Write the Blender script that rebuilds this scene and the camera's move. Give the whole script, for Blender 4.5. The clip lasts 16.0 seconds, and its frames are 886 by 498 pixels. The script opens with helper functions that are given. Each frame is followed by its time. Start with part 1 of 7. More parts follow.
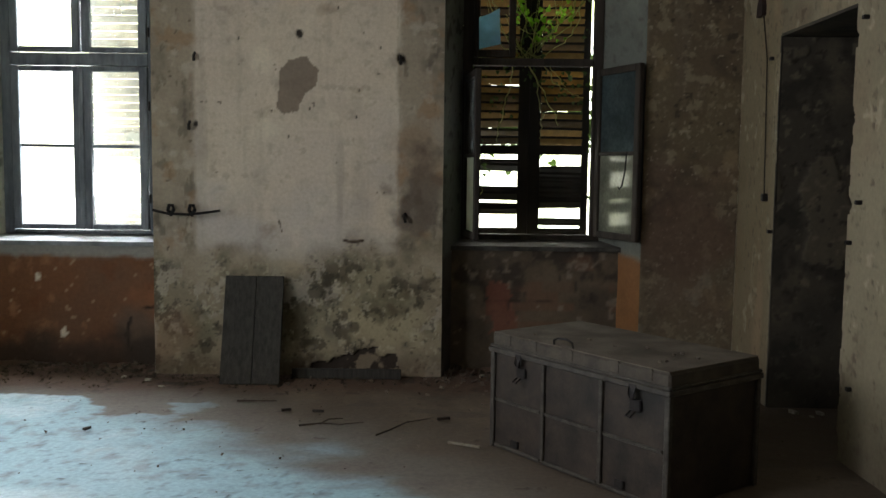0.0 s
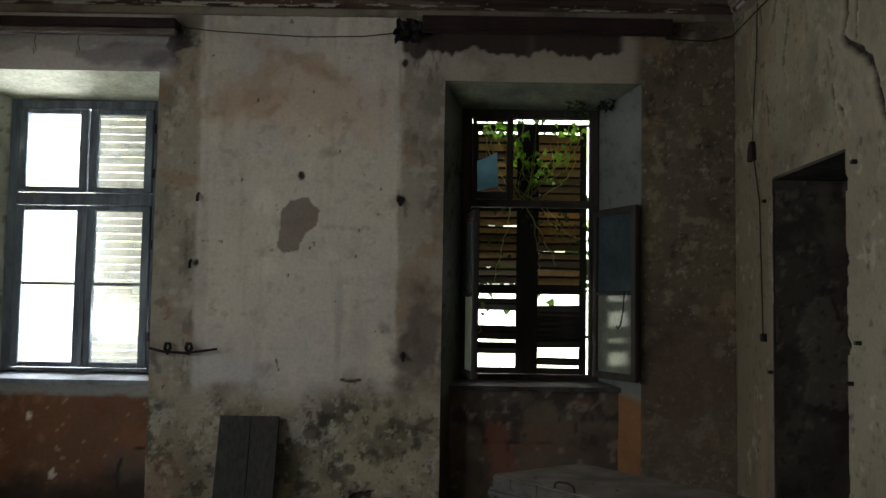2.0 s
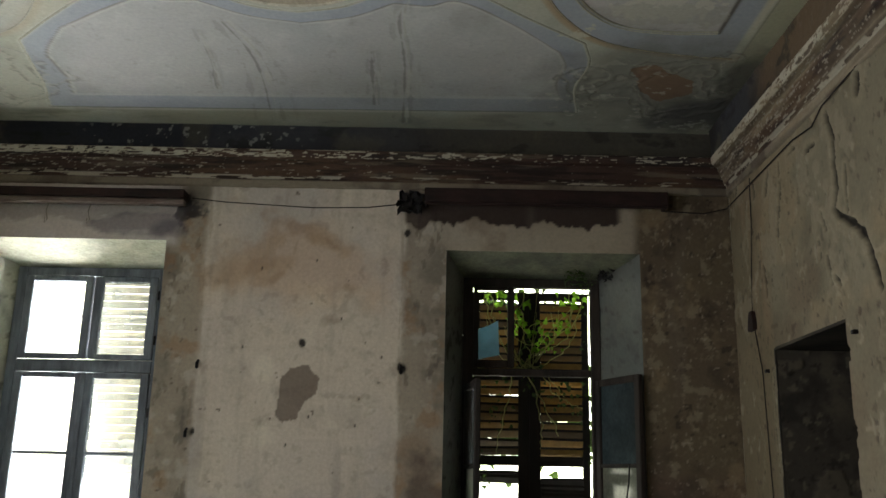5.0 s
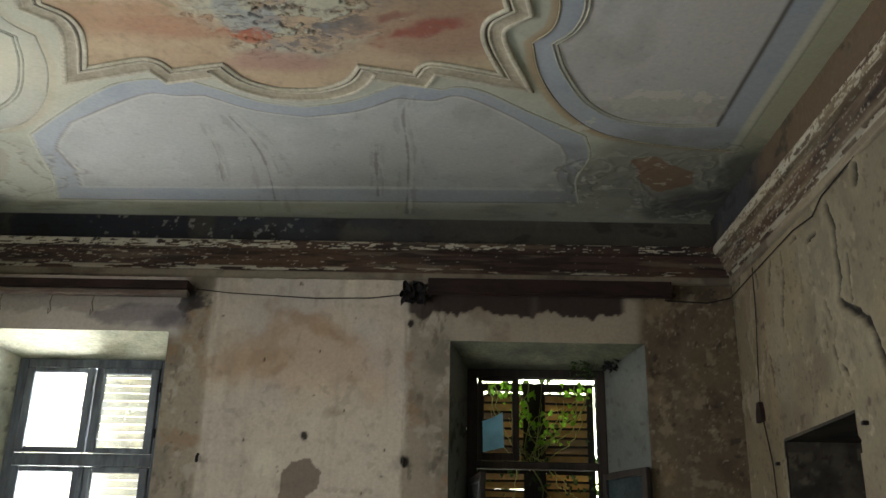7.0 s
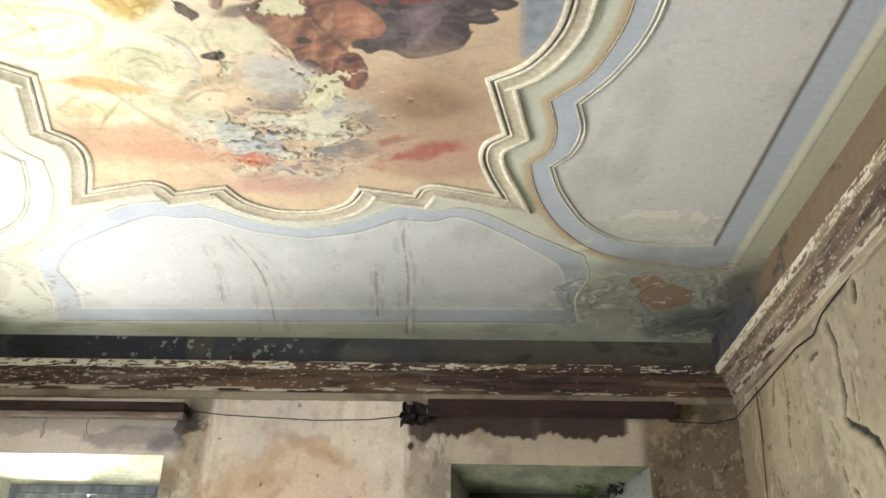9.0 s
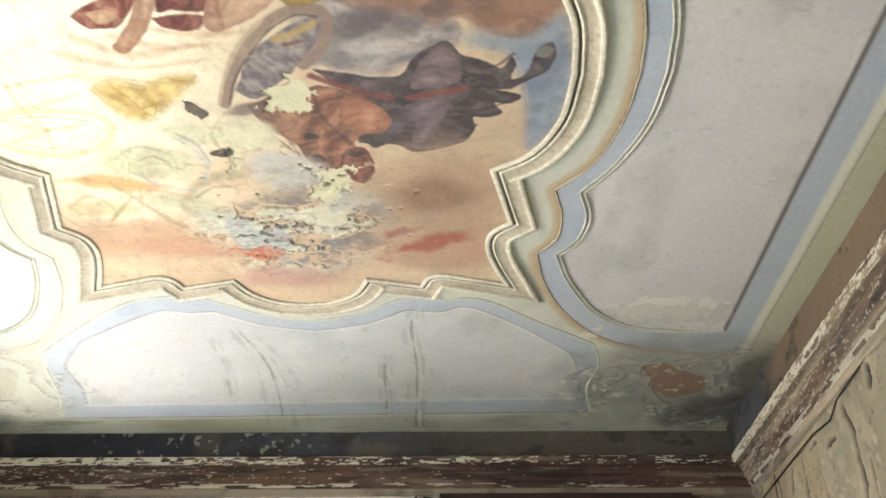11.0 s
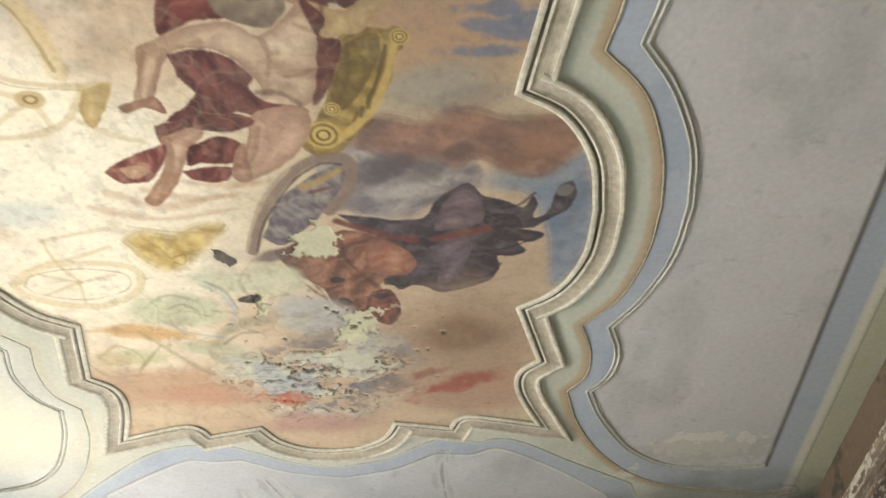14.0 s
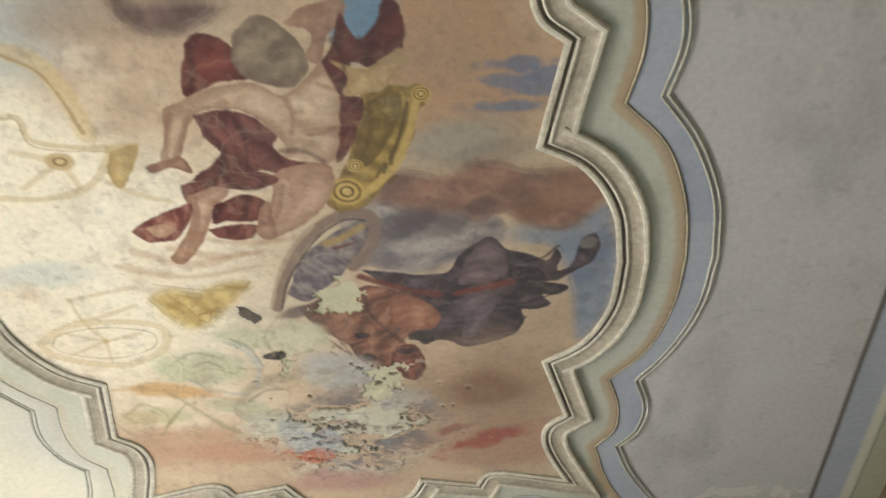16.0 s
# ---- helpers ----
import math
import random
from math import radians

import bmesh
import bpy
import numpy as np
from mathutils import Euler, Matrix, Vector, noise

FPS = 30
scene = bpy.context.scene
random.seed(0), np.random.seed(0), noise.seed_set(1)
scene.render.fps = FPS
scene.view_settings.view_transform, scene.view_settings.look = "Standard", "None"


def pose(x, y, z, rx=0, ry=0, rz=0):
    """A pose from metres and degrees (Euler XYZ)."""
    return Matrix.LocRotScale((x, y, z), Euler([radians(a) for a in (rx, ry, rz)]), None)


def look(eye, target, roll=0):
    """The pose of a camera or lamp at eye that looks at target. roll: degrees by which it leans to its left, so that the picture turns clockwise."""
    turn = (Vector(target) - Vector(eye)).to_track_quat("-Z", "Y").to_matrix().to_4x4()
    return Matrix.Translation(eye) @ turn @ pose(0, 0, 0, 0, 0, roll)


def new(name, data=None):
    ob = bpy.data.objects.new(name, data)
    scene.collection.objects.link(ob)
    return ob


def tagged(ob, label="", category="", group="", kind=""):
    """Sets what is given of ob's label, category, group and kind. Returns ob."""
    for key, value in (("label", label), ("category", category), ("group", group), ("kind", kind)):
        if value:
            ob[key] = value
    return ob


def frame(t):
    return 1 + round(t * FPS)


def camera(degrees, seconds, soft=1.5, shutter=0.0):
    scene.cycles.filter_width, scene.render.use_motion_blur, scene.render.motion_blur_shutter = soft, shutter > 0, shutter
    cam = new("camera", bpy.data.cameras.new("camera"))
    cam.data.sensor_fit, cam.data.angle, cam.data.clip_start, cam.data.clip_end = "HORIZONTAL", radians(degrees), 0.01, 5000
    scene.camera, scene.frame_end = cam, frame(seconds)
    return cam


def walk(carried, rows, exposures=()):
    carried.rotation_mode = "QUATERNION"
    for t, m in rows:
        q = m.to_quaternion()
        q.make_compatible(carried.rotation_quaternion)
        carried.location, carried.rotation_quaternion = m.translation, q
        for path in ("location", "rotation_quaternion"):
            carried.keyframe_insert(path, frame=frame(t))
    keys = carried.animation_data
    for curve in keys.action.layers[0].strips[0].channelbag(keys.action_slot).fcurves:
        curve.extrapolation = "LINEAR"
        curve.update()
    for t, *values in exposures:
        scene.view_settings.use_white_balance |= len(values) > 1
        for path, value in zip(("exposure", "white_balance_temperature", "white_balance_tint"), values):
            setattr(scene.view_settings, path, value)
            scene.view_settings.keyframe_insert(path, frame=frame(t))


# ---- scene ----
cam = camera(51.9, 16.0)
EYE = Vector((0.0, 0.0, 1.5))
# seconds, yaw, pitch, roll: the camera stands still and tilts up
PATH = [
    (0, -0.04, -4.99, 0.70),
    (0.5, 0.17, -2.69, 0.74),
    (1, 0.19, 0.00, 0.82),
    (1.5, 0.17, 1.90, 0.89),
    (2, -0.02, 3.74, 0.91),
    (2.5, -0.14, 5.22, 0.86),
    (3, -0.15, 7.14, 0.87),
    (3.5, -0.04, 8.94, 1.06),
    (4, 0.23, 11.04, 1.16),
    (4.5, 0.20, 12.76, 1.24),
    (7, 0.59, 19.96, 1.16),
    (7.5, 0.68, 21.54, 1.29),
    (8, 0.69, 23.73, 1.27),
    (8.5, 0.75, 25.48, 1.26),
    (9, 0.73, 27.48, 0.97),
    (11.5, 1.47, 34.71, 0.04),
    (12, 1.55, 36.46, -0.18),
    (12.5, 1.76, 37.77, -0.34),
    (13, 2.41, 39.25, -0.26),
    (13.5, 3.01, 40.81, -0.27),
    (14, 3.45, 41.92, -0.21),
    (14.5, 3.68, 42.72, -0.23),
    (15, 4.10, 43.62, -0.17),
    (15.5, 5.04, 44.49, 0.30),
    (16, 5.52, 45.33, 0.41),
]


def aim(yaw, pitch):
    a, b = radians(yaw), radians(pitch)
    return EYE + 2 * Vector((-math.sin(a) * math.cos(b), math.cos(a) * math.cos(b), math.sin(b)))


EXPOSURES = [(0.0, -0.7, 6350, 10), (1.0, -1.03, 6150, 10), (2.0, -1.2, 6050, 10), (3.0, -1.0, 6150, 10), (4.5, -0.75, 6400, 10), (7.0, -0.5, 6450, 10), (7.5, -0.28, 6450, 10), (8.0, 0.18, 6500, 10), (8.5, 0.78, 6550, 11),
             (9.0, 1.15, 6600, 12), (11.5, 1.02, 6600, 13), (12.5, 0.85, 6600, 13), (14.0, 0.58, 6600, 14), (16.0, 0.28, 6600, 14)]
walk(cam, [(t, look(EYE, aim(yaw, pitch), roll)) for t, yaw, pitch, roll in PATH], EXPOSURES)

# ---- plan ----
X0, X1, Y0, Y1 = -3.84, 2.10, -1.22, 6.50      # inner faces of the walls
CEIL = 4.05
MX, MY = -0.87, 2.64                            # middle of the ceiling
WIN_Y = 7.00                                    # plane of the window frames
APRON_Y = 6.75                                  # face of the thin wall under each window
OUT_Y = 7.35                                    # outer face of the window wall
# left front, right front, left back, right back, lintel front, lintel back
NICHE_1 = (-3.60, -2.07, -3.36, -2.21, 3.18, 3.075)
NICHE_2 = (0.00, 1.42, 0.14, 1.20, 3.145, 3.05)
DOOR = (4.72, 5.76, 2.35)

# ---- light ----
world = bpy.data.worlds.new("sky")
scene.world = world
world.use_nodes = True
wn = world.node_tree
sky = wn.nodes.new("ShaderNodeTexSky")
sky.sky_type, sky.sun_disc, sky.sun_elevation, sky.sun_rotation = "NISHITA", False, radians(50), radians(-60)
wn.links.new(sky.outputs[0], wn.nodes["Background"].inputs[0])
wn.nodes["Background"].inputs[1].default_value = 0.12


def window_light(name, at, way, w, h, watts, colour):
    d = bpy.data.lights.new(name, "AREA")
    d.shape, d.size, d.size_y, d.energy, d.color = "RECTANGLE", w, h, watts, colour
    ob = new(name, d)
    ob.matrix_world = look(at, Vector(at) + Vector(way))
    return ob


window_light("skylight_window_1", (-2.78, 7.30, 2.03), (0, -1, 0.10), 1.1, 2.05, 570, (0.93, 0.96, 0.98))
window_light("skylight_window_2", (0.68, 7.60, 2.03), (0, -1, 0), 1.05, 2.05, 105, (1.0, 0.98, 0.88))
# two windows in the side wall beside the camera's way
for middle, watts in ((1.3, 335), (3.6, 225)):
    window_light("skylight_side_window", (X0 - 0.62, middle, 2.40), (1, 0.30, -0.65), 1.25, 2.0, watts, (0.97, 0.98, 1.0))


# ---- noise and paint ----
def lin(code):
    """A linear colour from a hex code."""
    v = [int(code[i:i + 2], 16) / 255 for i in (0, 2, 4)]
    return np.array([c / 12.92 if c <= 0.04045 else ((c + 0.055) / 1.055) ** 2.4 for c in v])


def value_noise(x, y, seed):
    table = np.random.RandomState(seed).rand(128, 128)
    xi, yi = np.floor(x).astype(int), np.floor(y).astype(int)
    fx, fy = x - xi, y - yi
    fx, fy = fx * fx * (3 - 2 * fx), fy * fy * (3 - 2 * fy)
    a, b = table[xi % 128, yi % 128], table[(xi + 1) % 128, yi % 128]
    c, d = table[xi % 128, (yi + 1) % 128], table[(xi + 1) % 128, (yi + 1) % 128]
    return (a * (1 - fx) + b * fx) * (1 - fy) + (c * (1 - fx) + d * fx) * fy


def fbm(x, y, size, seed, octaves=5):
    """Noise from -1 to 1 with its largest forms of that size."""
    total, amp, norm = 0.0, 1.0, 0.0
    for k in range(octaves):
        total = total + amp * value_noise(x / size * 2 ** k + 17.3 * k, y / size * 2 ** k + 5.1 * k, seed + k)
        norm, amp = norm + amp, amp * 0.55
    return (total / norm - 0.5) * 2.6


def step(lo, hi, v):
    t = np.clip((v - lo) / (hi - lo), 0, 1)
    return t * t * (3 - 2 * t)


class Paint:
    """Pigment on a flat surface, one colour a vertex, and its relief in metres."""

    def __init__(self, x, y, base):
        self.x, self.y, self.c = x, y, np.tile(lin(base), (len(x), 1))
        self.h, self.seed = np.zeros(len(x)), 11

    def mix(self, mask, code, amount=1.0):
        m = np.clip(mask * amount, 0, 1)[:, None]
        self.c = self.c * (1 - m) + lin(code) * m

    def mottle(self, size, code, lo, hi, amount=1.0, sx=1.0, sy=1.0, where=1.0):
        self.seed += 7
        self.mix(step(lo, hi, fbm(self.x * sx, self.y * sy, size, self.seed)) * where, code, amount)

    def blob_mask(self, cx, cy, rx, ry, turn=0.0, soft=0.5, warp=0.3, size=0.25):
        self.seed += 3
        a = radians(turn)
        u, v = self.x - cx, self.y - cy
        u, v = u * math.cos(a) + v * math.sin(a), -u * math.sin(a) + v * math.cos(a)
        d = np.sqrt((u / rx) ** 2 + (v / ry) ** 2) + warp * fbm(self.x, self.y, size, self.seed)
        return 1 - step(1 - soft / 2, 1 + soft / 2, d)

    def blob(self, cx, cy, rx, ry, code, turn=0.0, amount=1.0, soft=0.5, warp=0.3, size=0.25):
        self.mix(self.blob_mask(cx, cy, rx, ry, turn, soft, warp, size), code, amount)

    def shape(self, points, code, amount=1.0, warp=0.03, size=0.12):
        """A flat shape with an uneven edge. Returns its mask."""
        self.seed += 5
        m = inside(self.x + warp * fbm(self.x, self.y, size, self.seed), self.y + warp * fbm(self.x, self.y, size, self.seed + 2), points).astype(float)
        self.mix(m, code, amount)
        return m

    def mass(self, points, code, dark, light, turn, size, amount, rim, soft=0.005):
        """A rounded painted form: a soft-edged shape with strokes across it and a darker rim."""
        self.seed += 5
        pts = curve_through(points + points[:1], 3)[:-1]
        box = (self.x > min(a for a, _ in pts) - 0.15) & (self.x < max(a for a, _ in pts) + 0.15) & (self.y > min(b for _, b in pts) - 0.15) & (self.y < max(b for _, b in pts) + 0.15)
        near = Paint(self.x[box], self.y[box], code)
        wx, wy = near.x + 0.010 * fbm(near.x, near.y, 0.10, self.seed, 3), near.y + 0.010 * fbm(near.x, near.y, 0.10, self.seed + 2, 3)
        m = sum(inside(wx + r * soft * math.cos(2.4 * k), wy + r * soft * math.sin(2.4 * k), pts) for k, r in enumerate((0.3, 0.45, 0.6, 0.7, 0.8, 0.9, 0.95, 1.0))) / 8
        near.c, near.seed = self.c[box], self.seed
        near.mix(m, code, 0.97)
        near.fold(m, turn, size, dark, light, amount)
        near.fold(m, turn + 35, size * 0.45, dark, light, amount * 0.5)
        near.mottle(0.05, dark, 0.1, 0.7, 0.45, where=m)
        if rim:
            edge = near.away(pts + pts[:1])
            near.mix(m * (1 - step(0.0, 0.05, edge)), dark, rim)
            near.mix((m > 0) * (1 - step(0.002, 0.012, edge)) * step(-0.3, 0.4, fbm(near.x, near.y, 0.12, self.seed + 4, 3)), dark, rim)
        self.c[box] = near.c

    def fold(self, mask, turn, size, dark, light, amount=0.6):
        """Soft darker and lighter strokes across a shape."""
        self.seed += 5
        a = radians(turn)
        s = np.sin(2 * math.pi * (self.x * math.cos(a) + self.y * math.sin(a)) / size + 7.0 * fbm(self.x, self.y, size * 2.5, self.seed, 4))
        self.mix(mask * step(0.15, 0.95, s), dark, amount)
        self.mix(mask * step(0.25, 0.95, -s), light, amount)

    def away(self, points, warp=0.0, size=0.1):
        """Distance from a line through points."""
        best = np.full(len(self.x), 9.0)
        for (ax, ay), (bx, by) in zip(points, points[1:]):
            dx, dy = bx - ax, by - ay
            t = np.clip(((self.x - ax) * dx + (self.y - ay) * dy) / (dx * dx + dy * dy + 1e-9), 0, 1)
            best = np.minimum(best, np.hypot(self.x - ax - t * dx, self.y - ay - t * dy))
        if warp:
            self.seed += 3
            best = best + warp * fbm(self.x, self.y, size, self.seed)
        return best

    def stroke(self, points, width, code, amount=1.0, soft=0.5, warp=0.0, size=0.1):
        self.seed += 3
        pts = curve_through(points, 4) if 2 < len(points) < 16 else points
        reach = width + 2 * warp
        box = (self.x > min(a for a, _ in pts) - reach) & (self.x < max(a for a, _ in pts) + reach) & (self.y > min(b for _, b in pts) - reach) & (self.y < max(b for _, b in pts) + reach)
        near = Paint(self.x[box], self.y[box], code)
        near.c, near.seed = self.c[box], self.seed
        near.mix(1 - step(width * (1 - soft) / 2, width * (1 + soft) / 2, near.away(pts, warp, size)), code, amount)
        self.c[box] = near.c


# ---- materials ----
def material(name, colour=(0.5, 0.5, 0.5), rough=0.8, metal=0.0):
    m = bpy.data.materials.new(name)
    m.use_nodes = True
    b = m.node_tree.nodes["Principled BSDF"]
    b.inputs["Base Color"].default_value = (*colour[:3], 1)
    b.inputs["Roughness"].default_value, b.inputs["Metallic"].default_value = rough, metal
    b.inputs["Specular IOR Level"].default_value = 0.3
    return m


def node(m, kind, **values):
    n = m.node_tree.nodes.new(kind)
    for key, value in values.items():
        n.inputs[key.replace("_", " ")].default_value = value
    return n


def noise_node(m, scale, detail=6.0, coord=None, rough=0.6, stretch=None):
    n = node(m, "ShaderNodeTexNoise", Scale=scale, Detail=detail, Roughness=rough)
    if coord is None:
        coord = m.node_tree.nodes.new("ShaderNodeNewGeometry").outputs["Position"]
    if stretch:
        v = m.node_tree.nodes.new("ShaderNodeVectorMath")
        v.operation = "MULTIPLY"
        v.inputs[1].default_value = stretch
        m.node_tree.links.new(coord, v.inputs[0])
        coord = v.outputs[0]
    m.node_tree.links.new(coord, n.inputs["Vector"])
    return n.outputs["Fac"]


def ramp(m, fac, lo, hi, a, b):
    r = m.node_tree.nodes.new("ShaderNodeValToRGB")
    r.color_ramp.elements[0].position, r.color_ramp.elements[1].position = lo, hi
    r.color_ramp.elements[0].color, r.color_ramp.elements[1].color = (*a, 1), (*b, 1)
    m.node_tree.links.new(fac, r.inputs[0])
    return r.outputs[0]


def blend(m, fac, a, b, mode="MIX"):
    n = m.node_tree.nodes.new("ShaderNodeMix")
    n.data_type, n.blend_type = "RGBA", mode
    for socket, value in ((n.inputs[0], fac), (n.inputs[6], a), (n.inputs[7], b)):
        if isinstance(value, bpy.types.NodeSocket):
            m.node_tree.links.new(value, socket)
        elif isinstance(value, (int, float)):
            socket.default_value = value
        else:
            socket.default_value = (*value[:3], 1)
    return n.outputs[2]


def finish(m, colour=None, bump=None, strength=0.3, distance=0.01, rough=None):
    b = m.node_tree.nodes["Principled BSDF"]
    if colour is not None:
        m.node_tree.links.new(colour, b.inputs["Base Color"])
    if rough is not None:
        m.node_tree.links.new(rough, b.inputs["Roughness"])
    if bump is not None:
        n = node(m, "ShaderNodeBump", Strength=strength, Distance=distance)
        m.node_tree.links.new(bump, n.inputs["Height"])
        m.node_tree.links.new(n.outputs[0], b.inputs["Normal"])
    return m


def painted(name, rough=0.92, grainy=1.0, bump=0.3):
    """Old plaster that shows the pigment laid on its mesh, with fine grain and specks."""
    m = material(name, rough=rough)
    a = m.node_tree.nodes.new("ShaderNodeAttribute")
    a.attribute_name = "paint"
    fine = noise_node(m, 38, 8)
    grain = ramp(m, fine, 0.3, 0.75, (0.80, 0.80, 0.80), (1.16, 1.15, 1.12))
    c = blend(m, grainy, a.outputs["Color"], grain, "MULTIPLY")
    specks = ramp(m, noise_node(m, 90, 3), 0.66, 0.72, (1, 1, 1), (0.62, 0.60, 0.57))
    c = blend(m, 0.6 * grainy, c, specks, "MULTIPLY")
    return finish(m, c, noise_node(m, 60, 8), bump, 0.006)


def mottled(name, a, b, size, rough=0.85, bump=0.3, stretch=None, fine=40, metal=0.0, contrast=(0.35, 0.65)):
    """Two colours in uneven patches, with a fine grain."""
    m = material(name, rough=rough, metal=metal)
    c = ramp(m, noise_node(m, 1 / size, 8, stretch=stretch), *contrast, lin(a), lin(b))
    c = blend(m, 1.0, c, ramp(m, noise_node(m, fine, 6, stretch=stretch), 0.3, 0.75, (0.75, 0.75, 0.75), (1.2, 1.2, 1.2)), "MULTIPLY")
    return finish(m, c, noise_node(m, fine * 1.5, 6, stretch=stretch), bump, 0.005)


PLASTER = painted("painted_plaster", 0.92, 0.65, 0.16)
FRESCO = painted("smooth_painted_plaster", 0.9, 0.5, 0.08)
FLOOR = painted("dusty_floor", 0.75)
REVEAL = mottled("reveal_plaster", "b5b2a2", "8d8b80", 0.3)
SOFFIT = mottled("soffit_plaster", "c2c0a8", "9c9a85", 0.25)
# soffit of the shuttered window, its shade put into the colour
DIM_SOFFIT = mottled("dimmed_soffit_plaster", "7f8068", "55564a", 0.25)
WALL_PLAIN = mottled("plain_old_plaster", "c8c2b4", "a8a192", 0.5)
MOULD = mottled("moulding_plaster", "c9c0a9", "ada38e", 0.35, bump=0.12)
CREAM = mottled("cream_line_paint", "b4af9e", "9a9684", 0.2)
# dark colour stands for the shade between the moulding's lips
GROOVE = mottled("groove_shade", "6e6455", "4d453a", 0.15)
COVE = mottled("tan_cove_paint", "ada08a", "938873", 0.3, bump=0.12)
GOLD = mottled("ochre_line_paint", "a89b80", "8b806a", 0.15)
DARKWOOD = mottled("dark_weathered_wood", "3a322b", "221d1a", 0.12, stretch=(1, 1, 0.12), fine=60)
FRAMEWOOD = mottled("grey_painted_frame_wood", "6c727a", "474b52", 0.12, rough=0.6, stretch=(1, 1, 0.2), fine=50)
BOARD = mottled("grey_board_wood", "3f3c37", "2b2926", 0.1, stretch=(4, 4, 0.3), fine=50)
TRUNK_SKIN = mottled("worn_dark_canvas", "352b23", "17130f", 0.14, rough=0.55, fine=70)
TRUNK_TRIM = mottled("worn_grey_batten", "45403a", "28241f", 0.06, rough=0.6, fine=60)
DUST = mottled("dusty_lid", "675e53", "453d34", 0.22, rough=0.95, fine=120)
LID_SKIN = mottled("dusty_lid_side", "4d463d", "332e29", 0.12, rough=0.85, fine=90)
IRON = mottled("rusty_iron", "262120", "151312", 0.03, rough=0.6, metal=0.4, fine=120)
RUBBLE = mottled("plaster_crumbs", "655b4f", "332c26", 0.05)


# ---- builders ----
def mesh_object(name, bm, mat, parent=None, smooth=False):
    me = bpy.data.meshes.new(name)
    bm.normal_update()
    bm.to_mesh(me)
    bm.free()
    me.materials.append(mat)
    if smooth:
        me.shade_smooth()
    ob = new(name, me)
    ob.parent = parent
    return ob


def part(name, bm, mat, parent, label="", smooth=False):
    ob = mesh_object(name, bm, mat, parent, smooth)
    return tagged(ob, label) if label else ob


def empty(name, m=None):
    ob = new(name)
    ob.empty_display_size = 0.1
    if m is not None:
        ob.matrix_world = m
    return ob


def box(x0, x1, y0, y1, z0, z1, bevel=0.0, bm=None):
    own = bmesh.new()
    bmesh.ops.create_cube(own, size=1)
    for v in own.verts:
        v.co = Vector((x0 + (v.co.x + 0.5) * (x1 - x0), y0 + (v.co.y + 0.5) * (y1 - y0), z0 + (v.co.z + 0.5) * (z1 - z0)))
    if bevel:
        bmesh.ops.bevel(own, geom=own.edges[:], offset=bevel, segments=1, affect="EDGES")
    if bm is None:
        return own
    me = bpy.data.meshes.new("tmp")
    own.to_mesh(me)
    own.free()
    bm.from_mesh(me)
    bpy.data.meshes.remove(me)
    return bm


def prism(corners, direction, bm=None):
    """A solid from a flat polygon pushed along direction."""
    bm = bm or bmesh.new()
    a = [bm.verts.new(Vector(p)) for p in corners]
    b = [bm.verts.new(Vector(p) + Vector(direction)) for p in corners]
    bm.faces.new(a)
    bm.faces.new(b[::-1])
    n = len(a)
    for i in range(n):
        bm.faces.new((a[i], b[i], b[(i + 1) % n], a[(i + 1) % n]))
    bmesh.ops.recalc_face_normals(bm, faces=bm.faces[:])
    return bm


def tube(points, radius, sides=6, bm=None, taper=1.0):
    """A round bar along a line."""
    bm = bm or bmesh.new()
    pts = [Vector(p) for p in points]
    rings = []
    for i, p in enumerate(pts):
        along = (pts[min(i + 1, len(pts) - 1)] - pts[max(i - 1, 0)]).normalized()
        side = along.orthogonal().normalized() if abs(along.z) > 0.99 else along.cross(Vector((0, 0, 1))).normalized()
        up = side.cross(along)
        r = radius * (1 + (taper - 1) * i / max(1, len(pts) - 1))
        rings.append([bm.verts.new(p + r * (math.cos(k * 2 * math.pi / sides) * side + math.sin(k * 2 * math.pi / sides) * up)) for k in range(sides)])
    for a, b in zip(rings, rings[1:]):
        for k in range(sides):
            bm.faces.new((a[k], a[(k + 1) % sides], b[(k + 1) % sides], b[k]))
    bm.faces.new(rings[0][::-1])
    bm.faces.new(rings[-1])
    return bm


def spaced(breaks, cell):
    """Grid lines through all the breaks, about cell apart (cell: one number, or one for each span)."""
    out = [breaks[0]]
    for i, (a, b) in enumerate(zip(breaks, breaks[1:])):
        c = cell[i] if isinstance(cell, (list, tuple)) else cell
        n = max(1, round((b - a) / c))
        out += [a + (b - a) * k / n for k in range(1, n + 1)]
    return np.array(out)


def painted_sheet(name, us, vs, place, brush, mat, keep=None):
    """A fine grid whose colours and relief a brush lays on. place(u, v, h) gives the positions."""
    gu, gv = np.meshgrid(us, vs, indexing="ij")
    u, v = gu.ravel(), gv.ravel()
    p = brush(u, v)
    co = np.stack(place(u, v, p.h), 1)
    n = len(vs)
    i, j = np.meshgrid(np.arange(len(us) - 1), np.arange(n - 1), indexing="ij")
    i, j = i.ravel(), j.ravel()
    if keep is not None:
        ok = keep((us[i] + us[i + 1]) / 2, (vs[j] + vs[j + 1]) / 2)
        i, j = i[ok], j[ok]
    a = i * n + j
    faces = np.stack([a, a + n, a + n + 1, a + 1], 1)
    me = bpy.data.meshes.new(name)
    me.from_pydata(co.tolist(), [], faces.tolist())
    att = me.color_attributes.new("paint", "FLOAT_COLOR", "POINT")
    att.data.foreach_set("color", np.c_[p.c, np.ones(len(u))].astype(np.float32).ravel())
    me.materials.append(mat)
    me.shade_smooth()
    me.update()
    return new(name, me)


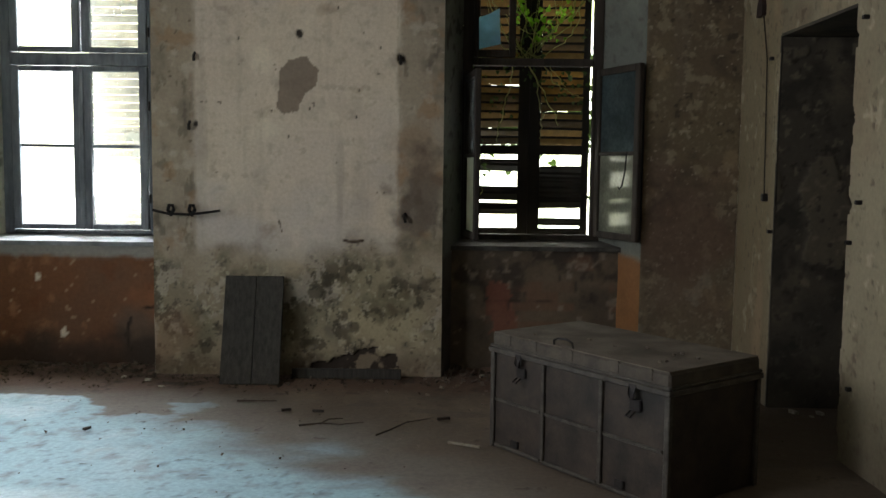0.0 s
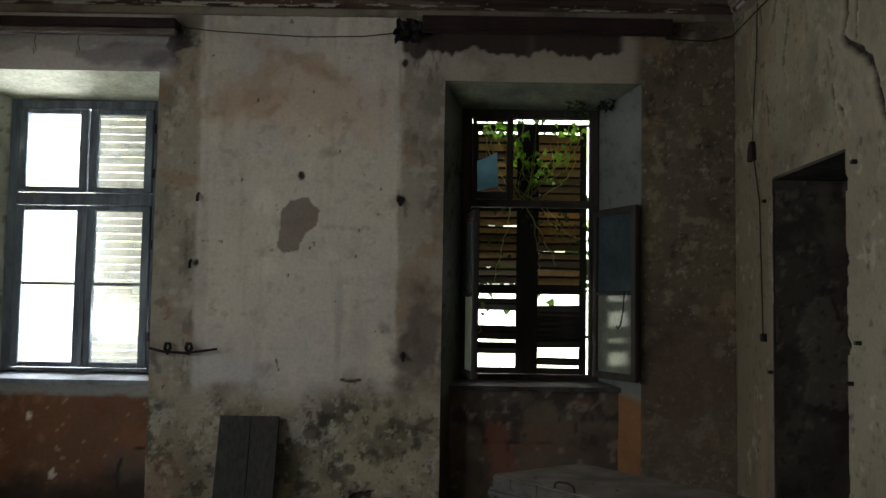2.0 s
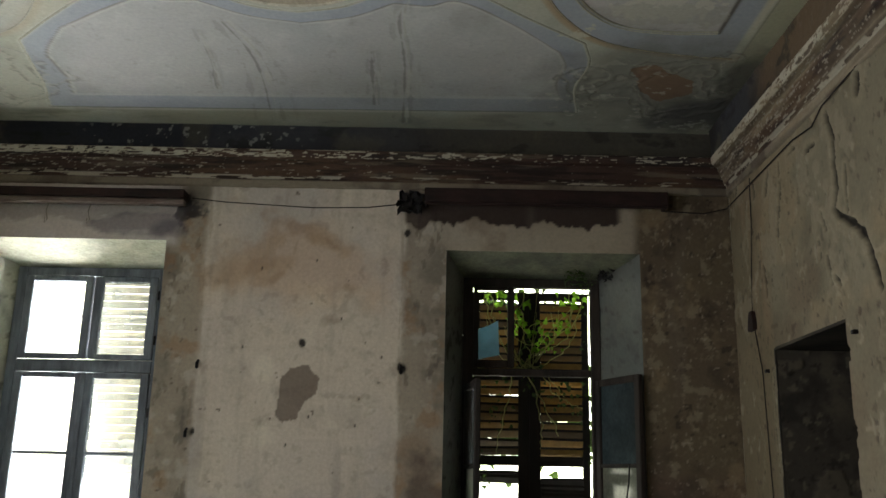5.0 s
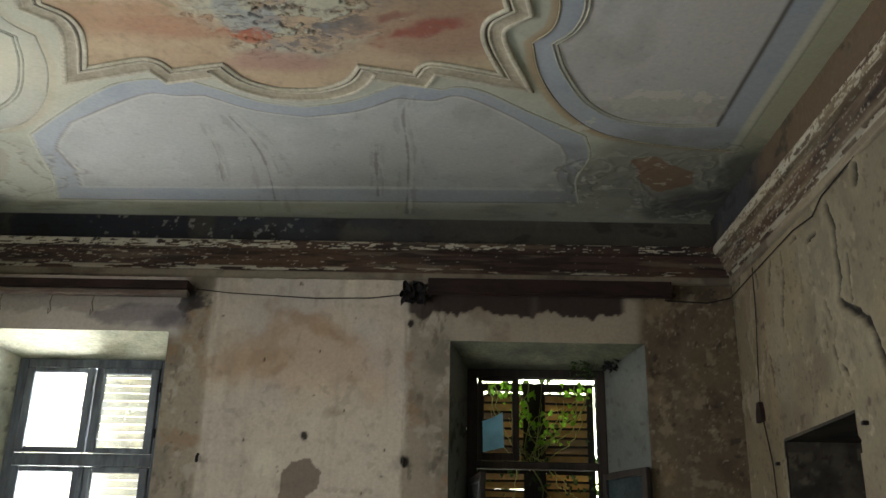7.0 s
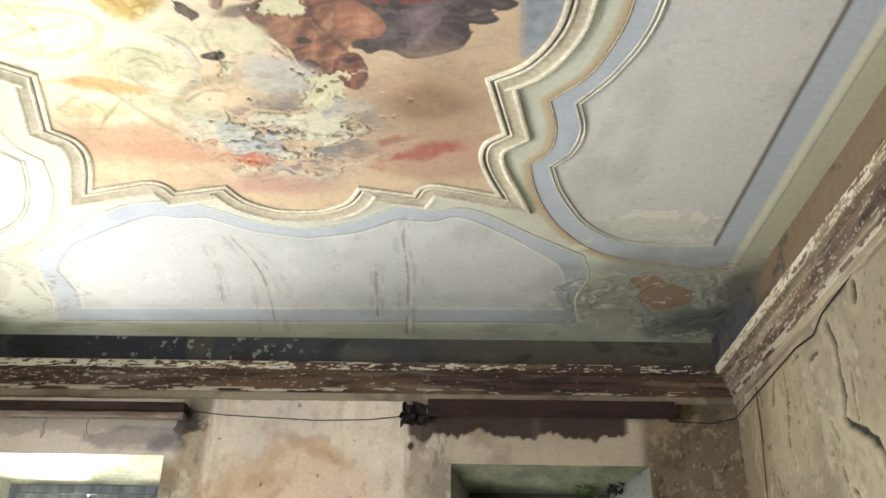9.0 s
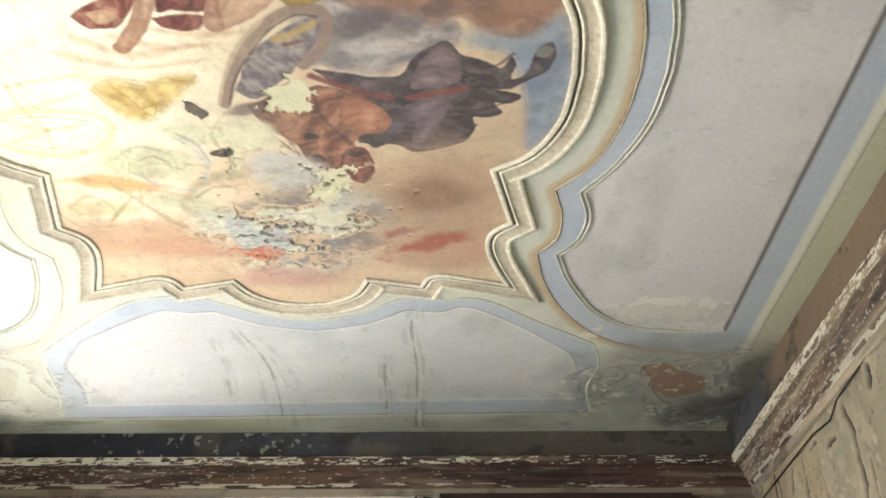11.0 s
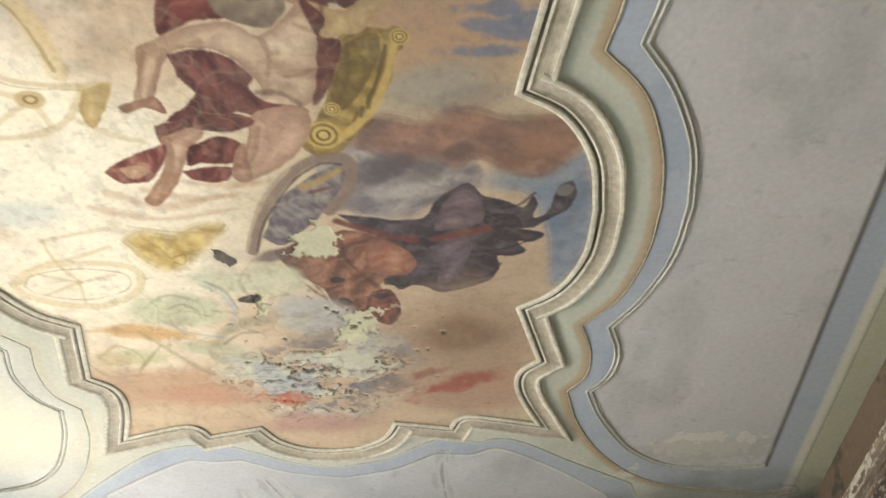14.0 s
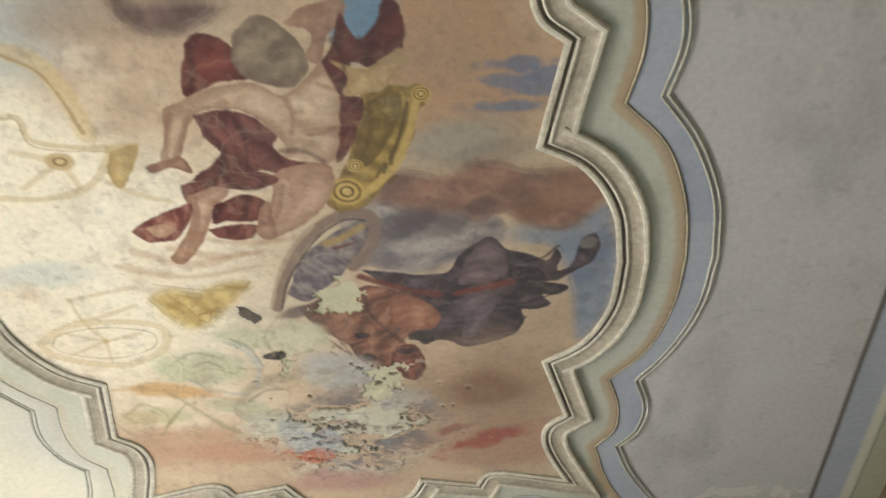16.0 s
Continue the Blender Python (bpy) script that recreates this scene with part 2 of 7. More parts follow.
def inside(px, py, poly):
    ok = np.zeros(len(px), bool)
    n = len(poly)
    for k in range(n):
        (ax, ay), (bx, by) = poly[k], poly[(k + 1) % n]
        cross = (ay > py) != (by > py)
        ok ^= cross & (px < (bx - ax) * (py - ay) / (by - ay + 1e-12) + ax)
    return ok


def curve_through(points, steps=6):
    """A smooth line through points (Catmull-Rom), ends kept."""
    p = [Vector((a, b, 0)) for a, b in points]
    p = [2 * p[0] - p[1]] + p + [2 * p[-1] - p[-2]]
    out = []
    for i in range(1, len(p) - 2):
        for k in range(steps):
            t = k / steps
            q = 0.5 * ((2 * p[i]) + (p[i + 1] - p[i - 1]) * t + (2 * p[i - 1] - 5 * p[i] + 4 * p[i + 1] - p[i + 2]) * t * t
                       + (3 * p[i] - p[i - 1] - 3 * p[i + 1] + p[i + 2]) * t ** 3)
            out.append((q.x, q.y))
    return out + [points[-1]]


def joined_curves(*runs):
    out = []
    for run in runs:
        pts = curve_through(run) if len(run) > 2 else list(run)
        out += pts if not out else pts[1:]
    return out


def offset_line(pts, d, closed):
    """The line moved d to its right, with mitred corners."""
    n, out = len(pts), []
    for i in range(n):
        p = Vector(pts[i])
        a = Vector(pts[i - 1]) if (closed or i) else None
        b = Vector(pts[(i + 1) % n]) if (closed or i < n - 1) else None
        d1 = (p - a).normalized() if a is not None else (b - p).normalized()
        d2 = (b - p).normalized() if b is not None else d1
        n1, n2 = Vector((d1.y, -d1.x)), Vector((d2.y, -d2.x))
        m = n1 + n2
        m = n1 if m.length < 0.2 else m.normalized()
        out.append(p + m * d / max(0.45, m.dot(n1)))
    return out


def sweep(pts, profile, closed, place):
    """A moulding: profile rows (outward, drop) carried along a flat line."""
    bm = bmesh.new()
    uv = bm.loops.layers.uv.new("UVMap")
    lines = [offset_line(pts, d, closed) for d, _ in profile]
    rows = [[bm.verts.new(place(q.x, q.y, h)) for q in line] for line, (_, h) in zip(lines, profile)]
    run = [0.0]
    n = len(pts)
    for i in range(n):
        run.append(run[-1] + (Vector(pts[(i + 1) % n]) - Vector(pts[i])).length)
    across = [0.0]
    for (a, b), (c, d) in zip(profile, profile[1:]):
        across.append(across[-1] + math.hypot(c - a, d - b))
    for k in range(len(profile) - 1):
        for i in range(n if closed else n - 1):
            j = (i + 1) % n
            f = bm.faces.new((rows[k][i], rows[k][j], rows[k + 1][j], rows[k + 1][i]))
            for loop, c in zip(f.loops, ((run[i], across[k]), (run[i + 1], across[k]), (run[i + 1], across[k + 1]), (run[i], across[k + 1]))):
                loop[uv].uv = c
    return bm


# ---- ceiling ----
QUARTER = joined_curves(
    [(1.32, 0.0), (1.29, 0.27), (1.18, 0.49), (1.01, 0.61)],
    [(1.01, 0.61), (1.11, 1.03)],
    [(1.11, 1.03), (1.02, 1.12), (1.00, 1.25), (1.04, 1.42), (1.11, 1.61)],
    [(1.11, 1.61), (0.92, 1.55), (0.77, 1.51), (0.69, 1.54), (0.65, 1.62)],
    [(0.65, 1.62), (0.36, 1.55)],
    [(0.36, 1.55), (0.28, 1.70), (0.14, 1.79), (0.0, 1.81)])


def four_ways(q):
    half = q + [(-a, b) for a, b in q[-2::-1]]
    return half + [(a, -b) for a, b in half[-2:0:-1]]


MEDALLION = four_ways(QUARTER)


def fresco(x, y):
    """The painted field inside the moulding: clouds, a gilded car with wheels, drapery and broken plaster, as plain masses."""
    q = Paint(x, y, "c2ab8f")
    q.mottle(0.7, "ab927a", 0.0, 0.9, 0.7)
    q.mottle(0.45, "c6b597", 0.0, 0.8, 0.7)
    # pale ground under the car, sky and thin cloud round it
    # strong light from the left is put into this pale colour
    q.blob(-0.85, -0.32, 0.75, 1.1, "e0d6bf", 0, 0.95, 1.2, 0.3, 0.2)
    q.blob(-0.59, -1.21, 0.25, 0.18, "a9b0ad", 0, 0.8, 0.9, 0.3, 0.2)
    q.blob(-1.05, -0.12, 0.22, 0.07, "b9bcb2", 0, 0.6, 1.0, 0.3, 0.2)
    q.blob(-0.29, -1.03, 0.35, 0.28, "bfa78c", 0, 0.8, 1.0, 0.3, 0.2)
    q.blob(-0.26, -1.26, 0.35, 0.1, "9c8876", 0, 0.6, 0.9, 0.3, 0.2)
    q.blob(0.77, -0.96, 0.32, 0.42, "b08f70", 0, 0.9, 0.9, 0.3, 0.2)
    q.blob(0.71, -0.66, 0.22, 0.09, "9f9888", -10, 0.8, 1.0, 0.3, 0.2)
    q.blob(0.84, -0.59, 0.18, 0.05, "857d74", -12, 0.5, 1.0, 0.3, 0.2)
    q.blob(0.48, -1.17, 0.11, 0.14, "6f8ea2", 0, 0.95, 0.5, 0.3, 0.2)
    q.blob(0.97, -0.96, 0.13, 0.026, "66748a", 4, 0.75, 0.9, 0.8, 0.08)
    q.blob(0.92, -0.89, 0.12, 0.026, "66748a", 4, 0.75, 0.9, 0.8, 0.08)
    q.blob(1.01, -0.85, 0.1, 0.026, "66748a", 4, 0.75, 0.9, 0.8, 0.08)
    q.blob(0.93, -0.79, 0.14, 0.026, "66748a", 4, 0.75, 0.9, 0.8, 0.08)
    q.blob(1.05, -0.91, 0.08, 0.026, "66748a", 4, 0.75, 0.9, 0.8, 0.08)
    q.mottle(0.30, "b59c7c", 0.15, 0.8, 0.5, where=q.blob_mask(-0.9, 0.0, 0.7, 1.2, soft=1.0))
    q.mottle(0.16, "e6ddc8", 0.1, 0.7, 0.5, where=q.blob_mask(-0.9, 0.0, 0.7, 1.2, soft=1.0))
    # sky, brown and grey clouds
    q.mass([(1.26, -0.32), (1.31, -0.08), (1.3, 0.19), (1.23, 0.38), (1.16, 0.47), (1.14, 0.17), (1.07, -0.1), (0.95, -0.17), (1.11, -0.23)], "7f8894", "6d7888", "979c9f", 20, 0.3, 0.5, 0, 0.03)
    q.blob(1.02, -0.19, 0.16, 0.07, "8d9294", 0, 0.8, 0.9, 0.3, 0.2)
    q.mass([(0.25, -0.33), (0.34, -0.37), (0.45, -0.42), (0.6, -0.36), (0.79, -0.32), (0.87, -0.24), (0.84, -0.16), (0.75, -0.14), (0.66, -0.06), (0.52, -0.01), (0.4, -0.03), (0.33, -0.08), (0.26, -0.07)], "9b918b", "6c6467", "b5aba0", 55, 0.22, 0.6, 0.2, 0.03)
    q.mass([(0.39, -0.42), (0.48, -0.52), (0.57, -0.53), (0.68, -0.5), (0.76, -0.55), (0.86, -0.55), (0.96, -0.51), (1.06, -0.5), (1.19, -0.49), (1.24, -0.39), (1.2, -0.29), (1.12, -0.21), (1.01, -0.22), (0.92, -0.29), (0.85, -0.32), (0.78, -0.26), (0.68, -0.33), (0.58, -0.31), (0.5, -0.35)], "8f6d5b", "6c5249", "a67f69", 70, 0.24, 0.5, 0.3, 0.03)
    q.blob(0.55, -0.29, 0.09, 0.05, "57494a", -25, 0.75, 1.1, 0.4, 0.12)
    q.blob(0.79, -0.35, 0.06, 0.035, "66524b", -25, 0.75, 1.1, 0.4, 0.12)
    q.blob(0.44, -0.27, 0.12, 0.06, "5d5659", -25, 0.75, 1.1, 0.4, 0.12)
    q.blob(0.67, -0.26, 0.08, 0.05, "6b5f5c", -25, 0.75, 1.1, 0.4, 0.12)
    q.blob(1.02, -0.31, 0.1, 0.05, "85614b", -25, 0.75, 1.1, 0.4, 0.12)
    q.blob(0.48, -0.47, 0.06, 0.03, "7a6058", -25, 0.75, 1.1, 0.4, 0.12)
    q.blob(1.13, -0.39, 0.12, 0.1, "a07a60", 0, 0.6, 1.0, 0.3, 0.2)
    # dark mass beside the car, with a red band
    q.mass([(0.29, -0.04), (0.42, -0.02), (0.53, 0.01), (0.63, 0.01), (0.69, -0.08), (0.76, -0.15), (0.82, -0.18), (0.87, -0.11), (0.95, -0.08), (1.03, -0.03), (1.07, -0.09), (1.09, -0.05), (1.07, 0.03), (1.13, -0), (1.16, -0.09), (1.18, -0.15), (1.23, -0.17), (1.24, -0.08), (1.2, -0.01), (1.13, 0.04), (1.07, 0.09), (1, 0.09), (1.12, 0.13), (1.07, 0.17), (1.01, 0.16), (1.05, 0.22), (0.98, 0.25), (0.92, 0.25), (0.93, 0.34), (0.88, 0.41), (0.78, 0.45), (0.66, 0.47), (0.59, 0.42), (0.48, 0.43), (0.44, 0.37), (0.53, 0.33), (0.57, 0.25), (0.5, 0.15), (0.39, 0.07)], "463b41", "2b2328", "6f6268", 70, 0.16, 0.55, 0.4)
    q.mass([(0.72, -0.08), (0.77, -0.14), (0.82, -0.17), (0.86, -0.1), (0.88, -0.02), (0.86, 0.05), (0.76, 0.08), (0.67, 0.08), (0.7, 0)], "776463", "524448", "8d7a78", 60, 0.12, 0.5, 0.5)
    q.mass([(0.65, 0.17), (0.76, 0.14), (0.81, 0.17), (0.78, 0.29), (0.71, 0.41), (0.66, 0.39), (0.69, 0.28)], "776669", "52474c", "8d7c7e", 30, 0.1, 0.5, 0.5)
    q.mass([(0.89, -0.02), (0.99, 0.01), (1.03, 0.07), (0.92, 0.08), (0.88, 0.05)], "3c3036", "251c21", "594a50", 80, 0.06, 0.5, 0.3)
    q.stroke([(0.28, 0), (0.39, 0.06), (0.48, 0.1), (0.58, 0.13)], 0.036, "6e3730", 0.95, 0.6, 0.005)
    q.stroke([(0.66, 0.13), (0.76, 0.11), (0.89, 0.08)], 0.03, "783a31", 0.95, 0.6, 0.005)
    q.blob(1.2, -0.12, 0.035, 0.03, "77746c", -30, 0.9, 0.3, 0.3, 0.05)
    q.stroke([(0.95, -0.03), (1.02, -0.05), (1.08, -0.11)], 0.012, "312629", 0.8, 0.8, 0.005)
    q.stroke([(0.96, 0.02), (1.03, 0), (1.08, -0.02)], 0.012, "312629", 0.8, 0.8, 0.005)
    q.stroke([(0.88, 0.22), (0.98, 0.2), (1.11, 0.14)], 0.012, "312629", 0.8, 0.8, 0.005)
    q.stroke([(0.84, 0.39), (0.9, 0.37), (0.94, 0.3)], 0.012, "312629", 0.8, 0.8, 0.005)
    # rust-brown broken ground below the car
    q.blob(0.79, 0.81, 0.42, 0.34, "a3886f", 0, 0.85, 0.9, 0.3, 0.2)
    q.blob(0.74, 0.8, 0.17, 0.14, "86694f", 0, 0.85, 1.0, 0.3, 0.2)
    q.blob(0.83, 1.28, 0.4, 0.2, "ac8a73", 0, 0.85, 0.9, 0.3, 0.2)
    q.blob(0.72, 1.2, 0.26, 0.055, "9c503e", -24, 0.85, 0.9, 0.9, 0.12)
    q.blob(0.56, 1.11, 0.10, 0.03, "8a4436", -20, 0.7, 0.9, 0.9, 0.1)
    q.blob(-0.78, 1.15, 0.42, 0.16, "b59579", 0, 0.85, 0.9, 0.3, 0.2)
    q.blob(-0.48, 1.22, 0.3, 0.1, "b58e74", 0, 0.8, 0.9, 0.3, 0.2)
    q.mass([(-0.01, 0.16), (0.1, 0.12), (0.2, 0.11), (0.3, 0.05), (0.41, 0.09), (0.51, 0.15), (0.57, 0.24), (0.56, 0.33), (0.47, 0.37), (0.41, 0.43), (0.48, 0.57), (0.44, 0.7), (0.35, 0.66), (0.22, 0.57), (0.16, 0.43), (0.07, 0.32), (0.02, 0.26)], "84553f", "4f3329", "ab8166", 20, 0.16, 0.6, 0.3)
    q.mass([(0.38, 0.14), (0.44, 0.13), (0.52, 0.17), (0.58, 0.26), (0.54, 0.34), (0.45, 0.35), (0.37, 0.29)], "a8755a", "7d503d", "bf9176", 40, 0.14, 0.4, 0.6)
    q.mass([(0.36, 0.46), (0.45, 0.45), (0.48, 0.57), (0.43, 0.68), (0.36, 0.65), (0.33, 0.56)], "7b4738", "4d2c25", "9c6a55", 10, 0.08, 0.6, 0.3)
    q.stroke([(0.02, 0.22), (0.08, 0.38), (0.2, 0.54), (0.34, 0.67)], 0.02, "472c25", 0.7, 0.9, 0.02)
    q.stroke([(0.27, 0.1), (0.29, 0.24), (0.35, 0.36), (0.39, 0.42)], 0.02, "472c25", 0.7, 0.9, 0.02)
    q.stroke([(0.04, 0.31), (0.12, 0.38), (0.19, 0.61)], 0.02, "472c25", 0.7, 0.9, 0.02)
    q.blob(0.46, 0.39, 0.035, 0.025, "2b2325", 0, 0.9, 0.4, 0.7, 0.06)
    q.blob(0.5, 0.42, 0.035, 0.025, "2b2325", 0, 0.9, 0.4, 0.7, 0.06)
    q.blob(0.23, 0.37, 0.035, 0.025, "2b2325", 0, 0.9, 0.4, 0.7, 0.06)
    q.blob(0.24, 0.52, 0.035, 0.025, "2b2325", 0, 0.9, 0.4, 0.7, 0.06)
    q.blob(0.41, 0.49, 0.035, 0.025, "2b2325", 0, 0.9, 0.4, 0.7, 0.06)
    # ring-shaped frame beside the car
    q.mass([(-0.04, 0.07), (0.04, -0.09), (0.16, -0.22), (0.29, -0.3), (0.35, -0.28), (0.31, -0.16), (0.23, -0.06), (0.16, 0.02), (0.04, 0.13)], "83797a", "5c5255", "9c9187", -45, 0.1, 0.6, 0.3)
    q.stroke([(-0.1, 0.16), (-0.05, 0.02), (0.03, -0.14), (0.15, -0.28), (0.27, -0.35), (0.36, -0.34), (0.38, -0.28), (0.34, -0.16), (0.26, -0.06)], 0.05, "877163", 0.95, 0.35, 0.004)
    q.stroke([(-0.08, 0.16), (-0.03, 0.02), (0.05, -0.11), (0.16, -0.25), (0.27, -0.32), (0.34, -0.31)], 0.012, "50433c", 0.8, 0.6, 0.005)
    q.stroke([(-0.12, 0.15), (-0.07, 0.01), (0.02, -0.16), (0.14, -0.3)], 0.014, "b5a088", 0.8, 0.6, 0.005)
    q.stroke([(0.17, -0.2), (0.23, -0.22), (0.33, -0.28)], 0.03, "ab8f52", 0.8, 0.8, 0.005)
    q.stroke([(0.2, -0.17), (0.28, -0.19)], 0.018, "6b3a33", 0.8, 0.8, 0.005)
    q.blob(-0.02, 0.19, 0.07, 0.03, "5f4f4c", -20, 0.8, 0.9, 0.3, 0.2)
    # gilded car with scrolls
    q.mass([(0.42, -0.89), (0.52, -0.92), (0.58, -0.9), (0.61, -0.91), (0.64, -0.89), (0.63, -0.83), (0.6, -0.8), (0.57, -0.7), (0.51, -0.58), (0.44, -0.47), (0.36, -0.38), (0.26, -0.36), (0.21, -0.42), (0.25, -0.49), (0.31, -0.57), (0.37, -0.71)], "9c8040", "6f5a2a", "b99c57", -60, 0.14, 0.45, 0.5)
    q.mass([(0.43, -0.85), (0.54, -0.89), (0.54, -0.8), (0.49, -0.7), (0.41, -0.59), (0.35, -0.59), (0.38, -0.71)], "7e6730", "614e22", "94793b", -70, 0.1, 0.4, 0.4)
    q.stroke([(0.6, -0.84), (0.56, -0.71), (0.5, -0.58), (0.42, -0.49), (0.35, -0.43)], 0.03, "c2a564", 0.9, 0.5, 0.005)
    q.stroke([(0.57, -0.84), (0.53, -0.71), (0.48, -0.6)], 0.012, "57461f", 0.8, 0.6, 0.005)
    q.stroke([(0.44, -0.87), (0.43, -0.74), (0.38, -0.61)], 0.018, "57461f", 0.5, 0.9, 0.005)
    q.blob(0.3, -0.46, 0.066, 0.066, "bd9f58", 0, 1.0, 0.25, 0.0, 0.2)
    q.blob(0.3, -0.46, 0.053, 0.053, "6a5526", 0, 1.0, 0.25, 0.0, 0.2)
    q.blob(0.3, -0.46, 0.043, 0.043, "c4a762", 0, 1.0, 0.25, 0.0, 0.2)
    q.blob(0.3, -0.46, 0.028, 0.028, "6a5526", 0, 1.0, 0.25, 0.0, 0.2)
    q.blob(0.3, -0.46, 0.018, 0.018, "c9ad6b", 0, 1.0, 0.25, 0.0, 0.2)
    q.blob(0.62, -0.87, 0.033, 0.033, "bd9f58", 0, 1.0, 0.25, 0.0, 0.2)
    q.blob(0.62, -0.87, 0.026, 0.026, "6a5526", 0, 1.0, 0.25, 0.0, 0.2)
    q.blob(0.62, -0.87, 0.021, 0.021, "c4a762", 0, 1.0, 0.25, 0.0, 0.2)
    q.blob(0.62, -0.87, 0.014, 0.014, "6a5526", 0, 1.0, 0.25, 0.0, 0.2)
    q.blob(0.62, -0.87, 0.009, 0.009, "c9ad6b", 0, 1.0, 0.25, 0.0, 0.2)
    q.blob(0.35, -0.58, 0.03, 0.03, "bd9f58", 0, 1.0, 0.25, 0.0, 0.2)
    q.blob(0.35, -0.58, 0.024, 0.024, "6a5526", 0, 1.0, 0.25, 0.0, 0.2)
    q.blob(0.35, -0.58, 0.019, 0.019, "c4a762", 0, 1.0, 0.25, 0.0, 0.2)
    q.blob(0.35, -0.58, 0.013, 0.013, "6a5526", 0, 1.0, 0.25, 0.0, 0.2)
    q.blob(0.35, -0.58, 0.008, 0.008, "c9ad6b", 0, 1.0, 0.25, 0.0, 0.2)
    q.stroke([(0.44, -0.56), (0.42, -0.52)], 0.014, "66531f", 0.8, 0.6, 0.005)
    q.stroke([(0.46, -0.58), (0.45, -0.54)], 0.014, "66531f", 0.8, 0.6, 0.005)
    q.stroke([(0.49, -0.63), (0.48, -0.58)], 0.014, "66531f", 0.8, 0.6, 0.005)
    q.stroke([(0.49, -0.52), (0.46, -0.49)], 0.014, "66531f", 0.8, 0.6, 0.005)
    # red drapery and pale masses
    q.mass([(-0.32, -1.31), (-0.29, -1.23), (-0.21, -1.18), (-0.1, -1.18), (-0.02, -1.22), (0.03, -1.27)], "715c54", "57443f", "8c766a", 20, 0.2, 0.4, 0.3, 0.03)
    q.mass([(-0.12, -1.13), (-0.07, -1.16), (-0, -1.14), (0.05, -1.06), (0.06, -0.98), (-0.03, -0.98), (-0.13, -0.94), (-0.18, -0.94)], "73372f", "54241f", "8b4d42", 70, 0.22, 0.5, 0.4)
    q.mass([(0.04, -1.15), (0.11, -1.21), (0.18, -1.19), (0.24, -1.11), (0.26, -1.01), (0.2, -0.94), (0.12, -0.95), (0.07, -0.97), (0.02, -1.03)], "8f7e68", "65564a", "a89880", 30, 0.2, 0.4, 0.4)
    q.mass([(0.21, -1.17), (0.28, -1.22), (0.41, -1.24), (0.39, -1.16), (0.34, -1.12), (0.3, -1.02), (0.26, -1.05), (0.29, -1.13)], "b0907a", "8a6753", "c8ac94", -30, 0.2, 0.4, 0.6)
    q.mass([(-0.27, -0.88), (-0.19, -0.92), (-0.05, -0.96), (0.07, -0.96), (0.15, -0.9), (0.24, -0.96), (0.31, -1.02), (0.37, -1.01), (0.34, -0.82), (0.31, -0.68), (0.25, -0.6), (0.15, -0.58), (0.09, -0.62), (0.12, -0.68), (0.09, -0.76), (0.04, -0.83), (-0.05, -0.87), (-0.16, -0.86), (-0.24, -0.74), (-0.28, -0.66), (-0.35, -0.65), (-0.3, -0.77)], "c4ab90", "93755f", "d8c4a9", 70, 0.3, 0.5, 0.6)
    q.mass([(-0.41, -0.64), (-0.31, -0.67), (-0.26, -0.67), (-0.25, -0.6), (-0.29, -0.62), (-0.33, -0.63), (-0.39, -0.61)], "a9866e", "7d5a48", "c0a088", 10, 0.1, 0.4, 0.5)
    q.mass([(0.31, -1.02), (0.36, -1.1), (0.4, -1.2), (0.42, -1.14), (0.45, -1.1), (0.51, -1.15), (0.54, -1.23), (0.59, -1.21), (0.58, -1.05), (0.48, -0.98), (0.4, -1.01), (0.37, -0.89), (0.34, -0.91)], "5d2a25", "401714", "7b3f37", 20, 0.18, 0.5, 0.3)
    q.mass([(0.33, -1.03), (0.45, -0.98), (0.57, -1.06), (0.58, -1.01), (0.51, -0.92), (0.43, -0.89), (0.36, -0.89), (0.39, -0.96)], "c0a57c", "9c8058", "d6c198", 20, 0.12, 0.4, 0.5)
    q.mass([(0.35, -0.89), (0.42, -0.87), (0.39, -0.76), (0.34, -0.66), (0.29, -0.6), (0.31, -0.72)], "6a382e", "4c231d", "8a5346", 80, 0.12, 0.5, 0.3)
    q.mass([(-0.17, -0.85), (-0.05, -0.86), (0.04, -0.82), (0.1, -0.74), (0.07, -0.69), (0.12, -0.63), (0.21, -0.61), (0.23, -0.58), (0.1, -0.55), (0.01, -0.59), (-0.13, -0.55), (-0.26, -0.56), (-0.17, -0.62), (-0.12, -0.68), (-0.16, -0.76)], "70403a", "522823", "8c5a50", -40, 0.18, 0.55, 0.3)
    q.mass([(0.08, -0.59), (0.24, -0.6), (0.26, -0.5), (0.17, -0.36), (0.04, -0.27), (-0.02, -0.25), (-0.07, -0.28), (-0.02, -0.37), (0.03, -0.48), (0.03, -0.54)], "bf9f86", "937059", "d3b79e", 60, 0.3, 0.4, 0.7)
    q.mass([(-0.31, -0.54), (-0.13, -0.57), (-0.01, -0.58), (0.06, -0.54), (-0.02, -0.5), (-0.13, -0.51), (-0.26, -0.48), (-0.31, -0.45)], "6d3f38", "4f2722", "875349", -15, 0.12, 0.55, 0.2)
    q.mass([(-0.3, -0.48), (-0.2, -0.52), (-0.14, -0.5), (-0.2, -0.43), (-0.26, -0.33), (-0.33, -0.22), (-0.42, -0.14), (-0.46, -0.18), (-0.37, -0.28), (-0.31, -0.39)], "bd9d83", "8d6a55", "d2b79e", 80, 0.25, 0.4, 0.7)
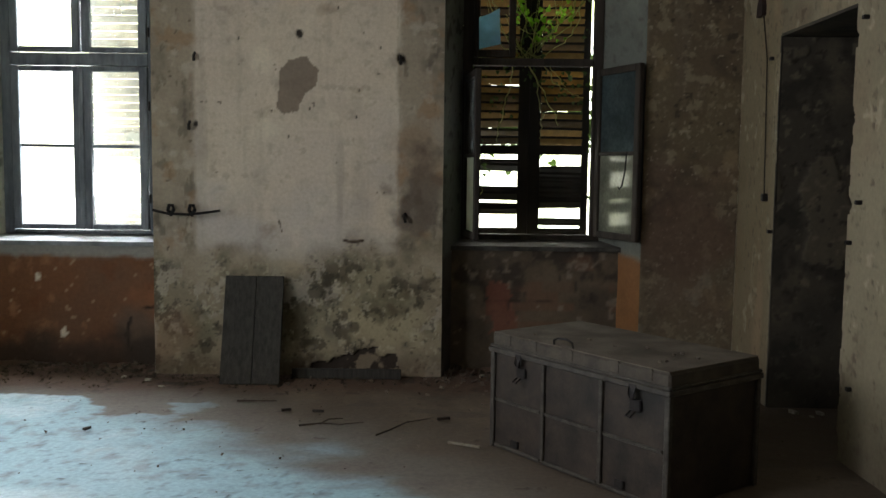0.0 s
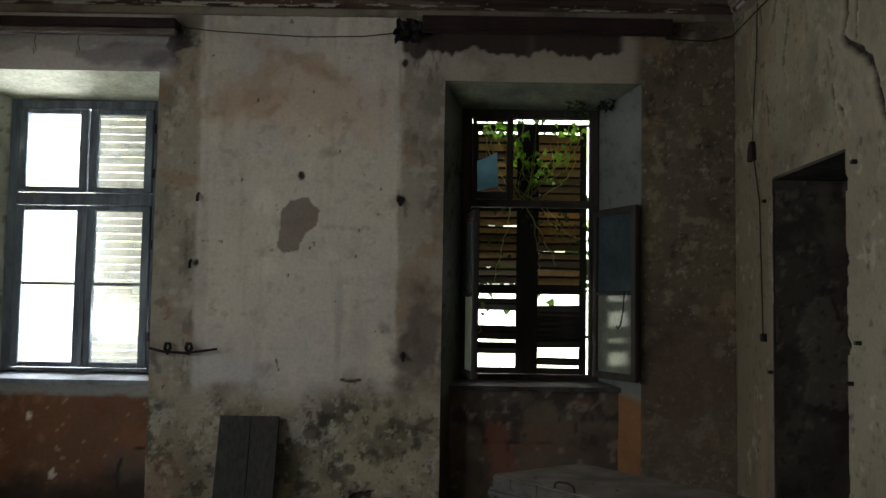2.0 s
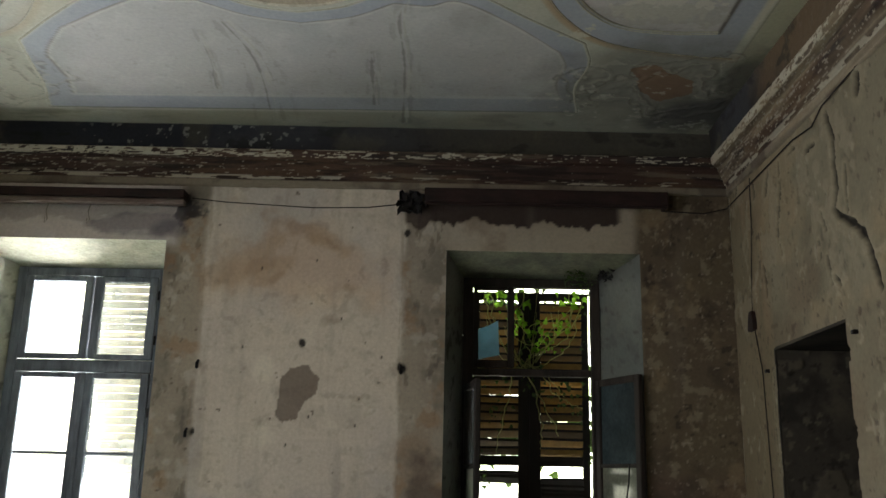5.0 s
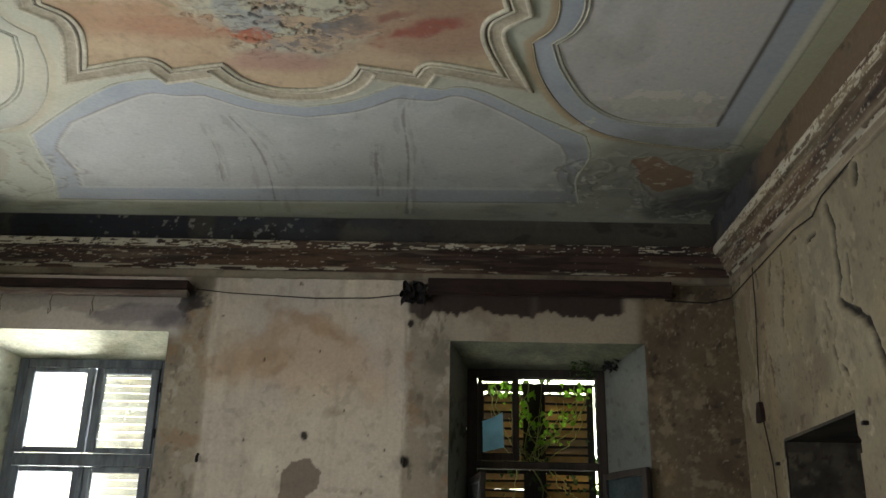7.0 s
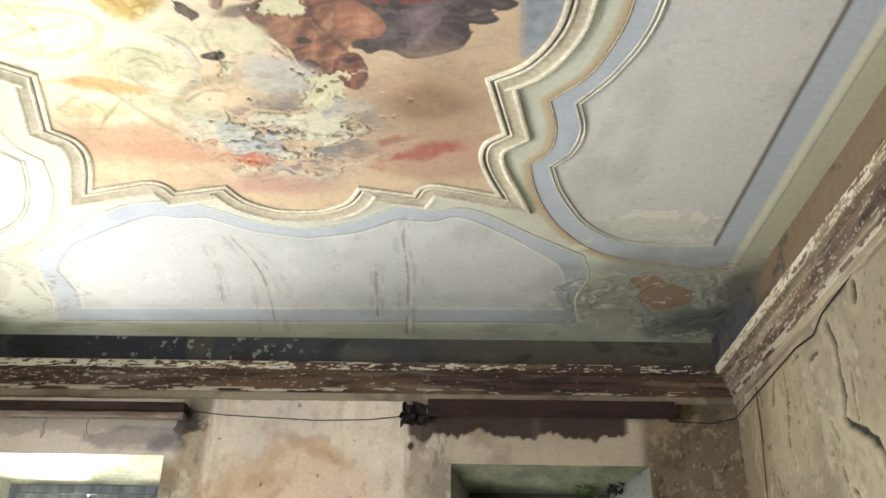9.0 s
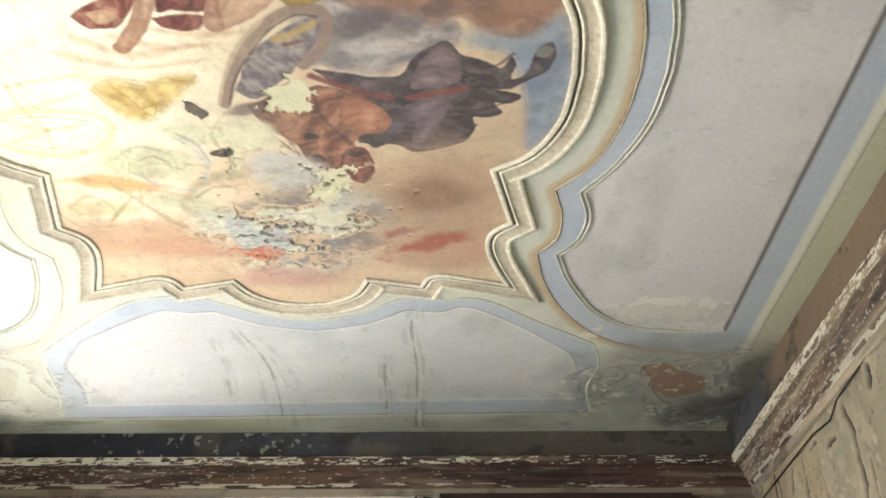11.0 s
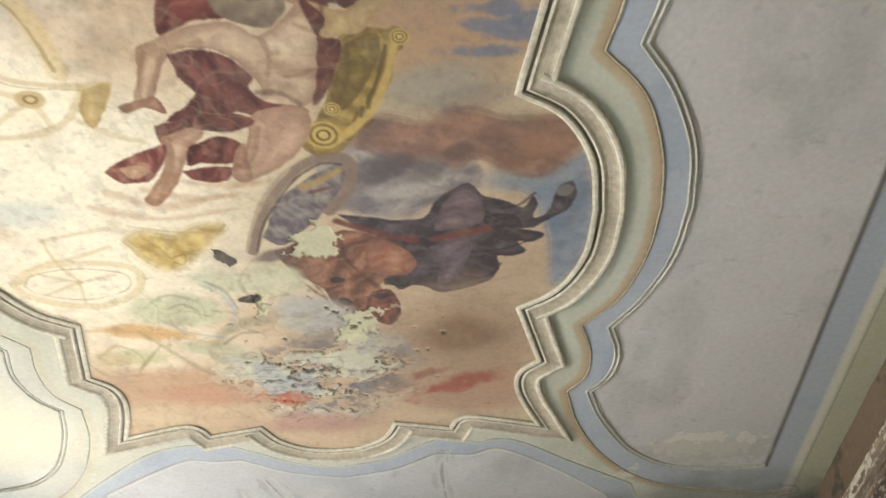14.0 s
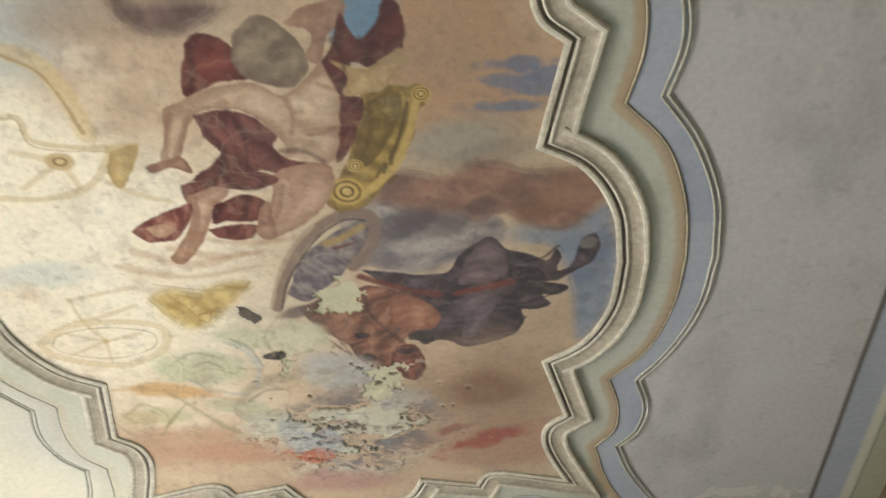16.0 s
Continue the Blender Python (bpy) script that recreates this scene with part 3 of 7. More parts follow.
    q.mass([(-0.21, -0.43), (-0.1, -0.48), (-0.02, -0.45), (-0.02, -0.37), (-0.09, -0.34), (-0.18, -0.35), (-0.24, -0.34)], "683129", "491c17", "844b40", -10, 0.12, 0.6, 0.3)
    q.mass([(-0.57, -0.32), (-0.51, -0.37), (-0.38, -0.43), (-0.3, -0.45), (-0.34, -0.35), (-0.42, -0.27), (-0.52, -0.27)], "895045", "683830", "b08a76", -15, 0.12, 0.6, 0.3)
    q.mass([(-0.51, -0.34), (-0.42, -0.36), (-0.39, -0.32), (-0.47, -0.29)], "c0a184", "9b795f", "cfb599", 0, 0.1, 0.3, 0.4)
    q.mass([(-0.27, -0.31), (-0.17, -0.33), (-0.06, -0.32), (-0.11, -0.25), (-0.22, -0.26)], "7c463c", "5b2c26", "9b6a5b", 0, 0.12, 0.6, 0.3)
    q.mass([(-0.04, -0.4), (0, -0.44), (-0, -0.34), (0, -0.26), (-0.04, -0.24), (-0.08, -0.28)], "ae8b73", "84614e", "c4a48a", 80, 0.1, 0.4, 0.6)
    q.stroke([(-0.05, -0.86), (-0.02, -0.75), (-0.04, -0.6)], 0.018, "43201c", 0.55, 1.0, 0.01)
    q.stroke([(0.04, -0.82), (0.05, -0.72), (0.09, -0.62)], 0.018, "43201c", 0.55, 1.0, 0.01)
    q.stroke([(-0.16, -0.81), (-0.11, -0.7), (-0.14, -0.58)], 0.018, "43201c", 0.55, 1.0, 0.01)
    q.stroke([(-0.13, -0.56), (-0.06, -0.5), (0.05, -0.53)], 0.018, "43201c", 0.55, 1.0, 0.01)
    q.stroke([(0.1, -0.67), (0.18, -0.66), (0.24, -0.61)], 0.018, "43201c", 0.55, 1.0, 0.01)
    q.stroke([(-0.11, -1.12), (-0.12, -1.04), (-0.15, -0.95)], 0.018, "43201c", 0.55, 1.0, 0.01)
    q.stroke([(0.36, -1.1), (0.38, -1.02), (0.37, -0.93)], 0.018, "43201c", 0.55, 1.0, 0.01)
    q.stroke([(0.45, -1.1), (0.46, -1.03)], 0.018, "43201c", 0.55, 1.0, 0.01)
    q.stroke([(0.16, -0.89), (0.17, -0.82), (0.15, -0.74)], 0.016, "8a6a54", 0.55, 1.0, 0.01)
    q.stroke([(0.21, -0.73), (0.27, -0.74), (0.32, -0.76)], 0.016, "8a6a54", 0.55, 1.0, 0.01)
    q.stroke([(-0.19, -0.85), (-0.25, -0.74), (-0.29, -0.66)], 0.016, "8a6a54", 0.55, 1.0, 0.01)
    q.stroke([(-0.25, -0.86), (-0.3, -0.75), (-0.32, -0.66)], 0.016, "8a6a54", 0.55, 1.0, 0.01)
    q.stroke([(0.07, -0.51), (0.03, -0.4), (-0.02, -0.3)], 0.016, "8a6a54", 0.55, 1.0, 0.01)
    q.stroke([(-0.27, -0.48), (-0.3, -0.34), (-0.39, -0.19)], 0.016, "8a6a54", 0.55, 1.0, 0.01)
    q.stroke([(0.28, -0.94), (0.33, -0.91)], 0.016, "8a6a54", 0.55, 1.0, 0.01)
    q.stroke([(-0.34, -0.28), (-0.15, -0.23), (0.05, -0.24)], 0.03, "b08a68", 0.45, 1.0, 0.015)
    q.stroke([(-0.59, -0.22), (-0.39, -0.13), (-0.07, -0.19)], 0.03, "b08a68", 0.45, 1.0, 0.015)
    q.stroke([(-0.7, -0.15), (-0.43, -0.06), (-0.11, -0.1)], 0.03, "b08a68", 0.45, 1.0, 0.015)
    q.stroke([(-0.45, -0.23), (-0.28, -0.17), (-0.1, -0.17)], 0.03, "b08a68", 0.45, 1.0, 0.015)
    # pale car wheels and shafts, thinly drawn
    q.stroke([(-0.72, -1.16), (-0.62, -1.09), (-0.58, -0.96), (-0.57, -0.8)], 0.075, "c9b17f", 0.51, 0.3, 0.005)
    q.stroke([(-0.73, -1.14), (-0.64, -1.07), (-0.6, -0.95), (-0.58, -0.81)], 0.014, "8f7547", 0.51, 0.6, 0.005)
    q.stroke([(-1, -0.54), (-0.83, -0.52), (-0.66, -0.56), (-0.57, -0.64), (-0.51, -0.73)], 0.03, "bda476", 0.51, 0.5, 0.005)
    q.stroke([(-0.84, -0.9), (-0.78, -0.89), (-0.78, -0.8), (-0.69, -0.76), (-0.56, -0.74), (-0.41, -0.74)], 0.026, "b89f70", 0.51, 0.5, 0.005)
    q.stroke([(-0.84, -0.89), (-0.79, -0.88), (-0.79, -0.78), (-0.7, -0.74), (-0.52, -0.72)], 0.008, "8a7046", 0.41, 0.8, 0.005)
    q.mass([(-0.51, -0.72), (-0.41, -0.74), (-0.45, -0.65), (-0.53, -0.55), (-0.55, -0.63)], "cdb583", "a88e5c", "d8c59a", 80, 0.2, 0.4, 0.6)
    q.stroke([(-0.71, -0.69), (-0.89, -0.58)], 0.024, "bda476", 0.44, 0.6, 0.005)
    q.stroke([(-0.71, -0.69), (-0.68, -0.57)], 0.024, "bda476", 0.44, 0.6, 0.005)
    q.stroke([(-0.71, -0.69), (-0.87, -0.75)], 0.024, "bda476", 0.44, 0.6, 0.005)
    q.stroke([(-0.57, -0.58), (-0.47, -0.51), (-0.37, -0.47)], 0.024, "bda476", 0.44, 0.6, 0.005)
    q.blob(-0.71, -0.69, 0.055, 0.04, "b79e70", 0, 0.8, 0.4, 0.1, 0.2)
    q.blob(-0.71, -0.69, 0.03, 0.022, "8d7550", 0, 0.8, 0.3, 0.1, 0.2)
    q.blob(-0.71, -0.69, 0.016, 0.012, "c9b58b", 0, 0.9, 0.3, 0.1, 0.2)
    q.stroke([(-1.19, 0.31), (-1.11, 0.24), (-0.98, 0.19), (-0.77, 0.19), (-0.64, 0.23), (-0.62, 0.3), (-0.69, 0.41), (-0.87, 0.48), (-1.07, 0.44), (-1.17, 0.38), (-1.19, 0.31)], 0.04, "c5ad80", 0.48, 0.4, 0.005)
    q.stroke([(-1.15, 0.32), (-1.08, 0.25), (-0.89, 0.22), (-0.72, 0.25), (-0.67, 0.3), (-0.72, 0.38), (-0.91, 0.43), (-1.1, 0.38), (-1.15, 0.32)], 0.008, "8e774c", 0.41, 0.8, 0.005)
    q.stroke([(-0.9, 0.31), (-1.05, 0.25)], 0.02, "b89e70", 0.41, 0.7, 0.005)
    q.stroke([(-0.9, 0.31), (-0.92, 0.45)], 0.02, "b89e70", 0.41, 0.7, 0.005)
    q.stroke([(-0.9, 0.31), (-0.73, 0.27)], 0.02, "b89e70", 0.41, 0.7, 0.005)
    q.stroke([(-0.9, 0.31), (-1.08, 0.39)], 0.02, "b89e70", 0.41, 0.7, 0.005)
    q.stroke([(-0.96, 0.03), (-0.95, 0.18), (-0.89, 0.31)], 0.02, "b89e70", 0.41, 0.7, 0.005)
    q.stroke([(-0.99, 0.17), (-0.86, 0.15), (-0.69, 0.09)], 0.02, "b89e70", 0.41, 0.7, 0.005)
    q.stroke([(-0.97, 0.04), (-0.66, -0.02)], 0.02, "b89e70", 0.41, 0.7, 0.005)
    q.mass([(-0.63, 0.06), (-0.52, 0), (-0.41, 0.04), (-0.28, -0.01), (-0.18, -0.01), (-0.27, 0.09), (-0.37, 0.19), (-0.49, 0.26), (-0.57, 0.19), (-0.6, 0.11)], "c3a970", "99814c", "d6c18e", -30, 0.2, 0.4, 0.2, 0.03)
    q.stroke([(-0.44, 0.17), (-0.39, 0.16), (-0.41, 0.22), (-0.45, 0.2)], 0.012, "8d7440", 0.54, 0.6, 0.005)
    q.stroke([(-0.53, 0.05), (-0.48, 0.12), (-0.45, 0.18)], 0.014, "94793f", 0.41, 0.8, 0.005)
    q.stroke([(-0.28, 0.01), (-0.21, 0.02), (-0.18, -0.01)], 0.014, "94793f", 0.48, 0.8, 0.005)
    q.stroke([(-0.58, -0.03), (-0.38, 0.02), (-0.19, 0.03)], 0.012, "a08a62", 0.41, 0.9, 0.005)
    # grey-green swirls
    q.blob(-0.04, 0.35, 0.11, 0.1, "c4bfa3", 10, 0.85, 0.7, 0.4, 0.15)
    q.blob(-0.55, 0.52, 0.2, 0.12, "b9b799", 10, 0.85, 0.7, 0.4, 0.15)
    q.blob(-0.79, 0.88, 0.1, 0.07, "b9b290", 10, 0.85, 0.7, 0.4, 0.15)
    q.blob(-0.93, 0.89, 0.09, 0.06, "bfae8b", 10, 0.85, 0.7, 0.4, 0.15)
    q.blob(-0.27, 0.35, 0.16, 0.08, "bcb89c", 10, 0.85, 0.7, 0.4, 0.15)
    q.blob(-0.33, 0.94, 0.12, 0.05, "a5a08b", 10, 0.85, 0.7, 0.4, 0.15)
    q.blob(0.08, 0.62, 0.16, 0.14, "adaaa3", 10, 0.85, 0.7, 0.4, 0.15)
    q.blob(-0.44, 0.84, 0.14, 0.06, "b5af93", 10, 0.85, 0.7, 0.4, 0.15)
    q.blob(-0.73, 0.68, 0.2, 0.05, "c39f6f", 10, 0.85, 0.7, 0.4, 0.15)
    q.stroke([(-0.75, 0.68), (-0.68, 0.78), (-0.58, 0.94), (-0.47, 1.06), (-0.33, 1.05), (-0.25, 0.95)], 0.03, "8b866a", 0.5, 0.9, 0.010)
    q.stroke([(-0.41, 0.8), (-0.35, 0.71), (-0.24, 0.64), (-0.15, 0.63)], 0.05, "8a8468", 0.5, 0.9, 0.010)
    q.stroke([(-0.38, 0.8), (-0.28, 0.72), (-0.2, 0.72)], 0.02, "5f5a45", 0.5, 0.9, 0.010)
    q.stroke([(-0.37, 0.36), (-0.3, 0.43), (-0.27, 0.55), (-0.31, 0.67)], 0.028, "a3a8a6", 0.5, 0.9, 0.010)
    q.stroke([(-0.35, 0.34), (-0.28, 0.41), (-0.25, 0.54)], 0.01, "7d7f78", 0.5, 0.9, 0.010)
    q.stroke([(-0.68, 0.51), (-0.54, 0.42), (-0.41, 0.49), (-0.42, 0.62)], 0.016, "9b977c", 0.5, 0.9, 0.010)
    q.stroke([(-0.62, 0.6), (-0.52, 0.7), (-0.37, 0.75)], 0.016, "979c96", 0.5, 0.9, 0.010)
    q.stroke([(-0.99, 0.66), (-0.78, 0.67), (-0.58, 0.73), (-0.41, 0.79)], 0.024, "c09a67", 0.5, 0.9, 0.010)
    q.stroke([(-0.99, 0.86), (-0.89, 0.78), (-0.81, 0.85), (-0.81, 0.95), (-0.94, 1.01), (-1.02, 0.93)], 0.014, "a8966c", 0.5, 0.9, 0.010)
    q.stroke([(-0.11, 0.21), (-0.2, 0.35), (-0.15, 0.47), (-0.01, 0.45)], 0.014, "9a957c", 0.5, 0.9, 0.010)
    q.stroke([(-0.68, 0.79), (-0.81, 0.95), (-0.87, 1.04)], 0.016, "8c8260", 0.5, 0.9, 0.010)
    q.stroke([(-0.36, 0.94), (-0.26, 0.87), (-0.22, 0.95), (-0.33, 1.03), (-0.39, 0.99)], 0.014, "6c6853", 0.5, 0.9, 0.010)
    q.stroke([(-0.15, 0.47), (-0.15, 0.62), (-0.03, 0.68), (0.06, 0.62)], 0.022, "a8a388", 0.5, 0.9, 0.010)
    q.stroke([(-1.08, 0.9), (-1.01, 1.03), (-0.84, 1.03)], 0.016, "a79468", 0.5, 0.9, 0.010)
    q.stroke([(-0.57, 0.52), (-0.49, 0.49), (-0.43, 0.55)], 0.012, "86836c", 0.5, 0.9, 0.010)
    # fallen and curling plaster
    cx, cy = 0.06, 1.09
    ruin = q.blob_mask(cx - 0.02, cy - 0.02, 0.36, 0.30, soft=0.9, warp=0.5)
    flake = fbm(q.x + 0.35 * q.y + 0.05 * fbm(q.x, q.y, 0.25, 307, 3), q.y * 1.5, 0.20, 301, 6)
    q.mix(ruin * step(-0.1, 0.25, fbm(q.x, q.y, 0.3, 77)), "94908f", 0.9)
    q.mix(ruin * step(0.10, 0.13, flake), "c2bca6", 1.0)
    q.mix(ruin * step(0.16, 0.24, -flake), "6a6567", 0.85)
    q.mix(ruin * step(0.02, 0.09, flake) * (1 - step(0.09, 0.11, flake)), "4b4542", 0.8)
    q.mix(ruin * step(0.2, 0.5, fbm(q.x, q.y, 0.2, 91)), "8f98a2", 0.5)
    curl = fbm(q.x * 0.8, q.y * 1.6, 0.09, 311, 4)
    q.mix(ruin * (1 - step(0.03, 0.10, np.abs(curl))), "6f6b69", 0.55)
    q.h -= ruin * (step(0.09, 0.12, flake) * 0.008 + 0.008 * flake)
    for pts in ([(0.02, 0.17), (0.13, 0.09), (0.2, 0.02), (0.29, 0.08), (0.25, 0.21), (0.16, 0.24), (0.09, 0.18)], [(0.16, 0.77), (0.24, 0.61), (0.37, 0.59), (0.37, 0.73), (0.28, 0.81), (0.19, 0.83)], [(-0.19, 0.45), (-0.13, 0.4), (-0.1, 0.52), (-0.16, 0.6)]):
        bare = q.shape(pts, "c0ba9c", 1.0, 0.06, 0.045)
        q.h += bare * 0.006
    gap = q.shape([(-0.28, 0.12), (-0.22, 0.15), (-0.18, 0.23), (-0.21, 0.24), (-0.26, 0.2)], "2d2824", 0.95, 0.02, 0.05)
    q.blob(-0.17, 0.47, 0.05, 0.03, "2d2824", 0, 0.9, 0.4, 0.6, 0.06)
    q.mottle(0.10, "b5694b", 0.1, 0.4, 0.8, where=q.blob_mask(-0.2, 1.27, 0.14, 0.07, soft=0.6, warp=0.6))
    q.mix(q.blob_mask(-0.01, 1.53, 0.28, 0.10, soft=0.8, warp=0.4), "b08a7d", 0.7)
    pocks = step(0.66, 0.70, fbm(q.x, q.y * 1.3, 0.085, 55, 4)) * q.blob_mask(cx + 0.1, cy - 0.15, 0.50, 0.50, soft=0.8)
    q.mix(pocks, "5d4f45", 0.85)
    q.mix(step(0.62, 0.66, fbm(q.x + 0.006, q.y * 1.3 + 0.02, 0.085, 55, 4)) * q.blob_mask(cx + 0.1, cy - 0.15, 0.5, 0.5, soft=0.8) * (1 - pocks), "cfc5ad", 0.5)
    q.h += pocks * 0.010
    # drawn lines and brush marks
    worked = np.maximum(q.blob_mask(-0.35, 0.65, 0.55, 0.40, soft=1.0), 0.5 * q.blob_mask(0.0, -0.6, 0.55, 0.6, soft=1.0))
    for k, size in ((401, 0.34), (431, 0.20)):
        line = fbm(q.x + 0.3 * fbm(q.x, q.y, 0.4, k + 9), q.y, size, k, 3)
        q.mix(worked * (1 - step(0.012, 0.040, np.abs(line))), "7a6c54", 0.2)
        q.mix(worked * step(0.05, 0.09, line) * (1 - step(0.10, 0.2, line)), "d3c7aa", 0.2)
    # general fading and brush texture
    q.mottle(0.10, "bdae92", 0.3, 0.9, 0.08)
    q.mottle(0.25, "8d8070", 0.2, 0.9, 0.28)
    q.mottle(0.045, "b5a488", 0.2, 0.8, 0.10)
    q.mottle(0.020, "5d5046", 0.2, 0.8, 0.14)
    q.mottle(0.05, "75675a", 0.15, 0.8, 0.22)
    q.mix(step(-0.6, 0.4, q.x), "9d958c", 0.14)
    q.c = 1.02 * q.c ** 1.2
    return q


def mirror_v(line, s):
    half = [(s * a, b) for a, b in line]
    return [(a, -b) for a, b in half[:0:-1]] + half


SIDE_IN = joined_curves([(1.70, 0.0), (1.67, 0.30), (1.57, 0.58), (1.44, 0.79)], [(1.44, 0.79), (1.49, 1.00), (1.46, 1.20), (1.37, 1.33)],
                        [(1.37, 1.33), (1.45, 1.59), (1.62, 1.92), (1.85, 2.12), (2.14, 2.18), (2.42, 2.17)])
SIDE_OUT = joined_curves([(1.585, 0.0), (1.56, 0.28), (1.47, 0.57), (1.31, 0.77)], [(1.31, 0.77), (1.36, 0.98), (1.35, 1.18), (1.26, 1.32)],
                         [(1.26, 1.32), (1.33, 1.64), (1.50, 2.00), (1.75, 2.28), (2.1, 2.42), (2.60, 2.50)])
BACK_IN = joined_curves([(0.0, 2.14), (0.30, 2.06), (0.55, 1.90)], [(0.55, 1.90), (0.74, 1.92), (0.92, 1.87), (1.23, 2.12), (1.54, 2.46)],
                        [(1.54, 2.46), (1.60, 2.66), (1.57, 2.90), (1.62, 3.13)])
BACK_OUT = joined_curves([(0.0, 2.01), (0.25, 1.95), (0.45, 1.82), (0.60, 1.73)], [(0.60, 1.73), (0.80, 1.79)], [(0.80, 1.79), (0.90, 1.76), (1.05, 1.82), (1.33, 2.06), (1.67, 2.33)],
                         [(1.67, 2.33), (1.74, 2.62), (1.70, 2.97), (1.77, 3.37)])


def offset_pairs(line, d):
    return [(q.x, q.y) for q in offset_line(line, d, False)]


# the panel beside the windows reaches further on its left
BACK_LINE_IN = joined_curves([(-1.74, 3.20), (-1.68, 2.90), (-1.67, 2.60), (-1.45, 2.26)], [(-1.45, 2.26), (-1.10, 2.02), (-0.86, 1.89), (-0.70, 1.91), (-0.55, 1.90)], [(-0.55, 1.90), (-0.30, 2.06), (0.0, 2.14)]) + BACK_IN[1:]
BACK_LINE_OUT = joined_curves([(-2.00, 3.44), (-1.88, 3.05), (-1.83, 2.75), (-1.76, 2.42)], [(-1.76, 2.42), (-1.43, 2.11), (-1.07, 1.82), (-0.84, 1.73), (-0.60, 1.73)], [(-0.60, 1.73), (-0.45, 1.82), (-0.25, 1.95), (0.0, 2.01)]) + BACK_OUT[1:]


def ceiling_brush(x, y):
    u, v = x - MX, y - MY
    p = Paint(u, v, "b0ad9b")
    p.mottle(0.9, "b4b2a3", 0.0, 0.8, 0.7)
    p.mottle(0.3, "9a9884", 0.1, 0.8, 0.5)
    bands = [(mirror_v(SIDE_OUT, s), mirror_v(SIDE_IN, s)) for s in (1, -1)] + [(BACK_LINE_OUT, BACK_LINE_IN)]
    for k, (outer, inner) in enumerate(bands):
        band, field = inside(u, v, outer).astype(float), inside(u, v, inner).astype(float)
        # left panel painted weaker, as strong light washes it out
        washout = 0.35 if k == 1 else 1.0
        if k < 2:
            p.stroke(outer, 0.095, "a58a66", 0.65 * washout, 0.25, 0.004, 0.3)
            p.stroke(outer, 0.050, "92744f", 0.35 * washout, 0.5, 0.006, 0.2)
        p.mix(band, "9da0a5", 0.95 * washout)
        p.mottle(0.25, "8d939b", 0.1, 0.7, 0.5 * washout, where=band)
        p.mix(field, "aeaba6" if k == 2 else "b5afa8", washout)
        p.mottle(0.6, "a09f9b", 0.0, 0.7, (0.7 if k == 2 else 0.4) * washout, where=field)
        p.mottle(0.2, "b8b6b0", 0.1, 0.7, 0.5, where=field)
        p.mottle(0.35, "97938a", 0.25, 0.8, 0.5, sx=1.0, sy=0.5, where=field)
        p.mottle(0.9, "a39a92", 0.1, 0.8, 0.5, sx=1.0, sy=0.3, where=field)
        p.mottle(0.05, "8f8b85", 0.45, 0.8, 0.35, where=field)
        p.h += 0.004 * field
        if k == 2:
            p.stroke(outer, 0.022, "c3bfac", 0.8, 0.8)
            p.stroke(inner, 0.012, "7d766c", 0.8, 0.8, 0.004)
            p.stroke([(-1.74, 3.22), (1.62, 3.14)], 0.035, "bdbab2", 0.75, 0.9)
            p.stroke([(-2.0, 3.45), (1.77, 3.37)], 0.016, "66645f", 0.8, 0.8, 0.004)
            p.stroke(offset_pairs(inner, -0.02), 0.012, "c6c2b4", 0.6, 0.9, 0.004)
        elif k == 0:
            p.stroke(offset_pairs(outer, -0.004), 0.010, "4f463b", 0.7, 0.8)
    for s in (1, -1):
        # straight panel edge, its thin shadow line painted dark
        p.stroke([(2.425 * s, -2.2), (2.425 * s, 2.17)], 0.026, "5a544b", 0.95 if s > 0 else 0.4, 0.6)
        p.stroke([(2.60 * s, -2.5), (2.60 * s, 2.5)], 0.045, "c4bfa8", 0.8, 0.5)
    p.mottle(0.4, "8f8c77", -0.4, 0.5, 0.8, sx=0.4, where=step(3.42, 3.47, v + 0.02 * u))
    p.mottle(0.12, "6f6c5c", 0.2, 0.6, 0.5, sx=0.3, where=step(3.42, 3.47, v + 0.02 * u))
    p.stroke([(-2.9, 3.735), (2.7, 3.735)], 0.02, "5b5a55", 0.8, 0.8, 0.004)
    olive = step(2.62, 2.66, u)
    p.mix(olive, "a09c80", 0.8)
    p.mottle(0.5, "b0ac96", 0.0, 0.7, 0.6, where=olive)
    p.stroke([(2.64, -2.5), (2.64, 2.6)], 0.012, "7a745f", 0.6, 0.8)
    # cream glow of the side windows' light, painted over the left ceiling
    left_glow = (1 - step(-1.9, -1.05, u + 0.25 * fbm(u, v, 0.8, 12))) * (1 - step(1.5, 2.3, v + 0.2 * fbm(u, v, 0.6, 14)))
    p.mix(left_glow, "dad0b2", 0.78)
    # greyer ground along the window wall and in the corners
    grey_ground = step(2.6, 3.75, v + 0.3 * fbm(u, v, 0.5, 4)) * step(-1.2, 1.4, u + 0.4 * fbm(u, v, 0.7, 6))
    p.mix(grey_ground, "77776e", 0.55)
    p.mottle(0.30, "6a6a66", 0.2, 0.7, 0.6, where=grey_ground)
    # cracks with pale runs beside them
    for line, w in (([(-0.46, 2.15), (-0.38, 2.5), (-0.37, 2.92), (-0.43, 3.62)], 0.086), ([(0.61, 1.86), (0.57, 2.15), (0.58, 2.68), (0.53, 3.62)], 0.050), ([(-0.64, 2.26), (-0.65, 2.65), (-0.71, 3.09)], 0.028), ([(0.38, 2.5), (0.36, 2.9), (0.34, 3.3)], 0.043)):
        p.stroke(line, 3.0 * w, "948f82", 0.12, 1.0, 0.04, 0.2)
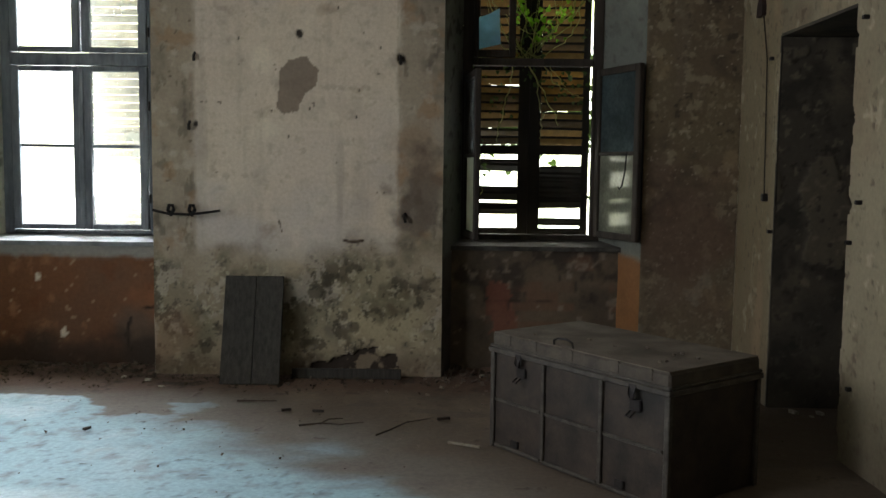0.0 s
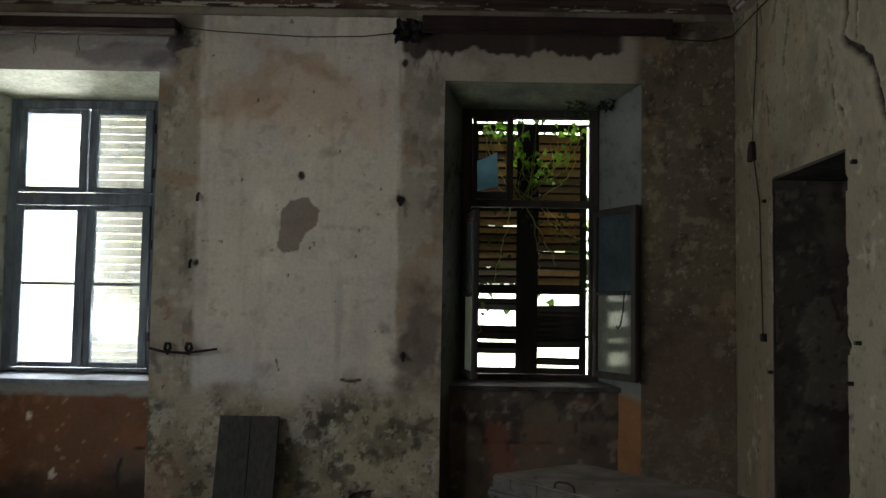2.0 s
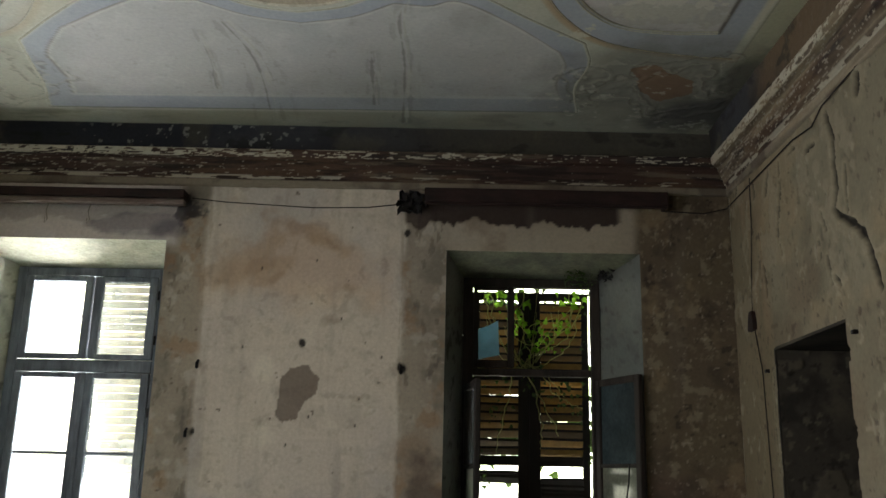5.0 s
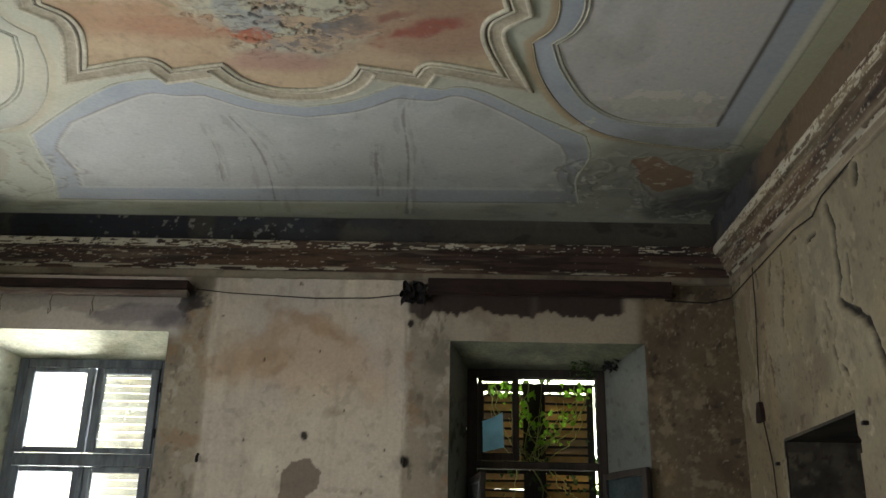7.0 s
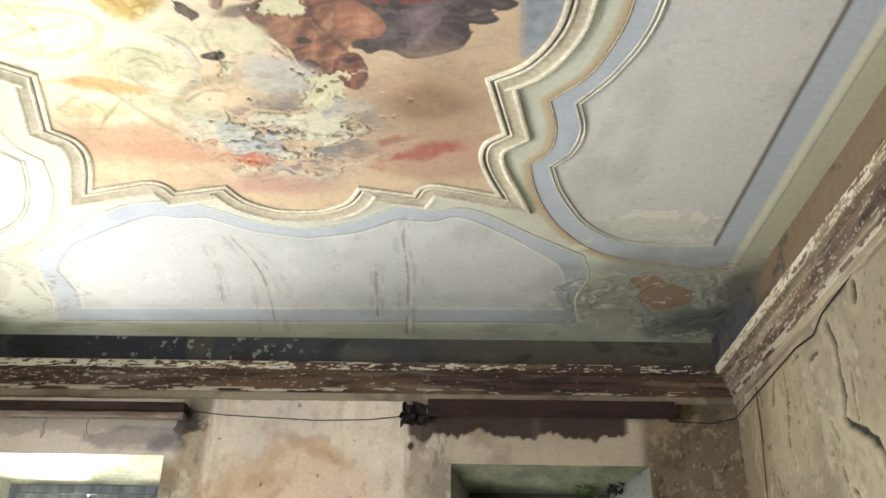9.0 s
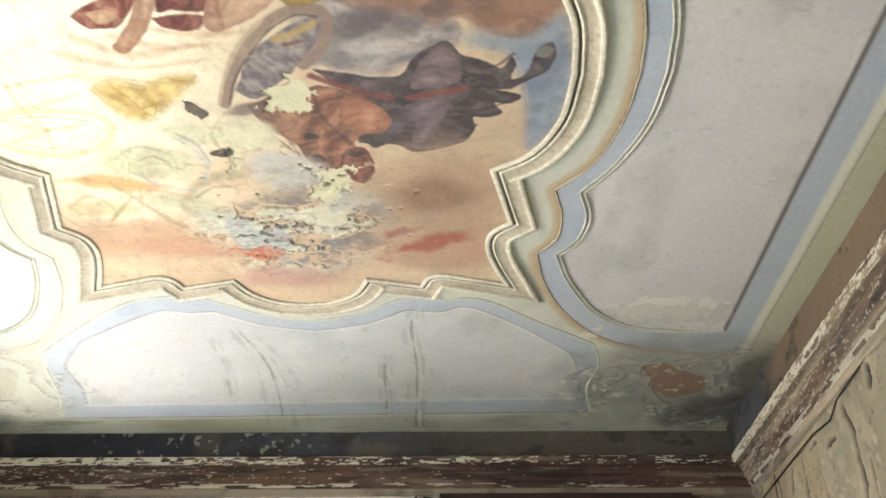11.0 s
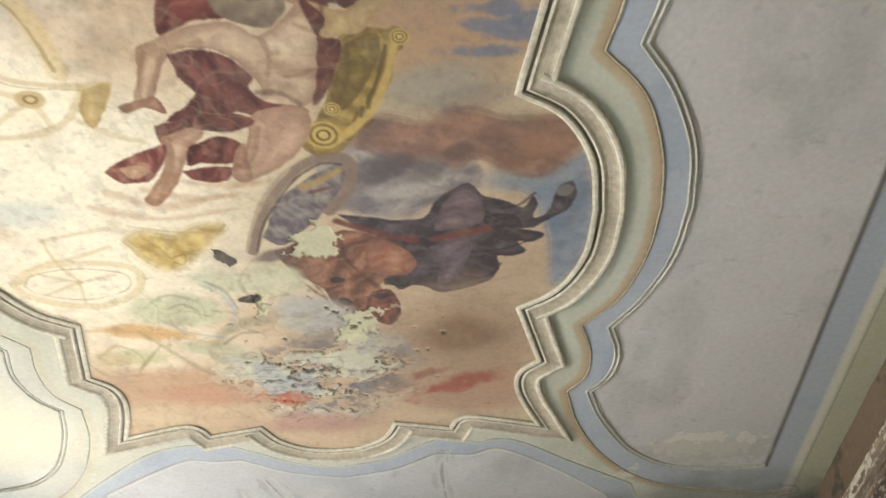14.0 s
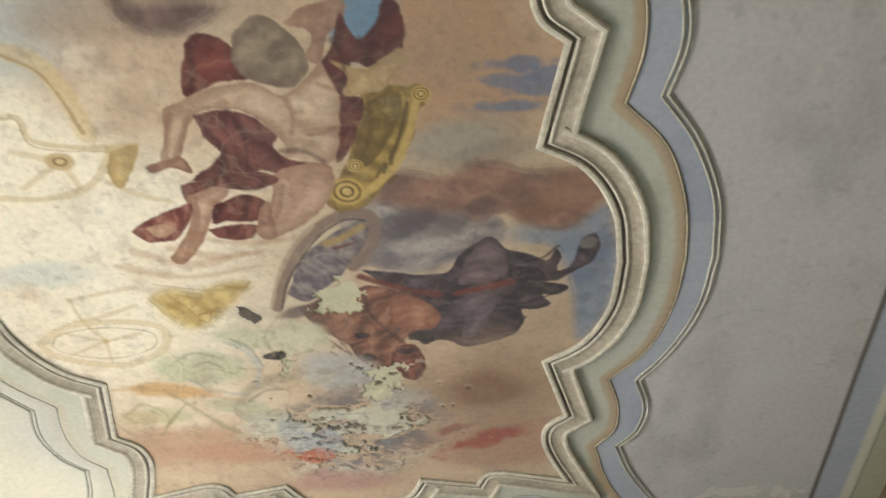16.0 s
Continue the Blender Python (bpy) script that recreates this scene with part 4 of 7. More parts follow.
        for shift, warp, deep in ((0.0, 0.016, 0.5), (0.35 * w, 0.022, 0.25), (-0.5 * w, 0.030, 0.18), (0.8 * w, 0.030, 0.12)):
            p.stroke([(q + shift * (1 + 0.6 * k), r) for k, (q, r) in enumerate(line)], 0.012, "57524a", deep, 0.9, warp, 0.16)
        p.stroke([(q + 0.5 * w, r) for q, r in line], 0.014, "bab6a8", 0.35, 0.9, 0.025, 0.18)
    for s in (1, -1):
        cx = 2.24 * s
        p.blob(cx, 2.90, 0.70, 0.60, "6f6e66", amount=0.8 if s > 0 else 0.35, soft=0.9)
        ring = 0.85 * fbm(u * 1.2, v, 0.40, 210, 4) + np.hypot((u - cx - 0.12 * (v - 2.87) * s) / 0.42, (v - 2.87) / 0.36)
        for a in (0.74, 1.05):
            p.mix(step(a, a + 0.03, ring) * (1 - step(a + 0.06, a + 0.10, ring)), "a29e90", 0.4)
            p.mix(step(a + 0.06, a + 0.08, ring) * (1 - step(a + 0.10, a + 0.13, ring)), "625f55", 0.5)
        p.shape([(cx - 0.22 * s, 2.66), (cx - 0.10 * s, 2.60), (cx + 0.20 * s, 2.82), (cx + 0.25 * s, 3.0), (cx + 0.08 * s, 3.16), (cx - 0.09 * s, 3.02)], "77604c", 0.95 if s > 0 else 0.25, 0.03, 0.12)
        p.h += 0.004 * np.sin(ring * 14) * (1 - step(1.1, 1.4, ring)) * step(0.5, 0.7, ring)
    p.mottle(0.07, "b5b1a2", 0.45, 0.55, 0.6, where=p.blob_mask(2.0, 3.1, 0.7, 0.5, soft=1.0))
    p.shape([(1.70, 1.92), (1.90, 1.80), (2.22, 1.79), (2.39, 1.98), (2.10, 2.05), (1.89, 2.07)], "c4bfae", 0.7, 0.14, 0.09)
    p.shape([(1.55, 1.98), (1.75, 1.90), (2.10, 1.84), (2.42, 1.90), (2.44, 2.10), (2.05, 2.12)], "9c978a", 0.45, 0.14, 0.07)
    p.shape([(1.52, 2.22), (1.62, 2.14), (1.70, 2.20), (1.60, 2.26)], "bdb8a2", 0.8, 0.08, 0.1)
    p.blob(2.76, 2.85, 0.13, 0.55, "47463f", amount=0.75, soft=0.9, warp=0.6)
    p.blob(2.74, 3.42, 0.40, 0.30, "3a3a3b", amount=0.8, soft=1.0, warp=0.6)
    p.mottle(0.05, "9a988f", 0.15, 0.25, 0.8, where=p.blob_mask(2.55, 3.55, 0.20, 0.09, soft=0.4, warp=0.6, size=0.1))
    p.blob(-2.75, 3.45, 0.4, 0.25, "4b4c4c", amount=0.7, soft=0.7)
    field = inside(u, v, MEDALLION)
    q = fresco(u[field], v[field])
    p.c[field], p.h[field] = q.c, q.h
    p.h += 0.003 * fbm(u, v, 0.4, 141)
    return p


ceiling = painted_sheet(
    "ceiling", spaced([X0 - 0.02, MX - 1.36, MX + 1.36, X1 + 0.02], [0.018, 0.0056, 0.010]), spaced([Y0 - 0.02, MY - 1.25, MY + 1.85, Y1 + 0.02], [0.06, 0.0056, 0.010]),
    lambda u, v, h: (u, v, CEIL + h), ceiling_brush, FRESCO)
tagged(ceiling, "flat plaster ceiling painted with faded clouds, car and drapery", "ceiling", kind="structure")
slab = tagged(mesh_object("ceiling_slab", box(X0 - 0.5, X1 + 1.2, Y0 - 0.5, OUT_Y, CEIL + 0.06, CEIL + 0.3), WALL_PLAIN), "plain floor slab over the room", "ceiling", kind="structure")


def on_ceiling(u, v, drop):
    return (MX + u, MY + v, CEIL - drop)


for name, profile, mat, label in (
        ("inner_lip", [(-0.008, -0.01), (-0.008, 0.018), (0.002, 0.025), (0.013, 0.024), (0.018, 0.008)], MOULD, "cream stucco inner lip"),
        ("groove", [(0.018, 0.008), (0.022, 0.005), (0.029, 0.006)], GROOVE, "groove darkened to stand for its shade"),
        ("middle_lip", [(0.029, 0.006), (0.032, 0.018), (0.039, 0.021), (0.045, 0.013)], MOULD, "fine cream stucco lip"),
        ("cove", [(0.045, 0.013), (0.055, 0.010), (0.072, 0.012), (0.088, 0.019), (0.097, 0.028)], COVE, "tan-painted hollow of the moulding"),
        ("outer_lip", [(0.097, 0.028), (0.103, 0.035), (0.114, 0.037), (0.122, 0.031), (0.127, -0.01)], MOULD, "cream stucco outer lip")):
    part(name, sweep(MEDALLION, [(d, h * 0.5) for d, h in profile], True, on_ceiling), mat, ceiling, label)
for s in (1, -1):
    # left lines all cream, to match the washed-out panel
    for line, mat, wide in ((SIDE_OUT, GOLD if s > 0 else CREAM, 0.006), (SIDE_IN, CREAM, 0.007)):
        curve = mirror_v(line, s)
        for shift in ((0.0,) if line is SIDE_OUT else (-0.010, 0.012)):
            run = offset_line(curve if s > 0 else curve[::-1], shift, False)
            part("bead", sweep([(q.x, q.y) for q in run], [(-wide, -0.004), (-wide * 0.8, 0.002), (0.0, 0.004), (wide * 0.8, 0.002), (wide, -0.004)], False, on_ceiling), mat, ceiling)
part("bead", sweep(BACK_LINE_OUT, [(-0.009, -0.004), (-0.007, 0.002), (0.0, 0.0035), (0.007, 0.002), (0.009, -0.004)], False, on_ceiling), CREAM, ceiling)


# cornice round the room
def along_wall(name, a, b, profile, cell, brush):
    """A painted moulding along the wall from a to b; profile rows (out from the wall, height), mitred at both ends."""
    d = (Vector(b) - Vector(a)).normalized()
    nrm, length = Vector((d.y, -d.x)), (Vector(b) - Vector(a)).length
    outs, zs, acc = [o for o, _ in profile], [z for _, z in profile], [0.0]
    for (o0, z0), (o1, z1) in zip(profile, profile[1:]):
        acc.append(acc[-1] + math.hypot(o1 - o0, z1 - z0))

    def place(u, v, h):
        o, z = np.interp(v, acc, outs) - h, np.interp(v, acc, zs)
        t = o + u / length * (length - 2 * o)
        return a[0] + d.x * t + nrm.x * o, a[1] + d.y * t + nrm.y * o, z + 0.4 * h

    return painted_sheet(name, spaced([0.0, length], cell), spaced(acc, 0.007), place, brush, PLASTER)


def cornice_brush(shift, worn):
    def brush(u, v):
        p = Paint(u + shift, v, "45332b")
        p.mottle(0.6, "544030", 0.0, 0.5, 0.8, sx=1.0, sy=2.5)
        p.mottle(0.12, "6b6051", 0.15, 0.6, 0.6, sx=0.25, sy=2.5)
        p.mottle(0.08, "1f1b1a", 0.15, 0.5, 0.7, sx=0.2, sy=2.5)
        p.mottle(0.9, "2f2929", 0.1, 0.6, 0.8, sx=1.0, sy=2.0)
        p.mix(1 - step(0.070, 0.085, v), "857a69", 0.9)
        p.mottle(0.3, "5b5044", 0.1, 0.6, 0.8, where=1 - step(0.075, 0.09, v))
        left = 0.06 * worn + 0.52 * (1 - step(1.0, 4.6, u + 0.8 * fbm(u, v * 0, 1.4, 9)))
        p.mottle(0.30, "8f8069", -0.1, 0.5, 0.75 * min(1.0, 1.5 * worn), sx=0.22, sy=2.0)
        p.mottle(0.10, "a99b80", 0.0, 0.5, 0.6 * min(1.0, 1.5 * worn), sx=0.15, sy=2.5)
        p.mottle(0.14, "4d3a2c", 0.15, 0.5, 0.7 * worn, sx=0.3, sy=2.5)
        n = fbm(u * 0.42 + shift, v * 2.8, 0.026, 17 + int(10 * worn), 6)
        lip = step(0.292, 0.300, v)
        p.mix(step(0.0, 0.06, n + left - 0.34) * lip, "b0a794", 0.95)
        p.mottle(0.10, "7d6a52", 0.1, 0.5, 0.7 * worn, sx=0.3, sy=3.0)
        p.mix(step(0.352, 0.356, v) * step(-0.1, 0.1, fbm(u, v, 0.25, 23)), "a59c8a", 0.8)
        fillet = step(0.082, 0.088, v) * (1 - step(0.122, 0.130, v))
        p.mix(step(0.0, 0.06, fbm(u * 0.6, v * 4, 0.10, 29, 5) + 0.6 * left - 0.30) * fillet, "aca391", 0.9)
        rest = (1 - lip) * (1 - fillet) * step(0.09, 0.1, v)
        p.mix(step(0.0, 0.06, fbm(u * 0.6, v * 3.4, 0.032, 31, 6) + 0.5 * left - 0.66 + 0.20 * worn) * rest, "958c7d", 0.85)
        p.h += 0.004 * fbm(u, v, 0.10, 33) + 0.003 * step(0.0, 0.06, n + left - 0.34) * -1
        return p
    return brush


def frieze_brush(shift, brown):
    def brush(u, v):
        p = Paint(u + shift, v, "292725" if brown else "2b2b31")
        p.mottle(0.7, "3d3d40", 0.0, 0.6, 0.8)
        p.mix(step(2.6, 4.6, u + 0.5 * fbm(u, v, 0.5, 3)) * (1 - brown), "4a453a", 0.8)
        p.mix(brown * step(0.9, 1.5, u + 0.3 * fbm(u, v, 0.3, 5)), "655440", 0.85)
        p.mottle(0.10, "24231f", 0.2, 0.5, 0.6, sx=0.5)
        p.mottle(0.3, "555043", 0.2, 0.6, 0.5)
        zone = 1 - step(0.6, 1.0, np.abs(u - 1.9) / 1.0)
        p.mix(step(0.42, 0.50, fbm(u, v, 0.045, 7, 5)) * zone * (1 - 0.9 * brown), "85837d", 0.75)
        p.h += 0.004 * fbm(u, v, 0.1, 9)
        return p
    return brush


CORNICE = [(-0.01, 3.60), (0.018, 3.61), (0.026, 3.655), (0.020, 3.662), (0.020, 3.675), (0.045, 3.685), (0.052, 3.715), (0.090, 3.745), (0.104, 3.775), (0.100, 3.785),
           (0.150, 3.795), (0.168, 3.815), (0.172, 3.845), (0.160, 3.852), (0.150, 3.853)]
ROOM = [(X0, Y0), (X0, Y1), (X1, Y1), (X1, Y0)]
for i, (name, cell, worn) in enumerate((("cornice_left", 0.2, 0.5), ("cornice_window_wall", 0.008, 0.0), ("cornice_door_wall", 0.009, 0.42), ("cornice_rear", 0.2, 0.5))):
    a, b = ROOM[i], ROOM[(i + 1) % 4]
    out = 0.165 if i == 2 else 0.11
    c = tagged(along_wall(name, a, b, CORNICE, cell, cornice_brush(7.0 * i, worn)), "stucco cornice with peeling white over brown paint", "cornice", kind="structure")
    f = along_wall("frieze", a, b, [(0.15, 3.850), (out, 3.856), (out - 0.004, 3.93), (out, 4.00), (out + 0.014, 4.052)], cell, frieze_brush(5.0 * i, 1.0 if i == 2 else 0.0))
    f.parent = c
    tagged(f, "soot-black band above the cornice")


# ---- window wall ----
def back_brush(x, z):
    p = Paint(x, z, "948875")
    p.mottle(0.8, "9f9484", -0.1, 0.7, 0.8)
    p.mottle(0.35, "7b7060", 0.1, 0.7, 0.6)
    # paler field between the windows
    edge = 0.03 * fbm(x, z, 0.3, 8)
    field = step(-1.80, -1.74, x + edge) * (1 - step(-0.34, -0.29, x + edge)) * step(0.80, 0.98, z + 3 * edge)
    p.mix(field, "b3a797", 0.85)
    p.mottle(1.0, "a59a90", 0.0, 0.7, 0.6, where=field)
    p.mottle(0.25, "c0b7a4", 0.2, 0.8, 0.5, where=field)
    p.mottle(0.14, "8d8275", 0.3, 0.8, 0.35, where=field)
    p.mottle(1.3, "9d8d7c", 0.0, 0.8, 0.5, where=field)
    p.mottle(0.05, "8a7f6e", 0.3, 0.7, 0.35, where=field)
    p.mottle(0.55, "7f7468", 0.2, 1.0, 0.4, where=field)
    p.mottle(0.6, "9b938d", 0.0, 0.6, 0.6, where=field)
    p.blob(-1.05, 2.95, 0.55, 0.28, "a98866", amount=0.4, soft=1.1, warp=0.7)
    for cx, cz, rx, rz, turn in ((-1.23, 3.35, 0.30, 0.10, -20), (-1.46, 3.04, 0.28, 0.12, 25), (-1.29, 2.96, 0.14, 0.07, 40), (-0.89, 3.22, 0.16, 0.05, -35)):
        p.blob(cx, cz, rx, rz, "8c7153", turn, 0.38, 1.1, 1.3, 0.16)
        p.blob(cx + 0.05, cz - 0.04, rx * 0.5, rz * 0.5, "775c45", turn, 0.35, 0.9, 1.2, 0.10)
    runs = fbm(x * 5.0, z * 0.35, 0.45, 87, 5)
    p.mix(step(0.15, 0.7, runs) * field, "857a6f", 0.35)
    p.mix(field * (1 - step(1.5, 2.2, z + 0.3 * fbm(x, z, 0.5, 89))) * step(-0.2, 0.5, fbm(x, z, 0.7, 93)), "a19a95", 0.6)
    for cx, cz in ((-1.22, 1.07), (-0.59, 2.06), (-0.86, 2.59), (-0.70, 2.84)):
        p.blob(cx, cz, 0.07, 0.035, "7a6651", 20, 0.35, 0.9, 1.3, 0.08)
    p.mottle(0.09, "6f6253", 0.45, 0.7, 0.3, where=field)
    strips = (1 - field) * step(-2.1, -2.05, x) * (1 - step(0.0, 0.05, x)) * step(0.8, 1.0, z)
    p.mix(strips, "7a7064", 0.5)
    p.mottle(0.3, "5f574c", -0.1, 0.5, 0.75, where=strips)
    over = step(-0.05, 0.05, x) * (1 - step(1.38, 1.42, x)) * step(3.10, 3.14, z)
    p.mix(over, "857a6b", 0.55)
    p.mottle(0.2, "6b5d4e", 0.0, 0.6, 0.6, where=over)
    p.mottle(0.10, "a2988a", 0.35, 0.6, 0.5, where=strips)
    p.mottle(0.07, "463d33", 0.30, 0.5, 0.5, sx=1.3, sy=0.6, where=strips)
    p.mottle(0.16, "7c5f42", 0.15, 0.6, 0.55, where=strips)
    p.blob(-0.15, 1.55, 0.16, 0.26, "6e4f33", amount=0.35, soft=1.0, warp=0.9)
    p.blob(-0.15, 1.25, 0.18, 0.26, "4b4038", amount=0.7, soft=1.0, warp=1.1, size=0.15)
    # brown ground beside the door
    east = step(1.35, 1.45, x)
    p.mix(east, "4b3f30", 0.9)
    p.mottle(0.16, "41362b", -0.1, 0.6, 0.7, where=east)
    p.mottle(0.5, "5d523f", 0.0, 0.6, 0.7, where=east)
    p.mottle(0.04, "6f6350", 0.25, 0.6, 0.5, where=east)
    p.mottle(0.09, "7f725d", 0.36, 0.58, 0.55, where=east)
    p.mottle(0.05, "2a221c", 0.45, 0.6, 0.6, where=east)
    p.mottle(0.30, "2f261f", 0.1, 0.6, 0.7, where=east * step(0.9, 1.2, z) * (1 - step(1.7, 2.1, z)))
    p.mottle(0.22, "7d6b52", 0.2, 0.7, 0.55, where=east)
    p.mottle(0.028, "8d8270", 0.50, 0.7, 0.6, where=east)
    p.blob(1.75, 0.95, 0.30, 0.55, "57453a", amount=0.6, soft=1.1, warp=0.6)
    # damp foot of the wall
    foot = (1 - step(0.70, 0.98, z + 0.22 * fbm(x, z, 0.35, 21))) * (1 - 0.75 * east)
    p.mix(foot, "6f6554", 0.75)
    p.mottle(0.30, "55513f", -0.1, 0.7, 0.7, where=foot)
    p.mottle(0.40, "857a62", 0.0, 0.8, 0.5, where=foot)
    p.blob(-0.62, 0.72, 0.28, 0.16, "4a4433", amount=0.65, soft=1.2, warp=0.8)
    p.blob(-0.92, 0.52, 0.16, 0.26, "403e38", amount=0.6, soft=1.2, warp=0.7)
    p.blob(-0.35, 0.35, 0.30, 0.16, "9a9073", amount=0.55, soft=1.2, warp=0.8)
    p.mottle(0.12, "3a372e", 0.2, 0.8, 0.5, where=foot)
    for cx, cz, rx, rz in ((-0.91, 0.27, 0.20, 0.16), (-0.53, 0.66, 0.16, 0.12), (-0.20, 0.28, 0.14, 0.18), (-0.67, 0.60, 0.08, 0.08)):
        p.blob(cx, cz, rx, rz, "8f866e", 0, 0.5, 0.9, 1.2, 0.16)
    for cx, cz, rx, rz in ((-0.82, 0.69, 0.12, 0.08), (-1.01, 0.43, 0.12, 0.16), (-0.49, 0.48, 0.14, 0.07), (-0.75, 0.10, 0.20, 0.06), (-0.34, 0.60, 0.08, 0.14)):
        p.blob(cx, cz, rx, rz, "3d3628", 0, 0.55, 0.8, 1.3, 0.12)
    chips = step(0.12, 0.18, fbm(x, z * 0.8, 0.10, 97, 5)) * step(0.0, 0.2, fbm(x, z, 0.35, 99))
    p.mix(chips * foot, "a0978a", 0.45)
    p.h -= 0.003 * chips * foot
    p.mix(step(0.16, 0.22, -fbm(x, z * 0.8, 0.09, 103, 5)) * step(0.0, 0.2, fbm(x, z, 0.3, 105)) * foot, "2f2a21", 0.65)
    p.mottle(0.035, "a39b86", 0.36, 0.62, 0.5, where=foot)
    p.mottle(0.03, "26231e", 0.36, 0.60, 0.6, where=foot)
    p.blob(-1.95, 0.30, 0.2, 0.18, "7a5c46", amount=0.35, soft=1.0, warp=0.6)
    base = 1 - step(0.06, 0.22, z + 0.10 * fbm(x, z, 0.2, 34))
    p.mix(base, "54483a", 0.6)
    # plaster gone near the floor
    lost = p.shape([(-0.96, 0.02), (-0.92, 0.10), (-0.70, 0.13), (-0.60, 0.19), (-0.47, 0.20), (-0.44, 0.13), (-0.33, 0.13), (-0.29, 0.04)], "2b231e", 0.2, 0.05, 0.09)
    p.mix(lost, "2b231e", 0.95)
    p.h += 0.018 * lost
    p.blob(-0.56, 0.09, 0.11, 0.06, "6c6050", turn=15, soft=0.3, warp=0.9, size=0.07)
    # the round stain
    spot = p.shape([(-1.17, 2.17), (-1.10, 2.26), (-0.97, 2.28), (-0.89, 2.19), (-0.91, 2.08), (-0.98, 2.02), (-1.03, 1.91), (-1.13, 1.88), (-1.18, 1.92), (-1.17, 2.07)], "5c4d43", 0.3, 0.014, 0.10)
    p.mix(spot, "54453a", 0.65)
    p.mottle(0.10, "74665a", 0.1, 0.6, 0.6, where=spot)
    p.h += 0.004 * spot
    # wall above the bright window lightened, its glare put into the colour
    p.mix((1 - step(-2.02, -1.94, x + 0.05 * fbm(x, z, 0.2, 109))) * step(3.12, 3.18, z), "b0a7a2", 0.65)
    # torn plaster under the curtain boxes and soot
    for a, b, zt in ((-0.30, 1.30, 3.40), (-3.6, -1.85, 3.36)):
        ragged = zt - 0.02 + 0.12 * fbm(x, z * 0.3, 0.18, 61, 4)
        torn = step(a - 0.02, a + 0.02, x) * (1 - step(b - 0.05, b + 0.02, x)) * step(-0.006, 0.006, z - ragged + 0.02)
        torn = torn * (1 - step(3.50, 3.52, z))
        p.mix(torn, "2c201c", 0.95 if a > -1 else 0.25)
        p.h += 0.012 * torn * (1.0 if a > -1 else 0.3)
    p.blob(-1.93, 3.40, 0.10, 0.09, "1d1a1d", amount=0.85, soft=0.8, warp=1.6, size=0.09)
    p.blob(-2.05, 3.26, 0.10, 0.06, "4d474c", amount=0.6, soft=0.9, warp=0.9)
    p.blob(-2.45, 3.31, 0.30, 0.05, "4d4750", amount=0.55, soft=0.8, warp=1.4, size=0.14)
    # pocks, runs and nail holes
    for line in ([(-1.76, 3.5), (-1.75, 3.2), (-1.77, 2.9), (-1.76, 2.4)], [(-1.20, 3.05), (-1.08, 2.92), (-0.98, 2.84), (-0.85, 2.72)], [(-1.10, 3.2), (-1.13, 3.05)], [(-0.33, 3.3), (-0.32, 2.9), (-0.33, 2.5), (-0.31, 1.9), (-0.32, 1.1)]):
        p.stroke(line, 0.010, "75644f", 0.35, 0.9, 0.014, 0.06)
    pocks = step(0.86, 0.92, fbm(x, z, 0.07, 71, 4))
    p.mix(pocks, "4a4036", 0.8)
    p.h += 0.004 * pocks
    p.mottle(0.5, "6b6156", 0.3, 0.9, 0.28, sx=3.5, sy=0.35)
    for cx, cz, r in ((-1.02, 2.44, 0.022), (-1.76, 1.80, 0.02), (-0.27, 1.16, 0.02), (-0.31, 2.28, 0.03), (-0.60, 2.05, 0.006), (-0.29, 3.28, 0.022), (-1.45, 2.40, 0.006), (-1.10, 1.72, 0.006), (-0.95, 1.92, 0.006), (-0.62, 1.86, 0.007), (-1.22, 1.90, 0.006), (-0.45, 2.35, 0.007), (-0.75, 2.62, 0.007), (-1.35, 2.98, 0.008), (-0.95, 3.05, 0.008)):
        hole = p.blob_mask(cx, cz, r, r * 1.3, soft=0.4, warp=0.5, size=0.05)
        p.mix(hole, "1d1815", 0.95)
        p.h += 0.012 * hole
    p.stroke([(-0.70, 0.985), (-0.64, 0.975), (-0.57, 0.985)], 0.022, "3c3026", warp=0.006, size=0.04)
    p.stroke([(-1.17, 1.12), (-1.15, 1.04)], 0.012, "3c3026", warp=0.006, size=0.04)
    p.c = np.minimum(p.c * 1.28, 0.8)
    p.h += 0.004 * fbm(x, z, 0.5, 5) + 0.0015 * fbm(x, z, 0.08, 6)
    return p


def in_back_wall(x, z):
    a, b = NICHE_1, NICHE_2
    return ~(((x > a[0]) & (x < a[1]) & (z < a[4])) | ((x > b[0]) & (x < b[1]) & (z < b[4])))


wall_back = painted_sheet("wall_windows", spaced([X0, NICHE_1[0], NICHE_1[1], NICHE_2[0], NICHE_2[1], X1], [0.06, 0.04, 0.010, 0.012, 0.011]), spaced([0.0, 1.0, NICHE_2[4], NICHE_1[4], CEIL], [0.010, 0.011, 0.0175, 0.014]),
                          lambda u, v, h: (u, Y1 + h, v), back_brush, PLASTER, in_back_wall)
tagged(wall_back, "stained peeling plaster wall between two deep window niches", "wall", kind="structure")


def wall_core():
    """The thick body of the window wall behind its plaster face."""
    bm = bmesh.new()
    f = Y1 + 0.035
    for a, b, zt in ((X0 - 0.5, NICHE_1[0] - 0.02, 0), (NICHE_1[1] + 0.30, NICHE_2[0] - 0.02, 0), (NICHE_2[1] + 0.02, X1 + 0.9, 0)):
        box(a, b, f, OUT_Y, -0.2, CEIL + 0.05, bm=bm)
    for n in (NICHE_1, NICHE_2):
        box(n[0] - 0.02, n[1] + 0.30 if n is NICHE_1 else n[1] + 0.02, f, OUT_Y, n[4] + 0.02, CEIL + 0.05, bm=bm)
    return bm


